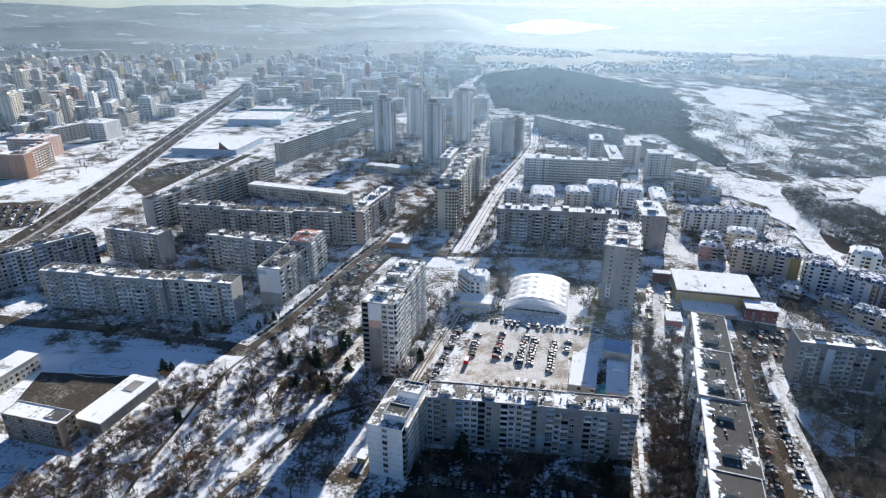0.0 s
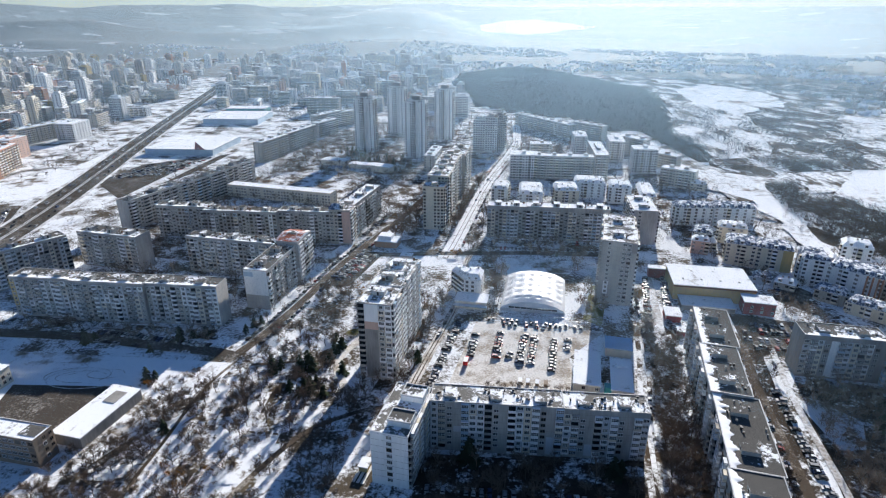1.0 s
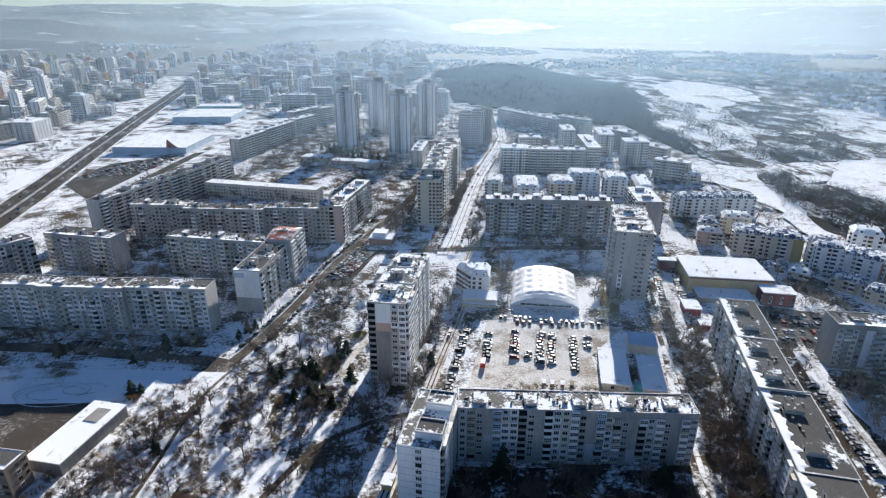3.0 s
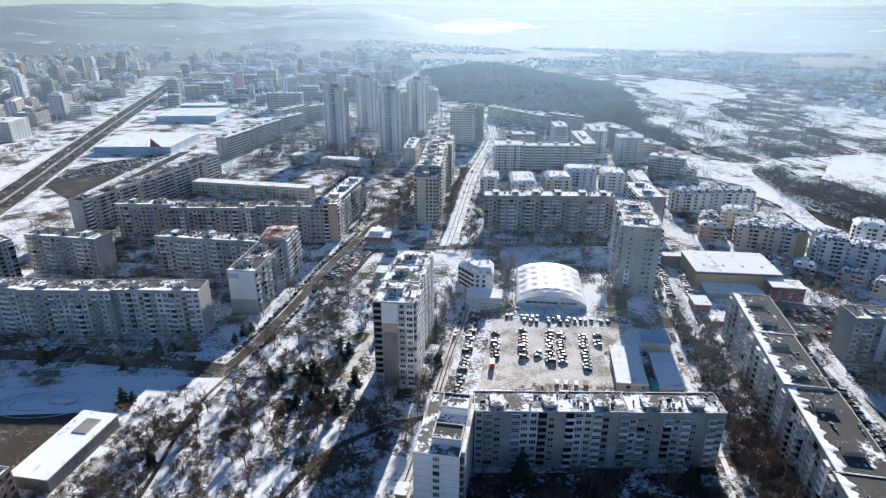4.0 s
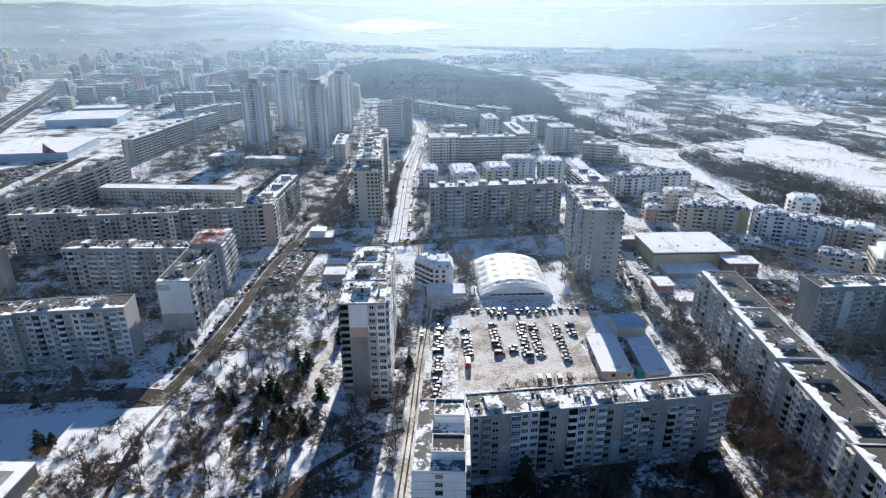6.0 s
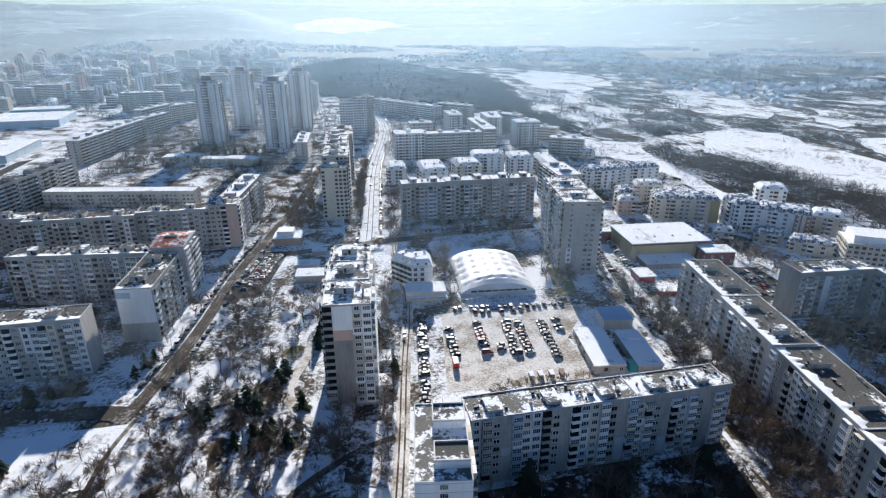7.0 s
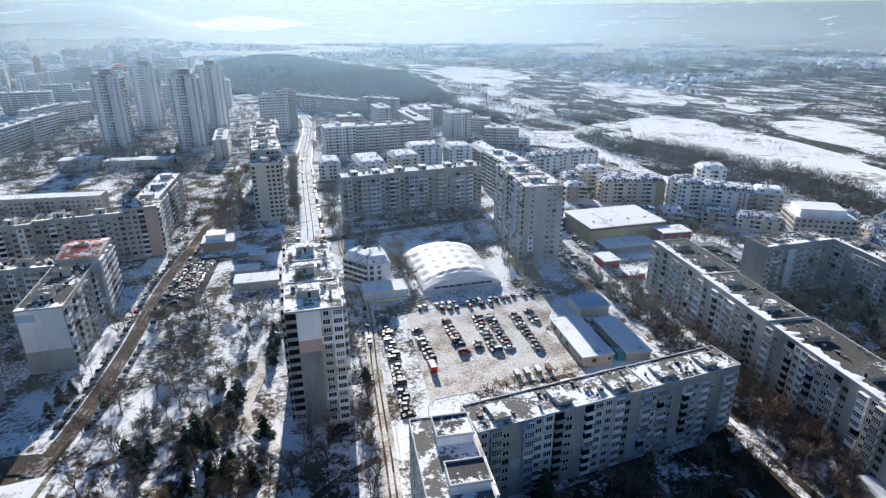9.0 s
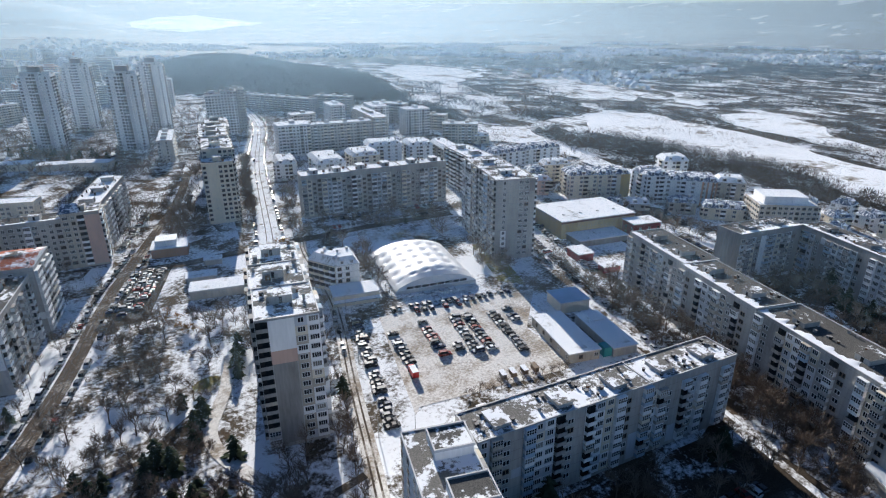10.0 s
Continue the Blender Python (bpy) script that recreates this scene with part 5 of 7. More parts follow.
hall("kindergarten", "low kindergarten wing with snow roof", "kindergarten", -90, 664, -20, 26, 12, 5.5, "panel_warm")
hall("kindergarten", "low kindergarten wing with snow roof", "kindergarten", -68, 652, -30, 30, 13, 7, "cream_wall")
mall = hall("shopping_hall", "wide white-roofed shopping hall with a blue-grey front", "shopping hall", -352, 744, -7, 88, 86, 8, "blue_wall", eave=0.6)
s = Shape().face([(66, -2, 8), (80, -3, 8), (68, -2, 18)]).face([(80, -3, 8), (70, 6, 8), (68, -2, 18)]).face([(70, 6, 8), (66, -2, 8), (68, -2, 18)])
part("red_spire", s.mesh("red_spire", ["red_wall"]), mall)
hall("shopping_hall", "white-roofed warehouse shop beside the boulevard", "shopping hall", -352, 958, -4, 88, 80, 9, "blue_wall", eave=0.6)
hall("shopping_hall", "green-trimmed flat shopping hall under snow", "shopping hall", -350, 1075, -4, 70, 30, 8, "green_sheet", eave=0.6)
far_block("orange brick apartment building with pale balcony columns", -500, 624, -4, 44, 14, 9, "orange_wall", 301, pattern="f.f")
far_block("orange brick apartment building with pale balcony columns", -458, 620, 98, 68, 14, 9, "orange_wall", 302, pattern="fgfg")
far_block("pink apartment building with dark roof", -545, 720, -4, 50, 30, 8, "pink_wall", 303)
far_block("cream apartment building with balcony columns", -540, 800, 70, 90, 14, 7, "cream_wall", 304, pattern="fgfg")
far_block("beige apartment building with white balconies", -508, 832, -8, 26, 36, 8, "tower_white", 305)

# town across the boulevard, in loose rows
rng = random.Random(77)
WALLS = ["panel", "panel_warm", "tower_white", "cream_wall", "tower_white", "panel", "white_wall"]
placed = 0
for row in range(25):
    y = 860 + row * 46
    edge = -455 - (y - 880) * 0.16
    for col in range(17):
        x = edge - 50 - col * (54 + row * 1.6) + rng.uniform(-14, 14)
        if rng.random() < 0.2 or x < -0.83 * y - 60 or (x > -600 and y < 920):
            continue
        tall = rng.random() < 0.26
        w, d, f = (22, 18, rng.choice((12, 14, 16, 18))) if tall else (rng.choice((22, 30, 40, 52)), 14, rng.choice((4, 5, 6, 7, 8, 8)))
        wall = rng.choice(WALLS) if rng.random() < 0.9 else rng.choice(("orange_wall", "pink_wall", "yellow_wall", "panel_dark"))
        far_block(PALE if wall in ("tower_white", "white_wall", "cream_wall") else GREY, x, y + rng.uniform(-15, 15), rng.choice((-8, 98, 106, 92, -14, 102)), w, d, f, wall, 400 + placed, pattern=rng.choice(("fgfgf", "fgg", "fff")), roof=rng.choice(("roof", "roof_white")))
        placed += 1
for i in range(110):  # along the far end of the boulevard and beyond the four towers
    x, y = rng.uniform(-400, 60), rng.uniform(1170, 2150)
    if -470 - (y - 1222) * 0.147 + 45 > x or math.hypot(x - 265, y - 1370) < 280:
        continue
    far_block(rng.choice((PALE, GREY)), x, y, rng.choice((-8, 70, -14)), rng.choice((24, 40, 56)), 15, rng.choice((4, 6, 8, 12)), rng.choice(WALLS), 700 + i, pattern=rng.choice(("fgfgf", "fff")))

# the many more blocks that crowd in behind, past counting
crowd, added = Shape(), 0
while added < 520:
    y = rng.uniform(900, 2250)
    edge = -455 - (y - 880) * 0.16
    x = rng.uniform(-0.86 * y, edge - 40) if added < 340 else rng.uniform(edge + 75, 90)
    if (x > edge and (y < 1130 or math.hypot(x - 265, y - 1420) < 300)) or any(abs(x - f[0]) < 30 and abs(y - f[1]) < 24 for f in FOOTPRINTS):
        continue
    added += 1
    low = rng.random() < 0.8
    far_block("", x, y, rng.choice((-8, 98, -14, 102, 70)), rng.choice((18, 26, 36, 50)) if low else 22, rng.choice((12, 14)), rng.choice((3, 4, 5, 6, 8)) if low else rng.choice((10, 12, 14)), rng.choice(WALLS) if rng.random() < 0.85 else rng.choice(("orange_wall", "pink_wall", "yellow_wall", "panel_dark")), 2000 + added, pattern=rng.choice(("fgfgf", "fgg", "fff")), roof=rng.choice(("roof", "roof_white", "roof_white")), into=crowd)
tagged(new("distant_buildings", crowd.mesh("distant_buildings", TOWN_SLOTS)), "crowded apartment buildings of the far town under snow", "buildings", "", "stuff")

# houses of the far villages, too many to count
s = Shape()
for i in range(12000):
    if i < 6600:
        x, y = rng.uniform(760, 2300), rng.uniform(560, 2300)
        if x < 480 + (y - 1250) * 0.1 and y < 1750 or (y > 1030 and x < 820 and y < 2000) or (x < 1000 and y < 760) or y < 330 + 0.25 * (x - 200):
            continue
    else:
        x, y = rng.uniform(-2100, 2300), rng.uniform(1750, 2950)
    away = math.hypot(x, y)
    if away > 3000 or abs(x) > 2.6 * y or noise.noise(Vector((x / 300, y / 420, 3.0))) < (0.08 if i < 6600 else -0.05 if x > -500 else 0.12):
        continue
    z = float(ground_height(x, y)) + 1.5 + (BACK_RISE(x, y) if math.hypot(x, y) > 1800 else 0)
    w, d, h, a = rng.uniform(3, 7), rng.uniform(3, 5), rng.uniform(2.5, 5), rng.uniform(0, 3.14)
    m = Matrix.Translation((x, y, z)) @ Matrix.Rotation(a, 4, "Z")
    h *= 0.6
    q = Shape().box(-w, w, -d, d, -2, h, rng.choice((0, 1, 1, 1)))
    q.face([(-w - 0.5, -d - 0.5, h), (w + 0.5, -d - 0.5, h), (w, 0, h + 3), (-w, 0, h + 3)], 2).face([(w + 0.5, d + 0.5, h), (-w - 0.5, d + 0.5, h), (-w, 0, h + 3), (w, 0, h + 3)], 2)
    q.face([(w, -d, h), (w, d, h), (w, 0, h + 3)], 1).face([(-w, d, h), (-w, -d, h), (-w, 0, h + 3)], 1)
    s.add(q, m)
tagged(new("village_houses", s.mesh("village_houses", ["cream_wall", "white_wall", "village"])), "far village houses under snowy roofs", "houses", "", "stuff")


# ---- distance: plain and hills, far behind the town ----
az = np.radians(np.linspace(-180, 180, 361))
rad = np.concatenate([[1750, 1850, 2000, 2200, 2400, 2550], np.arange(2650, 4560, 20)])
A, Rr = np.meshgrid(az, rad)
Z = back_height(A, Rr)
def tint_of(nt, value):
    n = nt.nodes.new("ShaderNodeMapRange")
    for i, v in enumerate((0.8, 1.0, 0.0, 1.0)):
        n.inputs[i + 1].default_value = v
    nt.links.new(value, n.inputs[0])
    return n.outputs[0]


na, nr = len(az), len(rad)
me = bpy.data.meshes.new("backdrop")
me.from_pydata(np.stack([Rr * np.sin(A), Rr * np.cos(A), Z], -1).reshape(-1, 3).tolist(), [], [(j * na + i, j * na + i + 1, (j + 1) * na + i + 1, (j + 1) * na + i) for j in range(nr - 1) for i in range(na - 1)])
me.polygons.foreach_set("use_smooth", [True] * len(me.polygons))
m, nt, b = nodes_of("distant_hills_with_airlight")
big = noise_node(nt, 0.004, 6, 0.6, (0.7, 1.8, 0.1))
small = noise_node(nt, 0.016, 5, 0.7, (1.5, 0.7, 0.1))
fields = ramp_node(nt, big.outputs[0], [(0.61, grey(0)), (0.63, grey(1))])
speck = ramp_node(nt, small.outputs[0], [(0.56, grey(0)), (0.7, grey(0.55))])
open_land = ramp_node(nt, noise_node(nt, 0.002, 3, 0.5, (1, 0.8, 0.2)).outputs[0], [(0.42, grey(0)), (0.56, grey(1))])
some = nt.nodes.new("ShaderNodeMath")
some.operation = "MULTIPLY"
nt.links.new(speck, some.inputs[0]), nt.links.new(open_land, some.inputs[1])
both = nt.nodes.new("ShaderNodeMath")
both.operation = "MAXIMUM"
nt.links.new(fields, both.inputs[0]), nt.links.new(some.outputs[0], both.inputs[1])
# field snow is greyed in the base colour to imitate hazy contrast
land = mix_colour(nt, both.outputs[0], (0.055, 0.062, 0.07), (0.3, 0.32, 0.35))
nt.links.new(land, b.inputs["Base Color"])
b.inputs["Roughness"].default_value = 0.9
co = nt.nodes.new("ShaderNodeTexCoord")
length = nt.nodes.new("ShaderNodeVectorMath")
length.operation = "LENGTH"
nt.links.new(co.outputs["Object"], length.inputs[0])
# emission grows with distance to imitate haze
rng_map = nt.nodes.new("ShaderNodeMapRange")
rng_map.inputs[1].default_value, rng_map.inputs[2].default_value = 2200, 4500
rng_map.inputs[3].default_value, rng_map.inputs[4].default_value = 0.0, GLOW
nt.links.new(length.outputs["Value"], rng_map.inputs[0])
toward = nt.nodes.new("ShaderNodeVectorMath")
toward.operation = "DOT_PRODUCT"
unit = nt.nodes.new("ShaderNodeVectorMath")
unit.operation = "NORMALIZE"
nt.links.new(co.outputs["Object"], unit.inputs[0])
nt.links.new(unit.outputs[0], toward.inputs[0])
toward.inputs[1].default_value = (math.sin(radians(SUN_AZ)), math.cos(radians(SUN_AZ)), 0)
# and grows again towards the sun, imitating its glow in the air
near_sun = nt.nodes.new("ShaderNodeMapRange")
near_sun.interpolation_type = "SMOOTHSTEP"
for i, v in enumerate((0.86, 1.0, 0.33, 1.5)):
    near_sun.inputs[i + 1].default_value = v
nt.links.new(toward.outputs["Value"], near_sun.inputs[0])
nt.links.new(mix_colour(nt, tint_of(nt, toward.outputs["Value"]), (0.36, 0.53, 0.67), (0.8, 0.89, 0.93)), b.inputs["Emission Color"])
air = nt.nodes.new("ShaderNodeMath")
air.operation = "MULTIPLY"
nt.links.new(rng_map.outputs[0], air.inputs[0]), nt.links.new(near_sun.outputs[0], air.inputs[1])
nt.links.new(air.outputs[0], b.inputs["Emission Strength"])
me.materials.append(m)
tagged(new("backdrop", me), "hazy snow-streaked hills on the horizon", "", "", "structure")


# wide white slope field across the valley; hazy air is the hills' emission, doubled
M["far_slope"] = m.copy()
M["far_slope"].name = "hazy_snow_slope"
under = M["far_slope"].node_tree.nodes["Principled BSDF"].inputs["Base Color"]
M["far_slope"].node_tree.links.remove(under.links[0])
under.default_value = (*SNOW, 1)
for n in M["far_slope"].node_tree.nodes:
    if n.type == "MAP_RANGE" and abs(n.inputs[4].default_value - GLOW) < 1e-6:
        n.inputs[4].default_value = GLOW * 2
slope = Shape()
for i in range(25):
    u = i / 24
    a = radians(5.5 + 10.5 * u)
    bow = math.sin(math.pi * u) ** 0.7 * (1 - 0.4 * u)
    lo, hi = 3900 - 250 * bow + 90 * u + 70 * noise.noise(Vector((u * 6, 2.0, 0.0))), 3940 + 250 * bow + 60 * noise.noise(Vector((u * 5, 9.0, 0.0)))
    for k in range(7):
        r = lo + (hi - lo) * k / 6 + 8 * math.sin(i * 1.7 + k)
        slope.v.append((r * math.sin(a), r * math.cos(a), float(back_height(a, r)) + 2.5))
    if i:
        for k in range(6):
            slope.f.append((7 * i - 7 + k, 7 * i + k, 7 * i + k + 1, 7 * i - 6 + k))
            slope.m.append(0)
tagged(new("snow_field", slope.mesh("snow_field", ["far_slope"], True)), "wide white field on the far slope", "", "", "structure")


# ---- haze: thin ribbons ringed round the camera path imitate haze, denser with distance ----
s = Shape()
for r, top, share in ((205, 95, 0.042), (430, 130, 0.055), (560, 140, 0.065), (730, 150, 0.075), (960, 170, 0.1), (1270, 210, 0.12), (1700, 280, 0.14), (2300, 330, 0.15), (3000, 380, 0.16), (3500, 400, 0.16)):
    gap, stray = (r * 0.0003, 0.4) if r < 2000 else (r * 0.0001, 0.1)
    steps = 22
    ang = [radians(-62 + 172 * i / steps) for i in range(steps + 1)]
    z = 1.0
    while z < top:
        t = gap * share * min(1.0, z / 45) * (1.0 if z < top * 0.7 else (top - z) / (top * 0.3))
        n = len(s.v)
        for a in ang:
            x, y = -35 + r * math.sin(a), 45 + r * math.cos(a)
            # ribbons widen towards the sun to imitate its brighter haze
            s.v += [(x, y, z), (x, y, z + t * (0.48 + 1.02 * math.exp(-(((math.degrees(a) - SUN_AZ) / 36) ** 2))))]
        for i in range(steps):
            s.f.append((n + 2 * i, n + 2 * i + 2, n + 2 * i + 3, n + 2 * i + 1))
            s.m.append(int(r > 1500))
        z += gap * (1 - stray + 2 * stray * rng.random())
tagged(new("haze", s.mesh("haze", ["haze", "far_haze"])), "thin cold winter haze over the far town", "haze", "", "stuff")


# ---- trees ----
def tube(s, a, b, r0, r1, sides=4, mat=0):
    d = (b - a).normalized()
    u = d.orthogonal().normalized()
    w = d.cross(u)
    n = len(s.v)
    for p, r in ((a, r0), (b, r1)):
        for i in range(sides):
            t = 2 * math.pi * i / sides
            s.v.append(tuple(p + u * (r * math.cos(t)) + w * (r * math.sin(t))))
    for i in range(sides):
        j = (i + 1) % sides
        s.f.append((n + i, n + j, n + sides + j, n + sides + i))
        s.m.append(mat)


def bare_tree(seed, height=11.0, spread=1.0, levels=4, twigs=5, fan=1.0):
    """Trunk with its limbs, and a crown of thin twigs."""
    rng = random.Random(seed)
    trunk, crown = Shape(), Shape()

    def grow(p, d, length, r, level):
        q = p + d * length
        tube(trunk if level < 2 else crown, p, q, r, r * 0.62, 5 if level == 0 else 3)
        if level >= levels - 1:
            for _ in range(twigs):
                a = p.lerp(q, rng.uniform(0.2, 1.0))
                e = (d + Vector((rng.uniform(-1, 1), rng.uniform(-1, 1), rng.uniform(-0.4, 0.9))) * 0.9).normalized() * rng.uniform(0.9, 2.0) * fan
                side = e.cross(Vector((rng.uniform(-1, 1), rng.uniform(-1, 1), rng.uniform(-1, 1)))).normalized() * 0.05
                crown.face([a - side, a + side, a + e])
                a2 = a + e * 0.5
                e2 = (e + Vector((rng.uniform(-1, 1), rng.uniform(-1, 1), rng.uniform(-0.5, 1)))).normalized() * rng.uniform(0.4, 0.9) * fan
                crown.face([a2 - side * 0.8, a2 + side * 0.8, a2 + e2])
            return
        for k in range(rng.choice((3, 4)) if level else 5):
            t = rng.uniform(0.45, 1.0) if level == 0 else rng.uniform(0.35, 1.0)
            ang = rng.uniform(0, 6.283)
            tilt = rng.uniform(0.4, 1.05) * spread
            u = d.orthogonal().normalized()
            w = d.cross(u)
            e = (d * math.cos(tilt) + (u * math.cos(ang) + w * math.sin(ang)) * math.sin(tilt) + Vector((0, 0, 0.12))).normalized()
            grow(p + d * (length * t), e, length * rng.uniform(0.58, 0.82), r * 0.55, level + 1)

    grow(Vector((0, 0, -0.3)), Vector((rng.uniform(-0.06, 0.06), rng.uniform(-0.06, 0.06), 1)).normalized(), height * 0.36, height * 0.016, 0)
    return trunk, crown


def spruce(seed, height=10.0, width=2.3):
    rng = random.Random(seed)
    trunk, crown = Shape(), Shape()
    tube(trunk, Vector((0, 0, -0.3)), Vector((0, 0, height * 0.96)), 0.17, 0.03, 5)
    z = height * 0.08
    while z < height * 0.97:
        r = width * (1 - z / height) ** 0.62 * rng.uniform(0.62, 1.15) + 0.12
        for i in range(9):
            a = rng.uniform(0, 6.283)
            c, sn = math.cos(a), math.sin(a)
            rr, w = r * rng.uniform(0.5, 1.2), 0.2 + r * 0.15
            drop = rr * rng.uniform(0.15, 0.42)
            p0, tip = Vector((0, 0, z + 0.25)), Vector((c * rr, sn * rr, z - drop))
            mid = p0.lerp(tip, 0.62)
            side = Vector((-sn, c, 0)) * w
            crown.face([p0, mid - side, tip]).face([p0, tip, mid + side])
            crown.face([mid - side * 0.9, mid - side * 0.3 - Vector((0, 0, 0.45)), tip])
            crown.face([mid + side * 0.9, tip, mid + side * 0.3 - Vector((0, 0, 0.45))])
        z += 0.42 + 0.2 * rng.random()
    return trunk, crown


TREES = {}


def tree_meshes(kind, k):
    if (kind, k) not in TREES:
        if kind == "spruce":
            t, c = spruce(50 + k, (8.5, 10.5, 6.5)[k % 3], (4.0, 4.3, 3.6)[k % 3])
            TREES[kind, k] = (t.mesh("trunk", ["bark"]), c.mesh("crown", ["needle"]))
        elif kind == "gold":
            t, c = bare_tree(90 + k, 8.0, 1.1, 4, 6, 0.8)
            TREES[kind, k] = (t.mesh("trunk", ["bark"]), c.mesh("crown", ["twig_gold"]))
        else:
            t, c = bare_tree(10 + k, (10.5, 12.5, 9.0, 11.5, 7.5, 13.5)[k], (1.0, 0.85, 1.15, 0.95, 1.25, 0.75)[k], 4, 7)
            TREES[kind, k] = (t.mesh("trunk", ["bark"]), c.mesh("crown", ["twig"]))
    return TREES[kind, k]


TREE_LABEL = {"bare": "leafless tree with fine brown twigs standing in snow", "spruce": "dark green spruce standing in snow", "gold": "small tree with dry golden leaves"}


NEAR_TREES, REST_TREES = [0], Shape()
LITE = [bare_tree(30 + k, (9.5, 11.5, 8.5, 12.5)[k], (1.0, 0.8, 1.2, 0.7)[k], 3, 9, 1.5) for k in range(4)]


def tree(kind, x, y, rng, scale=1.0):
    if kind == "bare" and (y > 345 or NEAR_TREES[0] >= 300):
        m = heading(x, y, rng.uniform(0, 360), float(ground_height(x, y)), scale * rng.uniform(0.8, 1.2))
        for shape in LITE[rng.randrange(4)]:
            REST_TREES.add(shape, m)
        return
    NEAR_TREES[0] += kind == "bare"
    t, c = tree_meshes(kind, rng.randrange({"bare": 6, "spruce": 3, "gold": 2}[kind]))
    ob = thing({"bare": "bare_tree", "spruce": "spruce_tree", "gold": "autumn_tree"}[kind], TREE_LABEL[kind], "tree", heading(x, y, rng.uniform(0, 360), float(ground_height(x, y)), scale * rng.uniform(0.8, 1.2)), "trees", t)
    part("crown", c, ob)


def inside(poly, x, y):
    r, j = False, len(poly) - 1
    for i in range(len(poly)):
        (xi, yi), (xj, yj) = poly[i], poly[j]
        if (yi > y) != (yj > y) and x < (xj - xi) * (y - yi) / (yj - yi) + xi:
            r = not r
        j = i
    return r


TAKEN = np.zeros((2000, 2100), bool)  # square metres that buildings and roads stand on, from (-1200, 100)


def mark_taken():
    X, Y = np.meshgrid(np.arange(2100) - 1199.5, np.arange(2000) + 100.5)
    for fx, fy, a, x0, x1, y0, y1 in FOOTPRINTS:
        size = abs(x0) + abs(x1) + abs(y0) + abs(y1) + 3
        i0, i1, j0, j1 = (int(max(0, v)) for v in (fx - size + 1200, fx + size + 1200, fy - size - 100, fy + size - 100))
        dx, dy = X[j0:j1, i0:i1] - fx, Y[j0:j1, i0:i1] - fy
        u, v = dx * math.cos(a) + dy * math.sin(a), dy * math.cos(a) - dx * math.sin(a)
        TAKEN[j0:j1, i0:i1] |= (u > x0 - 1.8) & (u < x1 + 1.8) & (v > y0 - 1.8) & (v < y1 + 1.8)
    for poly in OPEN_GROUND:
        xs, ys = [p[0] for p in poly], [p[1] for p in poly]
        for x in range(int(min(xs)), int(max(xs)) + 1):
            for y in range(int(min(ys)), int(max(ys)) + 1):
                if inside(poly, x + 0.5, y + 0.5):
                    TAKEN[y - 100, x + 1200] = True
    for line, w in ROADS:
        for (ax, ay), (bx, by) in zip(line, line[1:]):
            i0, i1, j0, j1 = (int(max(0, v)) for v in (min(ax, bx) - w + 1200, max(ax, bx) + w + 1200, min(ay, by) - w - 100, max(ay, by) + w - 100))
            px, py = X[j0:j1, i0:i1] - ax, Y[j0:j1, i0:i1] - ay
            ex, ey = bx - ax, by - ay
            t = np.clip((px * ex + py * ey) / (ex * ex + ey * ey + 1e-9), 0, 1)
            TAKEN[j0:j1, i0:i1] |= np.hypot(px - t * ex, py - t * ey) < w / 2 + 0.5


mark_taken()


def clear(x, y):
    i, j = int(x + 1200), int(y - 100)
    return not (0 <= i < 2100 and 0 <= j < 2000 and TAKEN[j, i])


def scatter(poly, count, seed, kind="bare", space=3.0, scale=1.0):
    rng = random.Random(seed)
    xs, ys = [p[0] for p in poly], [p[1] for p in poly]
    got, tries = [], 0
    while len(got) < count and tries < count * 30:
        tries += 1
        x, y = rng.uniform(min(xs), max(xs)), rng.uniform(min(ys), max(ys))
        if inside(poly, x, y) and all((x - a) ** 2 + (y - b2) ** 2 > space * space for a, b2 in got) and clear(x, y):
            got.append((x, y))
            tree(kind, x, y, rng, scale)


scatter([(-106, 256), (-150, 190), (-165, 150), (-38, 150), (-36, 215), (-45, 236), (-52, 255), (-42, 300), (-30, 335), (-58, 376), (-84, 325)], 150, 1, space=3.4)
scatter([(-118, 258), (-165, 175), (-175, 150), (-118, 150), (-113, 230)], 60, 2, space=3.0, scale=0.9)
scatter([(74, 150), (90, 205), (112, 278), (128, 283), (105, 198), (88, 150)], 78, 3, space=2.6, scale=1.0)
scatter([(128, 284), (112, 282), (118, 320), (124, 330)], 10, 4, space=3, scale=0.8)
scatter([(146, 150), (166, 236), (207, 228), (194, 185), (172, 130)], 110, 5, space=2.4, scale=0.95)
scatter([(58, 125), (68, 184), (78, 188), (74, 150), (84, 130)], 22, 41, space=2.6, scale=0.8)
scatter([(20, 236), (22, 250), (60, 242), (58, 232)], 15, 40, space=2.4, scale=0.5)
scatter([(150, 235), (160, 262), (170, 262), (166, 235)], 9, 6, space=3, scale=0.8)
scatter([(-14, 172), (-10, 194), (72, 182), (68, 164)], 34, 7, space=3)
scatter([(-20, 150), (-12, 168), (66, 156), (60, 135)], 22, 8, space=3)
scatter([(-32, 205), (-22, 246), (-8, 262), (-22, 215)], 12, 9, space=3)
scatter([(-22, 250), (-3, 318), (2, 316), (-14, 250)], 16, 10, space=3, scale=0.8)
scatter([(-6, 300), (4, 345), (14, 360), (12, 316)], 12, 11, space=3)
scatter([(30, 318), (42, 366), (50, 364), (38, 322)], 12, 12, space=3, scale=1.2)
scatter([(82, 305), (96, 350), (112, 346), (92, 294)], 14, 13, space=3)
scatter([(40, 372), (36, 402), (112, 398), (98, 360)], 16, 14, space=4)
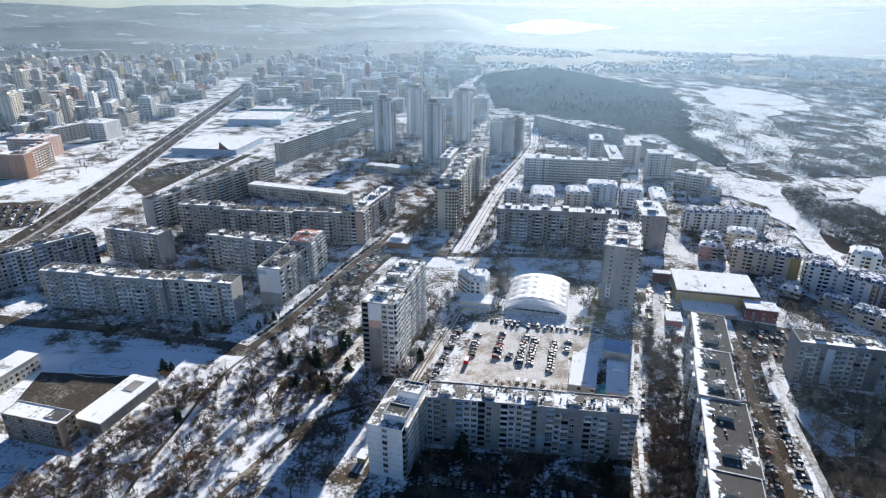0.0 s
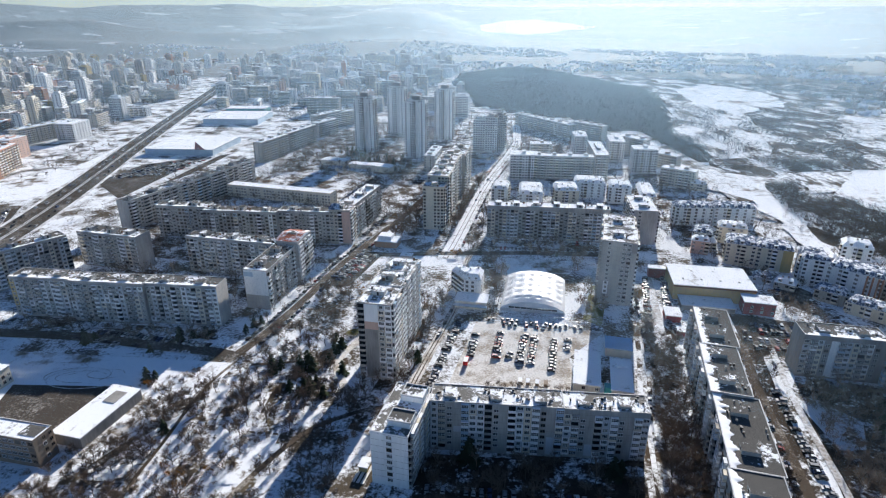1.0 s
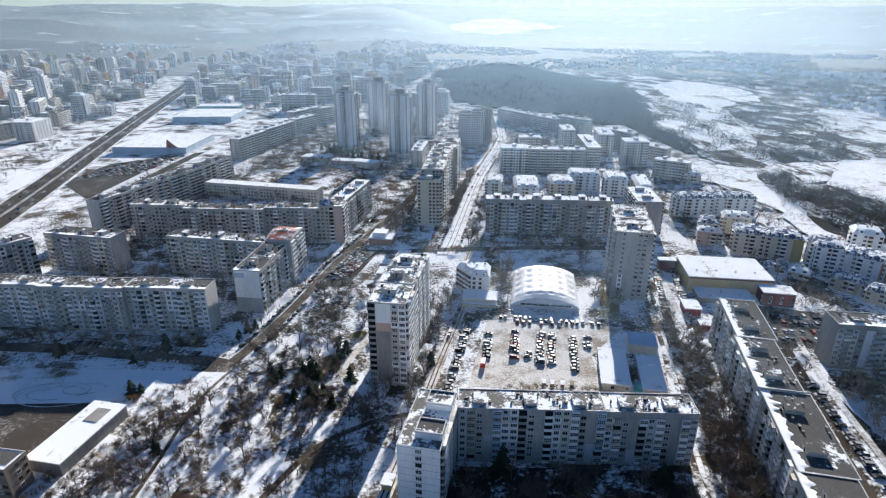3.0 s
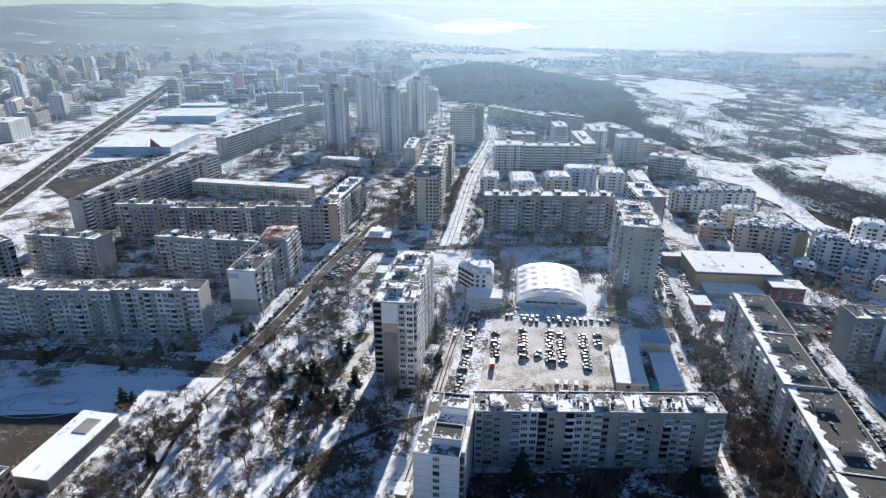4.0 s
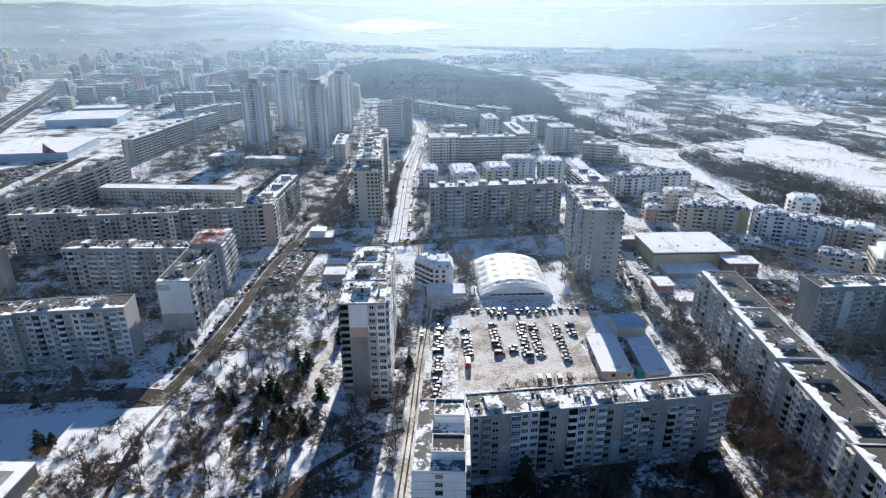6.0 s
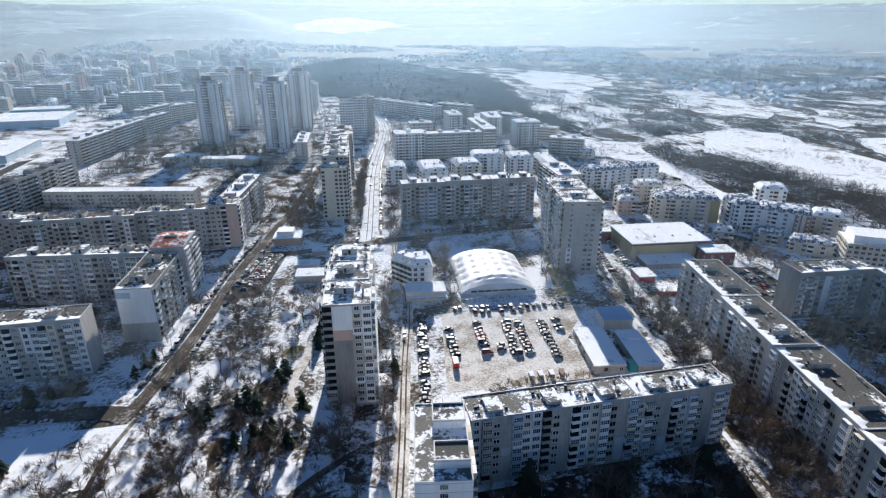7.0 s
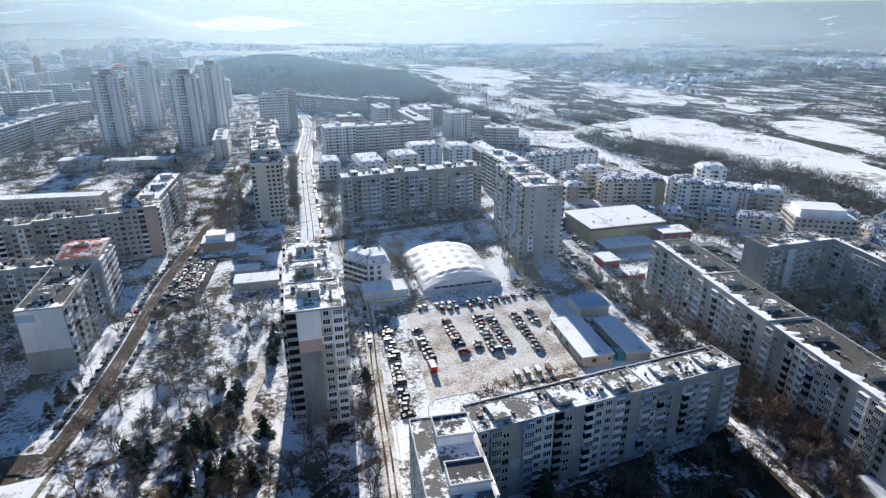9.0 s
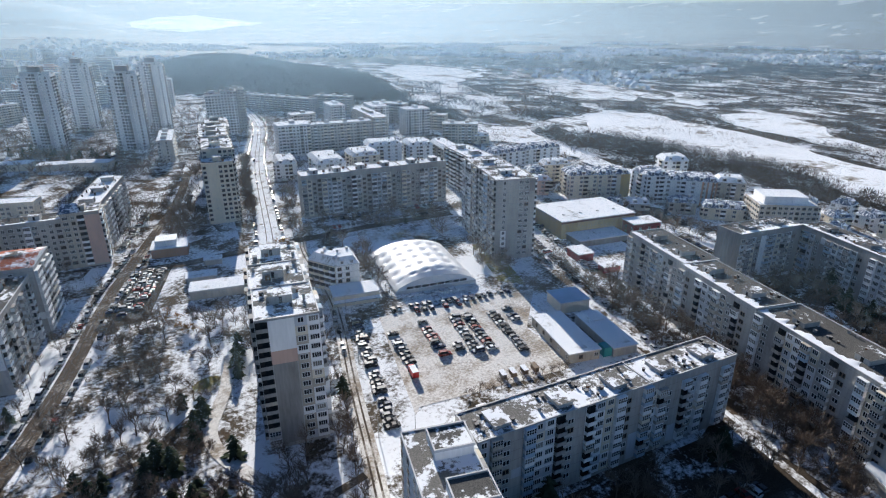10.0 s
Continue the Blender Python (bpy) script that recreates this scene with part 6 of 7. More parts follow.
scatter([(44, 410), (46, 434), (122, 418), (120, 400)], 34, 15, space=3, scale=0.8)
scatter([(-250, 300), (-246, 316), (-122, 296), (-122, 286)], 36, 16, space=3, scale=0.8)
scatter([(-118, 290), (-112, 318), (-96, 318), (-102, 296)], 7, 17, space=3, scale=0.7)
scatter([(-104, 300), (-92, 340), (-72, 400), (-64, 395), (-84, 335), (-98, 298)], 14, 18, space=4, scale=0.7)
scatter([(-240, 345), (-230, 392), (-110, 365), (-118, 330)], 36, 19, space=5)
scatter([(-220, 415), (-215, 446), (-80, 424), (-90, 375)], 42, 20, space=5)
scatter([(-200, 470), (-190, 552), (-60, 520), (-75, 452)], 40, 21, space=6)
scatter([(-36, 425), (-20, 520), (5, 600), (30, 590), (-6, 560), (-8, 450)], 84, 22, space=3)
scatter([(14, 440), (30, 520), (56, 610), (64, 610), (46, 540), (24, 430)], 64, 23, space=2.6)
scatter([(24, 408), (42, 470), (50, 500), (58, 498), (42, 440), (34, 405)], 24, 24, space=2.6)
scatter([(-170, 600), (-150, 800), (-30, 740), (-10, 640), (-60, 560)], 150, 25, space=4.5)
scatter([(-100, 800), (-60, 980), (120, 960), (60, 800)], 120, 26, space=6)
scatter([(60, 640), (90, 740), (200, 800), (230, 700), (180, 590)], 90, 27, space=5)
scatter([(190, 420), (185, 600), (280, 600), (270, 400), (240, 380)], 60, 28, space=6)
scatter([(205, 335), (225, 360), (240, 330), (222, 300), (212, 262), (198, 262)], 22, 29, space=4)
scatter([(280, 230), (260, 380), (300, 400), (320, 300), (330, 220)], 34, 30, space=5)
scatter([(-90, 670), (-110, 750), (-20, 700), (-30, 640)], 26, 31, "spruce", 5)
scatter([(-230, 590), (-300, 620), (-200, 700), (-180, 640)], 26, 32, space=6)
scatter([(-250, 480), (-200, 590), (-165, 650), (-150, 640), (-190, 540), (-215, 470)], 40, 36, space=4, scale=0.7)
scatter([(-430, 600), (-470, 800), (-410, 860), (-400, 660)], 46, 33, space=6, scale=0.7)
scatter([(-80, 350), (-56, 405), (-38, 400), (-58, 348)], 10, 35, space=5, scale=0.7)
scatter([(-40, 215), (-14, 300), (-4, 330), (-10, 330), (-26, 300), (-44, 225)], 26, 37, space=3)
scatter([(-40, 300), (-30, 345), (-8, 345), (-14, 305)], 16, 38, space=3.2, scale=0.9)
rng = random.Random(6)
for off in (5.0, 7.6):
    for (ax, ay), (bx, by) in zip(offset_line(SR, off), offset_line(SR, off)[1:]):
        n = int(math.dist((ax, ay), (bx, by)) / 3.2)
        for i in range(n):
            t = (i + rng.random()) / n
            tree("bare", ax + (bx - ax) * t, ay + (by - ay) * t, rng, 0.62)
rng = random.Random(5)
for x, y, sc in ((-55, 271, 1.2), (-52, 276, 1.1), (-57, 264, 0.9), (-67, 260, 1.0), (-64, 256, 0.9), (-70, 256, 0.9), (-56, 235, 0.9), (-62, 238, 1.0), (-67, 235, 0.9), (-66, 244, 1.0), (-60, 243, 1.0), (-72, 240, 0.9), (-83, 255, 0.8), (-86, 264, 0.8), (-80, 259, 0.7), (-142, 250, 0.9), (-139, 252, 0.7), (-119, 212, 0.7), (-49, 252, 0.9), (-12, 262, 0.8), (-104, 301, 0.8), (-101, 305, 0.7), (-107, 295, 0.7), (8, 189, 1.15), (-190, 287, 0.8), (-186, 289, 0.7), (-152, 277, 0.7), (-140, 287, 1.0), (-134, 290, 0.9), (-128, 293, 0.8), (62, 178, 0.9), (66, 181, 0.8), (185, 200, 1.1), (190, 205, 1.2), (196, 212, 1.1), (200, 196, 1.2), (188, 192, 0.9), (90, 396, 0.6), (-34, 303, 0.9), (-36, 297, 0.8), (-32, 308, 0.9), (-37, 291, 0.7), (-56, 284, 1.0)):
    tree("spruce", x, y, rng, sc)
for x, y, sc in ((-100, 178, 1.0), (-96, 174, 0.8), (-104, 183, 0.9), (-104, 172, 0.8), (14, 399, 1.0), (18, 401, 0.9), (-50, 346, 0.9), (-46, 343, 0.7), (-140, 246, 0.7), (-110, 190, 0.6), (-93, 186, 0.7), (-45, 331, 0.8), (-47, 335, 0.7), (-42, 329, 0.7)):
    tree("gold", x, y, rng, sc)


# shrubs and young growth
SHRUB = [Shape() for _ in range(4)]
for k, sh in enumerate(SHRUB):
    r2 = random.Random(200 + k)
    for _ in range(46):
        a, tilt, ln = r2.uniform(0, 6.283), r2.uniform(0.1, 1.0), r2.uniform(1.0, 2.6)
        e = Vector((math.cos(a) * math.sin(tilt), math.sin(a) * math.sin(tilt), math.cos(tilt))) * ln
        o = Vector((r2.uniform(-0.9, 0.9), r2.uniform(-0.9, 0.9), -0.05))
        side = e.cross(Vector((r2.uniform(-1, 1), r2.uniform(-1, 1), r2.uniform(-1, 1)))).normalized() * 0.05
        sh.face([o - side, o + side, o + e])
        sh.face([o + e * 0.5 - side, o + e * 0.5 + side, o + e * 0.5 + Vector((r2.uniform(-0.6, 0.6), r2.uniform(-0.6, 0.6), 0.7))])
THICKET = Shape()


def shrubs(poly, count, seed, scale=1.0):
    rng = random.Random(seed)
    xs, ys = [p[0] for p in poly], [p[1] for p in poly]
    done = tries = 0
    while done < count and tries < count * 12:
        tries += 1
        x, y = rng.uniform(min(xs), max(xs)), rng.uniform(min(ys), max(ys))
        if inside(poly, x, y) and clear(x, y):
            THICKET.add(SHRUB[rng.randrange(4)], heading(x, y, rng.uniform(0, 360), 0, scale * rng.uniform(0.6, 1.4)))
            done += 1


shrubs([(-106, 256), (-150, 190), (-165, 150), (-38, 150), (-36, 215), (-45, 236), (-52, 255), (-42, 300), (-30, 335), (-58, 376), (-84, 325)], 340, 1)
shrubs([(-104, 262), (-113, 246), (-122, 190), (-124, 150), (-104, 150), (-100, 200), (-84, 240)], 90, 2)
shrubs([(74, 150), (90, 205), (112, 278), (128, 283), (105, 198), (88, 150)], 120, 3)
shrubs([(128, 120), (150, 180), (168, 236), (205, 228), (192, 185), (170, 120)], 120, 4)
shrubs([(-22, 250), (-3, 318), (14, 360), (12, 316), (-14, 250)], 40, 5)
shrubs([(-250, 300), (-246, 316), (-122, 296), (-122, 286)], 50, 6)
shrubs([(-18, 140), (-12, 194), (72, 182), (64, 130)], 60, 7)
shrubs([(22, 240), (56, 234), (58, 243), (24, 250)], 40, 8, 0.8)
shrubs([(62, 238), (60, 268), (66, 268), (66, 246)], 14, 9, 1.2)
shrubs([(-150, 245), (-116, 264), (-112, 256), (-150, 185), (-168, 150), (-176, 150)], 60, 10)
tagged(new("shrubs", THICKET.mesh("shrubs", ["twig"])), "leafless shrubs and saplings in the snow", "shrubs", "", "stuff")
tagged(new("street_trees", REST_TREES.mesh("street_trees", ["twig"])), "leafless street and yard trees across the town", "trees", "", "stuff")


def woodland(name, label, polys, density, seed, height=9.0, twigs=16, mat="wood_far", width=0.22, clump=0.0, keep=0.0):
    """Many thin bare trees as one mass."""
    rng = random.Random(seed)
    v, f = [], []
    for poly in polys:
        xs, ys = [p[0] for p in poly], [p[1] for p in poly]
        area = abs(sum(a[0] * b2[1] - b2[0] * a[1] for a, b2 in zip(poly, poly[1:] + poly[:1]))) / 2
        want, made, tries = int(area * density), 0, 0
        while made < want and tries < want * 5:
            tries += 1
            x, y = rng.uniform(min(xs), max(xs)), rng.uniform(min(ys), max(ys))
            if not inside(poly, x, y) or (clump and noise.noise(Vector((x / 45, y / 70, seed))) < clump - 0.2) or (keep and not clear(x, y)):
                continue
            made += 1
            z, h = float(ground_height(x, y)), height * rng.uniform(0.6, 1.25)
            n = len(v)
            v += [(x - width * 0.6, y, z - 0.5), (x + width * 0.6, y, z - 0.5), (x + width * 0.2, y, z + h * 0.7), (x - width * 0.2, y, z + h * 0.7)]
            f.append((n, n + 1, n + 2, n + 3))
            for k in range(twigs):
                a, r, u = rng.uniform(0, 6.283), h * 0.42 * math.sqrt(rng.random()), rng.uniform(-1, 1)
                r *= math.sqrt(1 - u * u)
                cx, cy, cz = x + r * math.cos(a), y + r * math.sin(a), z + h * (0.6 + 0.36 * u)
                ex, ey, ez = math.cos(a) * rng.uniform(0, 0.2) * h, math.sin(a) * rng.uniform(0, 0.2) * h, h * rng.uniform(0.08, 0.22)
                wx, wy = width * rng.uniform(-1, 1), width * rng.uniform(-1, 1)
                n = len(v)
                v += [(cx - wx, cy - wy, cz), (cx + wx, cy + wy, cz - 0.2), (cx + ex, cy + ey, cz + ez)]
                f.append((n, n + 1, n + 2))
    me = bpy.data.meshes.new(name)
    me.from_pydata(v, [], f)
    me.materials.append(M[mat])
    return tagged(new(name, me), label, "trees", "", "stuff")


HILL = [(70, 1400), (98, 1250), (105, 1145), (162, 1045), (244, 987), (278, 935), (273, 888), (326, 866), (316, 752), (323, 691), (338, 664), (364, 752), (364, 845), (459, 1110), (500, 1239), (510, 1368), (476, 1501), (398, 1580), (330, 1750), (130, 1720)]
land_mesh = bpy.data.objects["ground"].data  # the hill's ground gets the near-black floor, imitating shade under trees
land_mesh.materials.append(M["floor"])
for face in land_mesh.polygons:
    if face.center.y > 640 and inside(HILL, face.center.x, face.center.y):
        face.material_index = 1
woodland("hill_wood", "dark leafless wood covering the low hill", [HILL], 0.06, 3, 8, 22, width=0.34)
woodland("river_wood", "leafless riverside trees in a dark belt", [[(347, 574), (381, 571), (354, 531), (389, 504), (397, 443), (397, 398), (405, 357), (400, 323), (362, 275), (345, 180), (318, 180), (336, 243), (322, 300), (326, 334), (316, 388), (314, 433), (312, 452), (316, 467), (326, 520)]], 0.075, 4, 9.5, 34, width=0.2, mat="wood_mid")
woodland("river_wood", "leafless thicket beyond the river fields", [[(401, 676), (496, 674), (648, 629), (609, 591), (614, 542), (556, 473), (533, 493), (535, 538), (560, 589), (528, 635), (479, 628), (409, 624)], [(335, 664), (354, 691), (419, 691), (478, 691), (542, 697), (510, 650), (413, 638), (346, 633)], [(522, 400), (534, 359), (524, 314), (480, 200), (440, 200), (469, 293), (482, 354)], [(694, 476), (722, 430), (736, 396), (558, 328), (572, 366), (594, 394), (632, 408)]], 0.05, 5, 6.5, 18, width=0.26, mat="wood_mid", clump=0.02)
woodland("bank_scrub", "low brown bushes on the snowy river bank", [[(225, 560), (280, 645), (335, 600), (318, 470), (300, 420), (262, 430)], [(240, 380), (300, 430), (318, 340), (290, 300), (262, 330)], [(300, 700), (345, 800), (430, 790), (400, 660), (330, 640)], [(430, 470), (450, 560), (540, 560), (545, 440), (480, 380)]], 0.016, 12, 3.2, 14, mat="wood_mid", width=0.16, clump=0.2, keep=1.5)
woodland("far_scrub", "dark scrub and hedges among the far fields", [[(570, 1027), (677, 1110), (649, 935), (647, 845), (538, 691), (478, 691), (448, 736), (513, 888)], [(650, 845), (760, 1180), (1100, 1150), (1500, 900), (1200, 470), (830, 400), (660, 570), (800, 740), (850, 1020), (740, 1020)], [(354, 691), (364, 845), (470, 1110), (565, 1033), (511, 888), (448, 736)]], 0.03, 6, 4.6, 8, width=0.4, clump=0.12)
woodland("far_scrub", "dark trees and orchards among the village houses", [[(760, 1350), (820, 1600), (1300, 1750), (2200, 1500), (2200, 900), (1500, 640), (1300, 560), (900, 1100)], [(430, 1760), (680, 2250), (1250, 2300), (860, 1700), (760, 1400), (690, 1540), (600, 1690)], [(1250, 420), (1500, 640), (2200, 900), (2200, 500), (1300, 250)]], 0.02, 14, 6.5, 6, width=0.9, clump=0.08)
woodland("far_wood", "hazy dark woods on the far plain", [[(-1500, 2100), (-900, 2250), (-300, 2300), (-300, 2500), (-1500, 2500)], [(-300, 1500), (-100, 1900), (60, 1900), (20, 1500)], [(-1700, 1500), (-1000, 2000), (-1100, 2300), (-1900, 1900)]], 0.009, 7, 8, 8, width=1.0, clump=0.15)
woodland("far_wood", "dark wood on the far plain", [[(1136, 2256), (1323, 2310), (1422, 2130), (1477, 2017), (1129, 1526), (945, 1551), (891, 1739)]], 0.016, 8, 7, 8, width=0.9, clump=0.05)
woodland("town_trees", "leafless trees crowding the yards between the streets", [[(-62, 420), (-46, 430), (-30, 470), (-8, 530), (2, 600), (-22, 640), (-58, 530), (-54, 470)], [(-60, 435), (-28, 500), (0, 610), (50, 640), (95, 800), (-20, 900), (-140, 840), (-185, 640), (-80, 545)], [(0, 424), (16, 520), (50, 630), (42, 560), (26, 480), (12, 422)], [(40, 440), (66, 560), (110, 700), (150, 800), (190, 760), (120, 590), (70, 440)], [(-180, 590), (-150, 560), (-20, 900), (40, 1000), (-120, 1000)], [(-250, 410), (-225, 455), (-80, 430), (-95, 385)], [(-240, 345), (-235, 394), (-100, 358), (-116, 322)], [(110, 640), (260, 640), (230, 900), (150, 900)]], 0.012, 10, 8.0, 28, mat="wood_mid", width=0.17, clump=0.08, keep=1.5)
woodland("town_trees", "leafless yard trees among the apartment blocks", [[(-330, 420), (-250, 660), (-150, 900), (-60, 1150), (200, 1000), (300, 640), (270, 420), (240, 300), (180, 400), (40, 470), (-60, 410), (-120, 320), (-240, 330)]], 0.009, 15, 7.0, 24, mat="wood_mid", width=0.16, clump=0.14, keep=1.5)
woodland("town_trees", "leafless trees between the far apartment buildings", [[(-470, 860), (-700, 860), (-1050, 1300), (-1500, 1900), (-700, 1950), (-520, 1300)], [(-400, 1120), (-500, 1900), (-100, 1850), (40, 1450), (0, 1050), (-180, 980)]], 0.008, 9, 9, 16, mat="wood_mid", width=0.45, clump=0.12, keep=1.0)


# ---- cars ----
def car_shapes(kind):
    """Body, glass band and wheels of one car; it points along +x."""
    L, W, H = {"hatch": (4.0, 1.72, 1.48), "saloon": (4.5, 1.78, 1.42), "van": (4.9, 1.9, 1.95)}[kind]
    prof = {"hatch": [(-2.0, 0.3), (-2.0, 0.85), (-1.75, 0.95), (0.85, 0.95), (1.85, 0.78), (2.0, 0.55), (2.0, 0.3)], "saloon": [(-2.25, 0.3), (-2.25, 0.85), (-1.4, 0.96), (0.95, 0.94), (2.05, 0.76), (2.25, 0.55), (2.25, 0.3)], "van": [(-2.45, 0.3), (-2.45, 1.1), (-2.3, 1.15), (1.25, 1.1), (2.25, 0.9), (2.45, 0.6), (2.45, 0.3)]}[kind]
    body = Shape()
    n = len(prof)
    for y, k in ((-W / 2, 0.0), (W / 2, 0.0)):
        body.v += [(x, y, z) for x, z in prof]
    for i in range(n - 1):
        body.f.append((i, i + 1, n + i + 1, n + i)), body.m.append(0)
    body.f += [tuple(range(n))[::-1], tuple(range(n, 2 * n))]
    body.m += [0, 0]
    lo = prof[2][1]
    cab = {"hatch": (-1.8, 0.95, -1.55, 0.2), "saloon": (-1.5, 1.0, -0.95, 0.25), "van": (-2.3, 1.3, -2.15, 0.75)}[kind]
    glass = Shape()
    w0, w1 = W / 2 - 0.06, W / 2 - 0.24
    glass.v += [(cab[0], -w0, lo), (cab[1], -w0, lo), (cab[1], w0, lo), (cab[0], w0, lo), (cab[2], -w1, H - 0.05), (cab[3], -w1, H - 0.05), (cab[3], w1, H - 0.05), (cab[2], w1, H - 0.05)]
    glass.f += [(0, 1, 5, 4), (1, 2, 6, 5), (2, 3, 7, 6), (3, 0, 4, 7)]
    glass.m += [0] * 4
    body.box(cab[2] - 0.05, cab[3] + 0.05, -w1 - 0.03, w1 + 0.03, H - 0.06, H, 0, True)
    for x in (cab[2] + 0.05, (cab[2] + cab[3]) / 2):
        body.box(x - 0.05, x + 0.05, -w0 + 0.04, w0 - 0.04, lo, H - 0.05, 0)
    wheel = Shape()
    for y in (-0.1, 0.1):
        wheel.v += [(0.31 * math.cos(t * math.pi / 5), y, 0.31 + 0.31 * math.sin(t * math.pi / 5)) for t in range(10)]
    wheel.f += [tuple(range(10))[::-1], tuple(range(10, 20))] + [(i, (i + 1) % 10, 10 + (i + 1) % 10, 10 + i) for i in range(10)]
    wheel.m += [0] * 12
    spots = [(sx * L * 0.31, sy * (W / 2 - 0.08)) for sx in (-1, 1) for sy in (-1, 1)]
    snow = Shape().box(cab[2] + 0.05, cab[3] - 0.05, -w1 + 0.05, w1 - 0.05, H, H + 0.07)
    return body, glass, wheel, spots, snow


CARS, NEAR_CARS, REST_CARS = {}, [0], Shape()
CAR_PARTS = {k: car_shapes(k) for k in ("hatch", "saloon", "van")}
CAR_LABEL = {"hatch": "parked hatchback car", "saloon": "parked saloon car", "van": "parked van"}


def car(kind, snowy_roof, x, y, turn, detailed, doing="parked on trodden snow"):
    if not detailed and NEAR_CARS[0] >= 130:
        body, glass, wheel, spots, snow = CAR_PARTS[kind]
        m = pose(x, y, 0.12, 0, 0, turn)
        paint = (0, 1, 2, 1, 2, 3, 2, 1, 0, 2, 1, 2, 4, 1, 2, 3, 0, 1, 2)[int(abs(x * 7.3 + y * 3.1) * 10) % 19]
        for shape, slot in [(body, paint), (glass, 5)] + ([(snow, 6)] if snowy_roof else []):
            k = len(REST_CARS.m)
            REST_CARS.add(shape, m)
            REST_CARS.m[k:] = [slot] * (len(REST_CARS.m) - k)
        return
    NEAR_CARS[0] += not detailed
    key = (kind, snowy_roof, detailed)
    if key not in CARS:
        body, glass, wheel, spots, snow = car_shapes(kind)
        if detailed:
            CARS[key] = [body.mesh("car", ["car_paint"]), [("glasshouse", glass.mesh("glasshouse", ["glass"]), None)] + [("wheel", None, s) for s in spots] + ([("snow_cap", snow.mesh("snow_cap", ["snow"]), None)] if snowy_roof else [])]
            wm = wheel.mesh("wheel", ["tyre"])
            CARS[key][1] = [(a, wm if a == "wheel" else b2, s) for a, b2, s in CARS[key][1]]
        else:
            full = Shape().add(body, Matrix.Identity(4))
            k = len(full.m)
            full.add(glass, Matrix.Identity(4))
            full.m[k:] = [1] * (len(full.m) - k)
            for sx, sy in spots:
                k = len(full.m)
                full.add(wheel, Matrix.Translation((sx, sy, 0)))
                full.m[k:] = [2] * (len(full.m) - k)
            if snowy_roof:
                k = len(full.m)
                full.add(snow, Matrix.Identity(4))
                full.m[k:] = [3] * (len(full.m) - k)
            CARS[key] = [full.mesh("car", ["car_paint", "glass", "tyre", "snow"]), []]
    me, parts = CARS[key]
    ob = thing("car" if kind != "van" else "van", CAR_LABEL[kind] + (" with snow on its roof" if snowy_roof else " on trodden snow"), "car", pose(x, y, 0.12, 0, 0, turn), "parked cars", me)
    for name, data, spot in parts:
        part(name, data, ob, Matrix.Translation((*spot, 0)) if spot else None)


def car_row(a, b, count, turn, seed, fill=0.9, detailed=False, snow=0.06):
    """Cars side by side from a to b; turn is their heading."""
    rng = random.Random(seed)
    for i in range(count):
        if rng.random() > fill:
            continue
        t = (i + 0.5) / count
        x, y = a[0] + (b[0] - a[0]) * t + rng.uniform(-0.3, 0.3), a[1] + (b[1] - a[1]) * t
        car(rng.choice(("hatch", "hatch", "saloon", "saloon", "van")) if rng.random() < 0.8 else "hatch", rng.random() < snow, x, y, turn + rng.choice((0, 180)) + rng.uniform(-3, 3), detailed)


def street_cars(line, offset, fill, seed, step=6.2, detailed=False, lo=0.0, hi=1.0):
    """Cars parked along a street."""
    rng = random.Random(seed)
    pts = offset_line(line, offset)
    total = sum(math.dist(p, q) for p, q in zip(pts, pts[1:]))
    run = 0.0
    for p, q in zip(pts, pts[1:]):
        d = math.dist(p, q)
        t = 0.0
        while t < d:
            if lo < (run + t) / total < hi and rng.random() < fill:
                car(rng.choice(("hatch", "saloon", "hatch", "van")), rng.random() < 0.06, p[0] + (q[0] - p[0]) * t / d, p[1] + (q[1] - p[1]) * t / d, math.degrees(math.atan2(q[1] - p[1], q[0] - p[0])) + rng.choice((0, 180)), detailed)
            t += step
        run += d


car_row((-7, 238), (13, 305), 27, -14, 1, 0.95, True)
car_row((14, 258), (20, 288), 10, -14, 2, 0.75, True)
car_row((28, 262), (34, 289), 10, -14, 3, 0.9, True)
car_row((35, 262), (36, 268), 2, -14, 4, 1.0, True)
car_row((39, 257), (47, 285), 10, -14, 5, 0.85, True)
car_row((44.5, 256), (52.5, 284), 11, -14, 6, 0.95, True)
car_row((54, 249), (62, 280), 11, -14, 7, 0.95, True)
car_row((28, 304), (86, 289), 22, 76, 8, 0.8, True)
car_row((36, 298), (60, 292), 8, 76, 9, 0.6, True)
car_row((66, 268), (70, 280), 4, -14, 10, 0.8, True)
car_row((-1, 285), (8, 315), 9, 70, 11, 0.6, True)
car_row((141, 357), (118, 289), 25, -14, 12, 0.9)
car_row((153, 357), (131, 292), 24, -14, 13, 0.9)
car_row((156, 231), (139, 165), 24, -14, 14, 0.85)
car_row((141, 214), (125, 160), 20, -14, 15, 0.75)
for i in range(4):
    car_row((163 + i * 1.5, 268 + i * 8), (198 + i * 1.5, 261 + i * 8), 13, 76, 20 + i, 0.75)
car_row((-200, 301), (-122, 281), 30, 70, 30, 0.85)
car_row((-200, 292), (-130, 274), 12, -12, 31, 0.4)
for i in range(3):
    car_row((-71 + i * 6, 357 + i * 3), (-53 + i * 6, 405), 18, -14, 33 + i, 0.85)
car_row((50, 429), (120, 416), 26, 80, 40, 0.7)
car_row((50, 412), (110, 404), 22, 80, 41, 0.6)
car_row((-10, 176), (64, 165), 26, 82, 42, 0.65, True)
car_row((-8, 163), (62, 152), 24, 82, 43, 0.7, True)
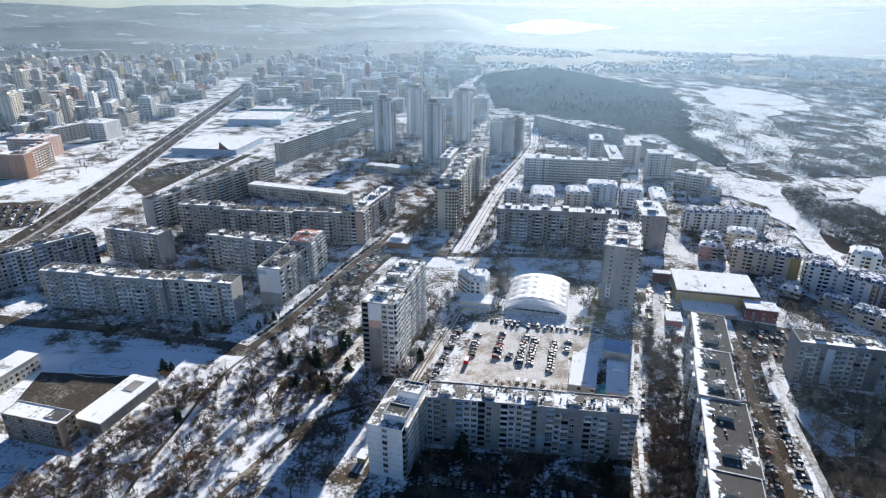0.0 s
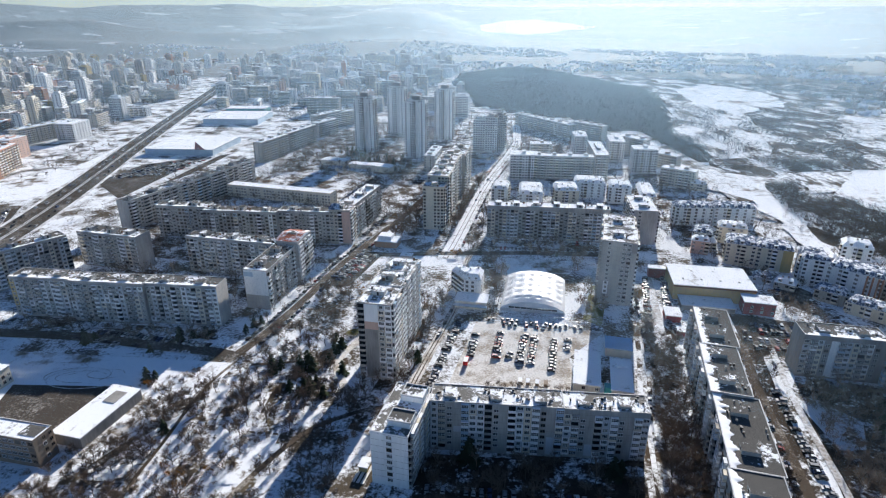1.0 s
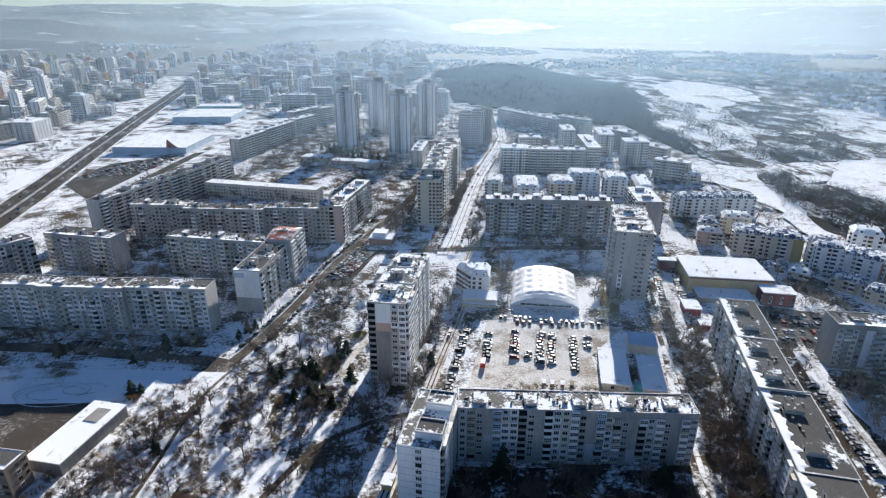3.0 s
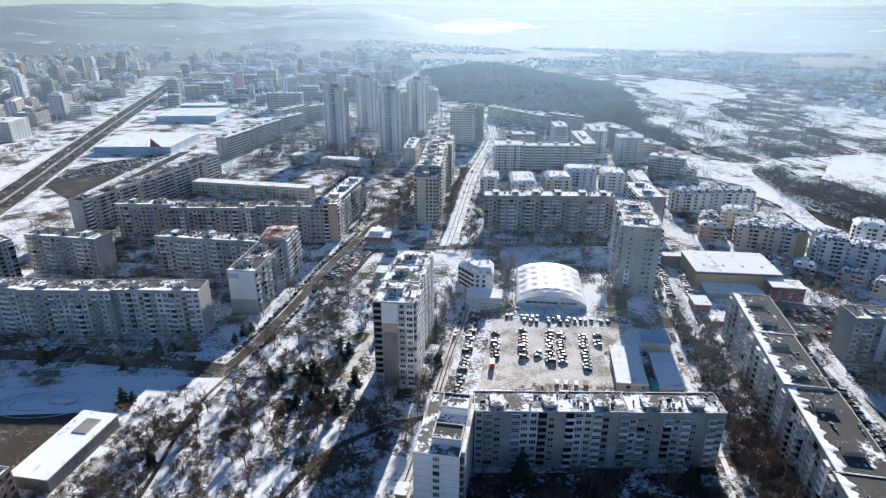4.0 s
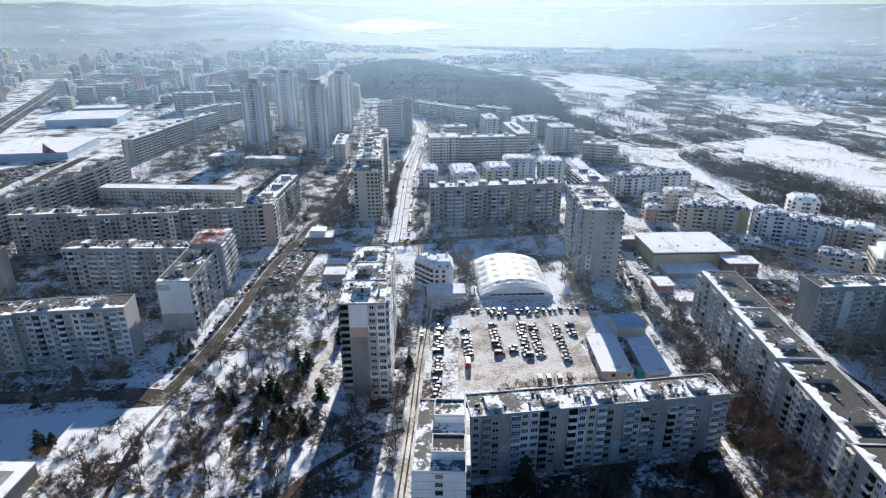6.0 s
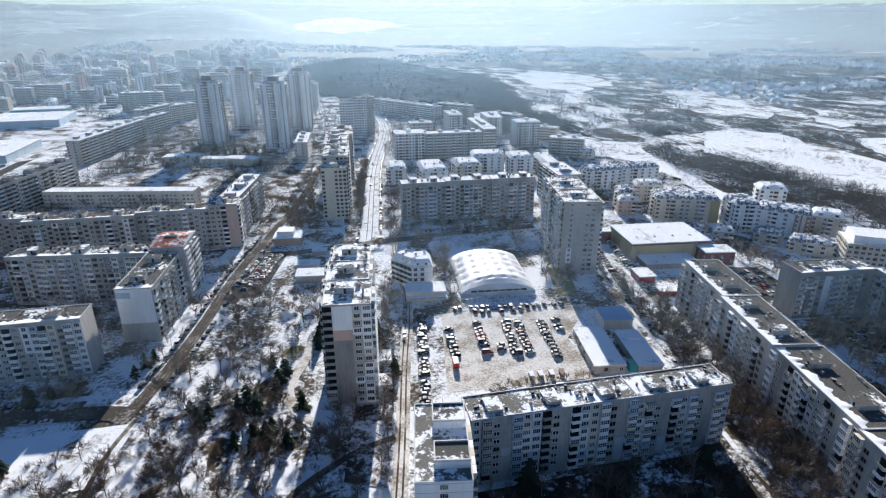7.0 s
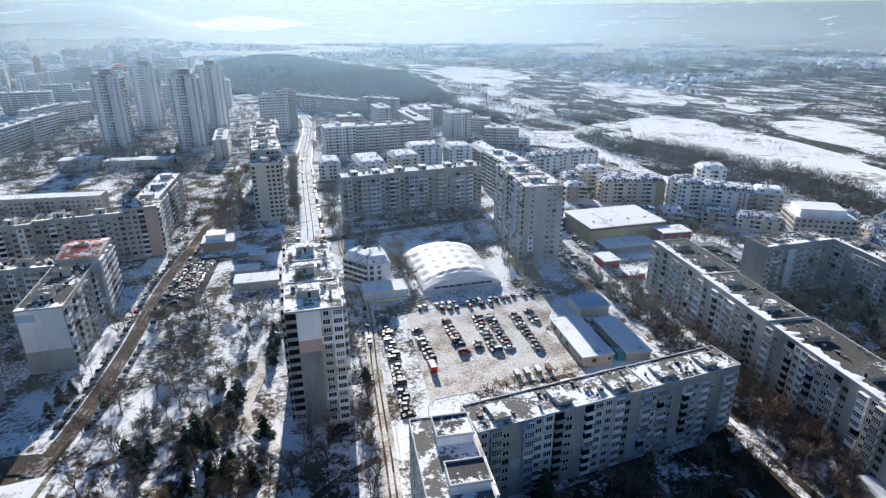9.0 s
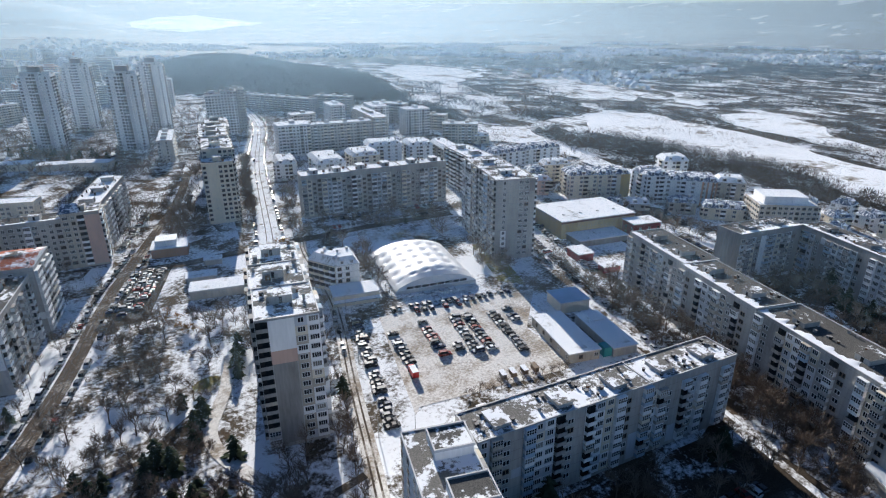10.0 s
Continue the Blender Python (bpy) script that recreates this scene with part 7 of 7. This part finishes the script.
car_row((212, 324), (229, 348), 9, 30, 46, 0.8)
car_row((222, 302), (236, 326), 9, 30, 47, 0.8)
car_row((-56, 440), (-34, 500), 26, -14, 44, 0.9)
street_cars(S1, 4.7, 0.92, 50, 5.4, detailed=True, lo=0.05, hi=0.52)
street_cars(S1, -4.7, 0.88, 51, 5.4, detailed=True, lo=0.05, hi=0.5)
street_cars(S1, -7.5, 0.5, 52, lo=0.5, hi=0.8)
street_cars(S2, 7, 0.75, 53, 5.0)
street_cars(S2, -7, 0.75, 54, 5.0)
street_cars(S2, 1.5, 0.15, 55, 9.0)
street_cars(S3, 4.5, 0.25, 56, 7.0, True, 0.0, 0.35)
street_cars(ALLEY, -4, 0.4, 57, 6.0, False, 0.3, 0.8)
for d, sd in ((-11, 60), (-7, 61), (7, 62), (11, 63)):
    street_cars(BLVD, d, 0.35, sd, 13.0, False, 0.0, 0.62)
for i in range(7):
    car_row((-340 + i * 9, 625 + i * 3), (-318 + i * 9, 690 + i * 5), 24, -10, 70 + i, 0.6)
for i in range(5):
    car_row((-425 + i * 11, 525), (-390 + i * 9, 465), 18, 10, 80 + i, 0.75)
tagged(new("distant_cars", REST_CARS.mesh("distant_cars", ["paint_white", "paint_black", "paint_silver", "paint_blue", "paint_red", "glass", "snow"])), "cars far off in car parks and along streets", "cars", "", "stuff")
lorry = thing("lorry", "small red lorry with a snowy box body", "lorry", pose(12.5, 259, 0.12, 0, 0, 76))
part("cab", Shape().box(1.6, 3.2, -1, 1, 0.5, 2.3, 0, True).box(2.4, 3.22, -0.9, 0.9, 1.3, 2.1, 1).mesh("cab", ["red_paint", "glass"]), lorry)
part("box_body", Shape().box(-3, 1.5, -1.1, 1.1, 0.7, 2.9, 0, True, 1).mesh("box_body", ["red_paint", "snow"]), lorry)
for sx in (-2.0, 2.3):
    for sy in (-0.95, 0.95):
        part("wheel", Shape().box(sx - 0.4, sx + 0.4, sy - 0.12, sy + 0.12, 0, 0.8, 0, True).mesh("wheel", ["tyre"]), lorry)
# market stalls beside the car park
rng = random.Random(9)
for i in range(4):
    x, y = 36 + i * 3.9 + rng.uniform(-0.5, 0.5), 240.1 - i * 0.95
    stall = thing("market_stall", "narrow roadside stall with a snowy roof", "stall", pose(x, y, 0, 0, 0, -14), "row of stalls")
    part("frame", Shape().box(0, 1.6, 0, 3.2, 0, 1.7).mesh("frame", [rng.choice(("wood_frame", "wood_frame", "panel_dark", "brown"))]), stall)
    part("roof", Shape().box(-0.15, 1.75, -0.15, 3.35, 1.7, 1.85, 0, True).mesh("roof", [rng.choice(("roof_white", "panel_dark", "roof_white", "wood_frame"))]), stall)

# park benches round a clearing
for i in range(4):
    bench = thing("park_bench", "dark wooden park bench standing in snow", "bench", pose(-82 + i * 3.4, 210 - i * 0.5, 0, 0, 0, -8), "row of park benches")
    part("seat", Shape().box(-1.1, 1.1, -0.25, 0.25, 0.42, 0.5, 0, True).mesh("seat", ["wood_frame"]), bench)
    part("backrest", Shape().box(-1.1, 1.1, 0.22, 0.3, 0.5, 0.95, 0, True).mesh("backrest", ["wood_frame"]), bench)
    for sx in (-0.9, 0.9):
        part("leg", Shape().box(sx - 0.06, sx + 0.06, -0.22, 0.22, 0, 0.42).mesh("leg", ["metal"]), bench)

# wheel tracks curving over the school yard
for k, (cx, cy, rx, ry, a0, a1) in enumerate(((-178, 256, 16, 7, -40, 230), (-176, 255, 12, 5, 20, 300), (-172, 254, 20, 9, 100, 330), (-190, 262, 14, 6, -60, 120), (-165, 257, 9, 4, 0, 320))):
    arc = [(cx + rx * math.cos(radians(a)), cy + ry * math.sin(radians(a))) for a in range(a0, a1, 24)]
    road("wheel_track", arc, 0.55, "snow_road", "curved wheel track in the yard's snow")


def fence(label, line, height=2.2, step=3.0):
    """Posts with two rails and a run of wire mesh between them."""
    ob = thing("fence", label, "fence", Matrix.Identity(4), "fences")
    for (ax, ay), (bx, by) in zip(line, line[1:]):
        n = max(1, round(math.dist((ax, ay), (bx, by)) / step))
        turn = math.degrees(math.atan2(by - ay, bx - ax))
        length = math.dist((ax, ay), (bx, by))
        for i in range(n + 1):
            part("post", Shape().box(-0.05, 0.05, -0.05, 0.05, 0, height).mesh("post", ["metal"]), ob, pose(ax + (bx - ax) * i / n, ay + (by - ay) * i / n, 0, 0, 0, turn))
        for z in (0.3, height - 0.1):
            part("rail", Shape().box(0, length, -0.03, 0.03, z, z + 0.07, 0, True).mesh("rail", ["metal"]), ob, pose(ax, ay, 0, 0, 0, turn))
        wire = Shape()
        for i in range(int(length / 0.35)):
            wire.box(0.35 * i, 0.35 * i + 0.03, -0.012, 0.012, 0.3, height, 0)
        part("wire_mesh", wire.mesh("wire_mesh", ["metal"]), ob, pose(ax, ay, 0, 0, 0, turn))


fence("dark wire fence round the sports hall", [(44, 362), (33, 316), (35, 309), (78, 299)])
fence("dark wire fence beside the car park", [(78, 299), (92, 295), (118, 288)])

# lamp posts along the streets
lamp = thing("street_lamp", "grey street lamp with a curved arm", "street lamp", pose(-3, 232, 0, 0, 0, 0), "street lamps")
pole = Shape()
tube(pole, Vector((0, 0, 0)), Vector((0, 0, 8)), 0.11, 0.07, 6)
part("pole", pole.mesh("pole", ["metal"]), lamp)
arm = Shape()
tube(arm, Vector((0, 0, 7.9)), Vector((1.4, 0, 8.5)), 0.06, 0.05, 5)
lamp_arm = part("arm", arm.mesh("arm", ["metal"]), lamp)
part("lamp_head", Shape().box(1.2, 2.0, -0.15, 0.15, 8.42, 8.58, 0, True).mesh("lamp_head", ["cap"]), lamp_arm)
for line, off, gap in ((S1, 6.3, 28), (S2, 8.5, 40), (S3, -3.6, 30), (SR, 4, 32), (BLVD, 16.6, 60)):
    pts = offset_line(line, off)
    for (ax, ay), (bx, by) in zip(pts, pts[1:]):
        d = math.dist((ax, ay), (bx, by))
        for i in range(int(d / gap)):
            t = (i + 0.5) * gap / d
            if ay + (by - ay) * t < 900:
                copy_thing(lamp, pose(ax + (bx - ax) * t, ay + (by - ay) * t, 0, 0, 0, math.degrees(math.atan2(by - ay, bx - ax)) - 90))
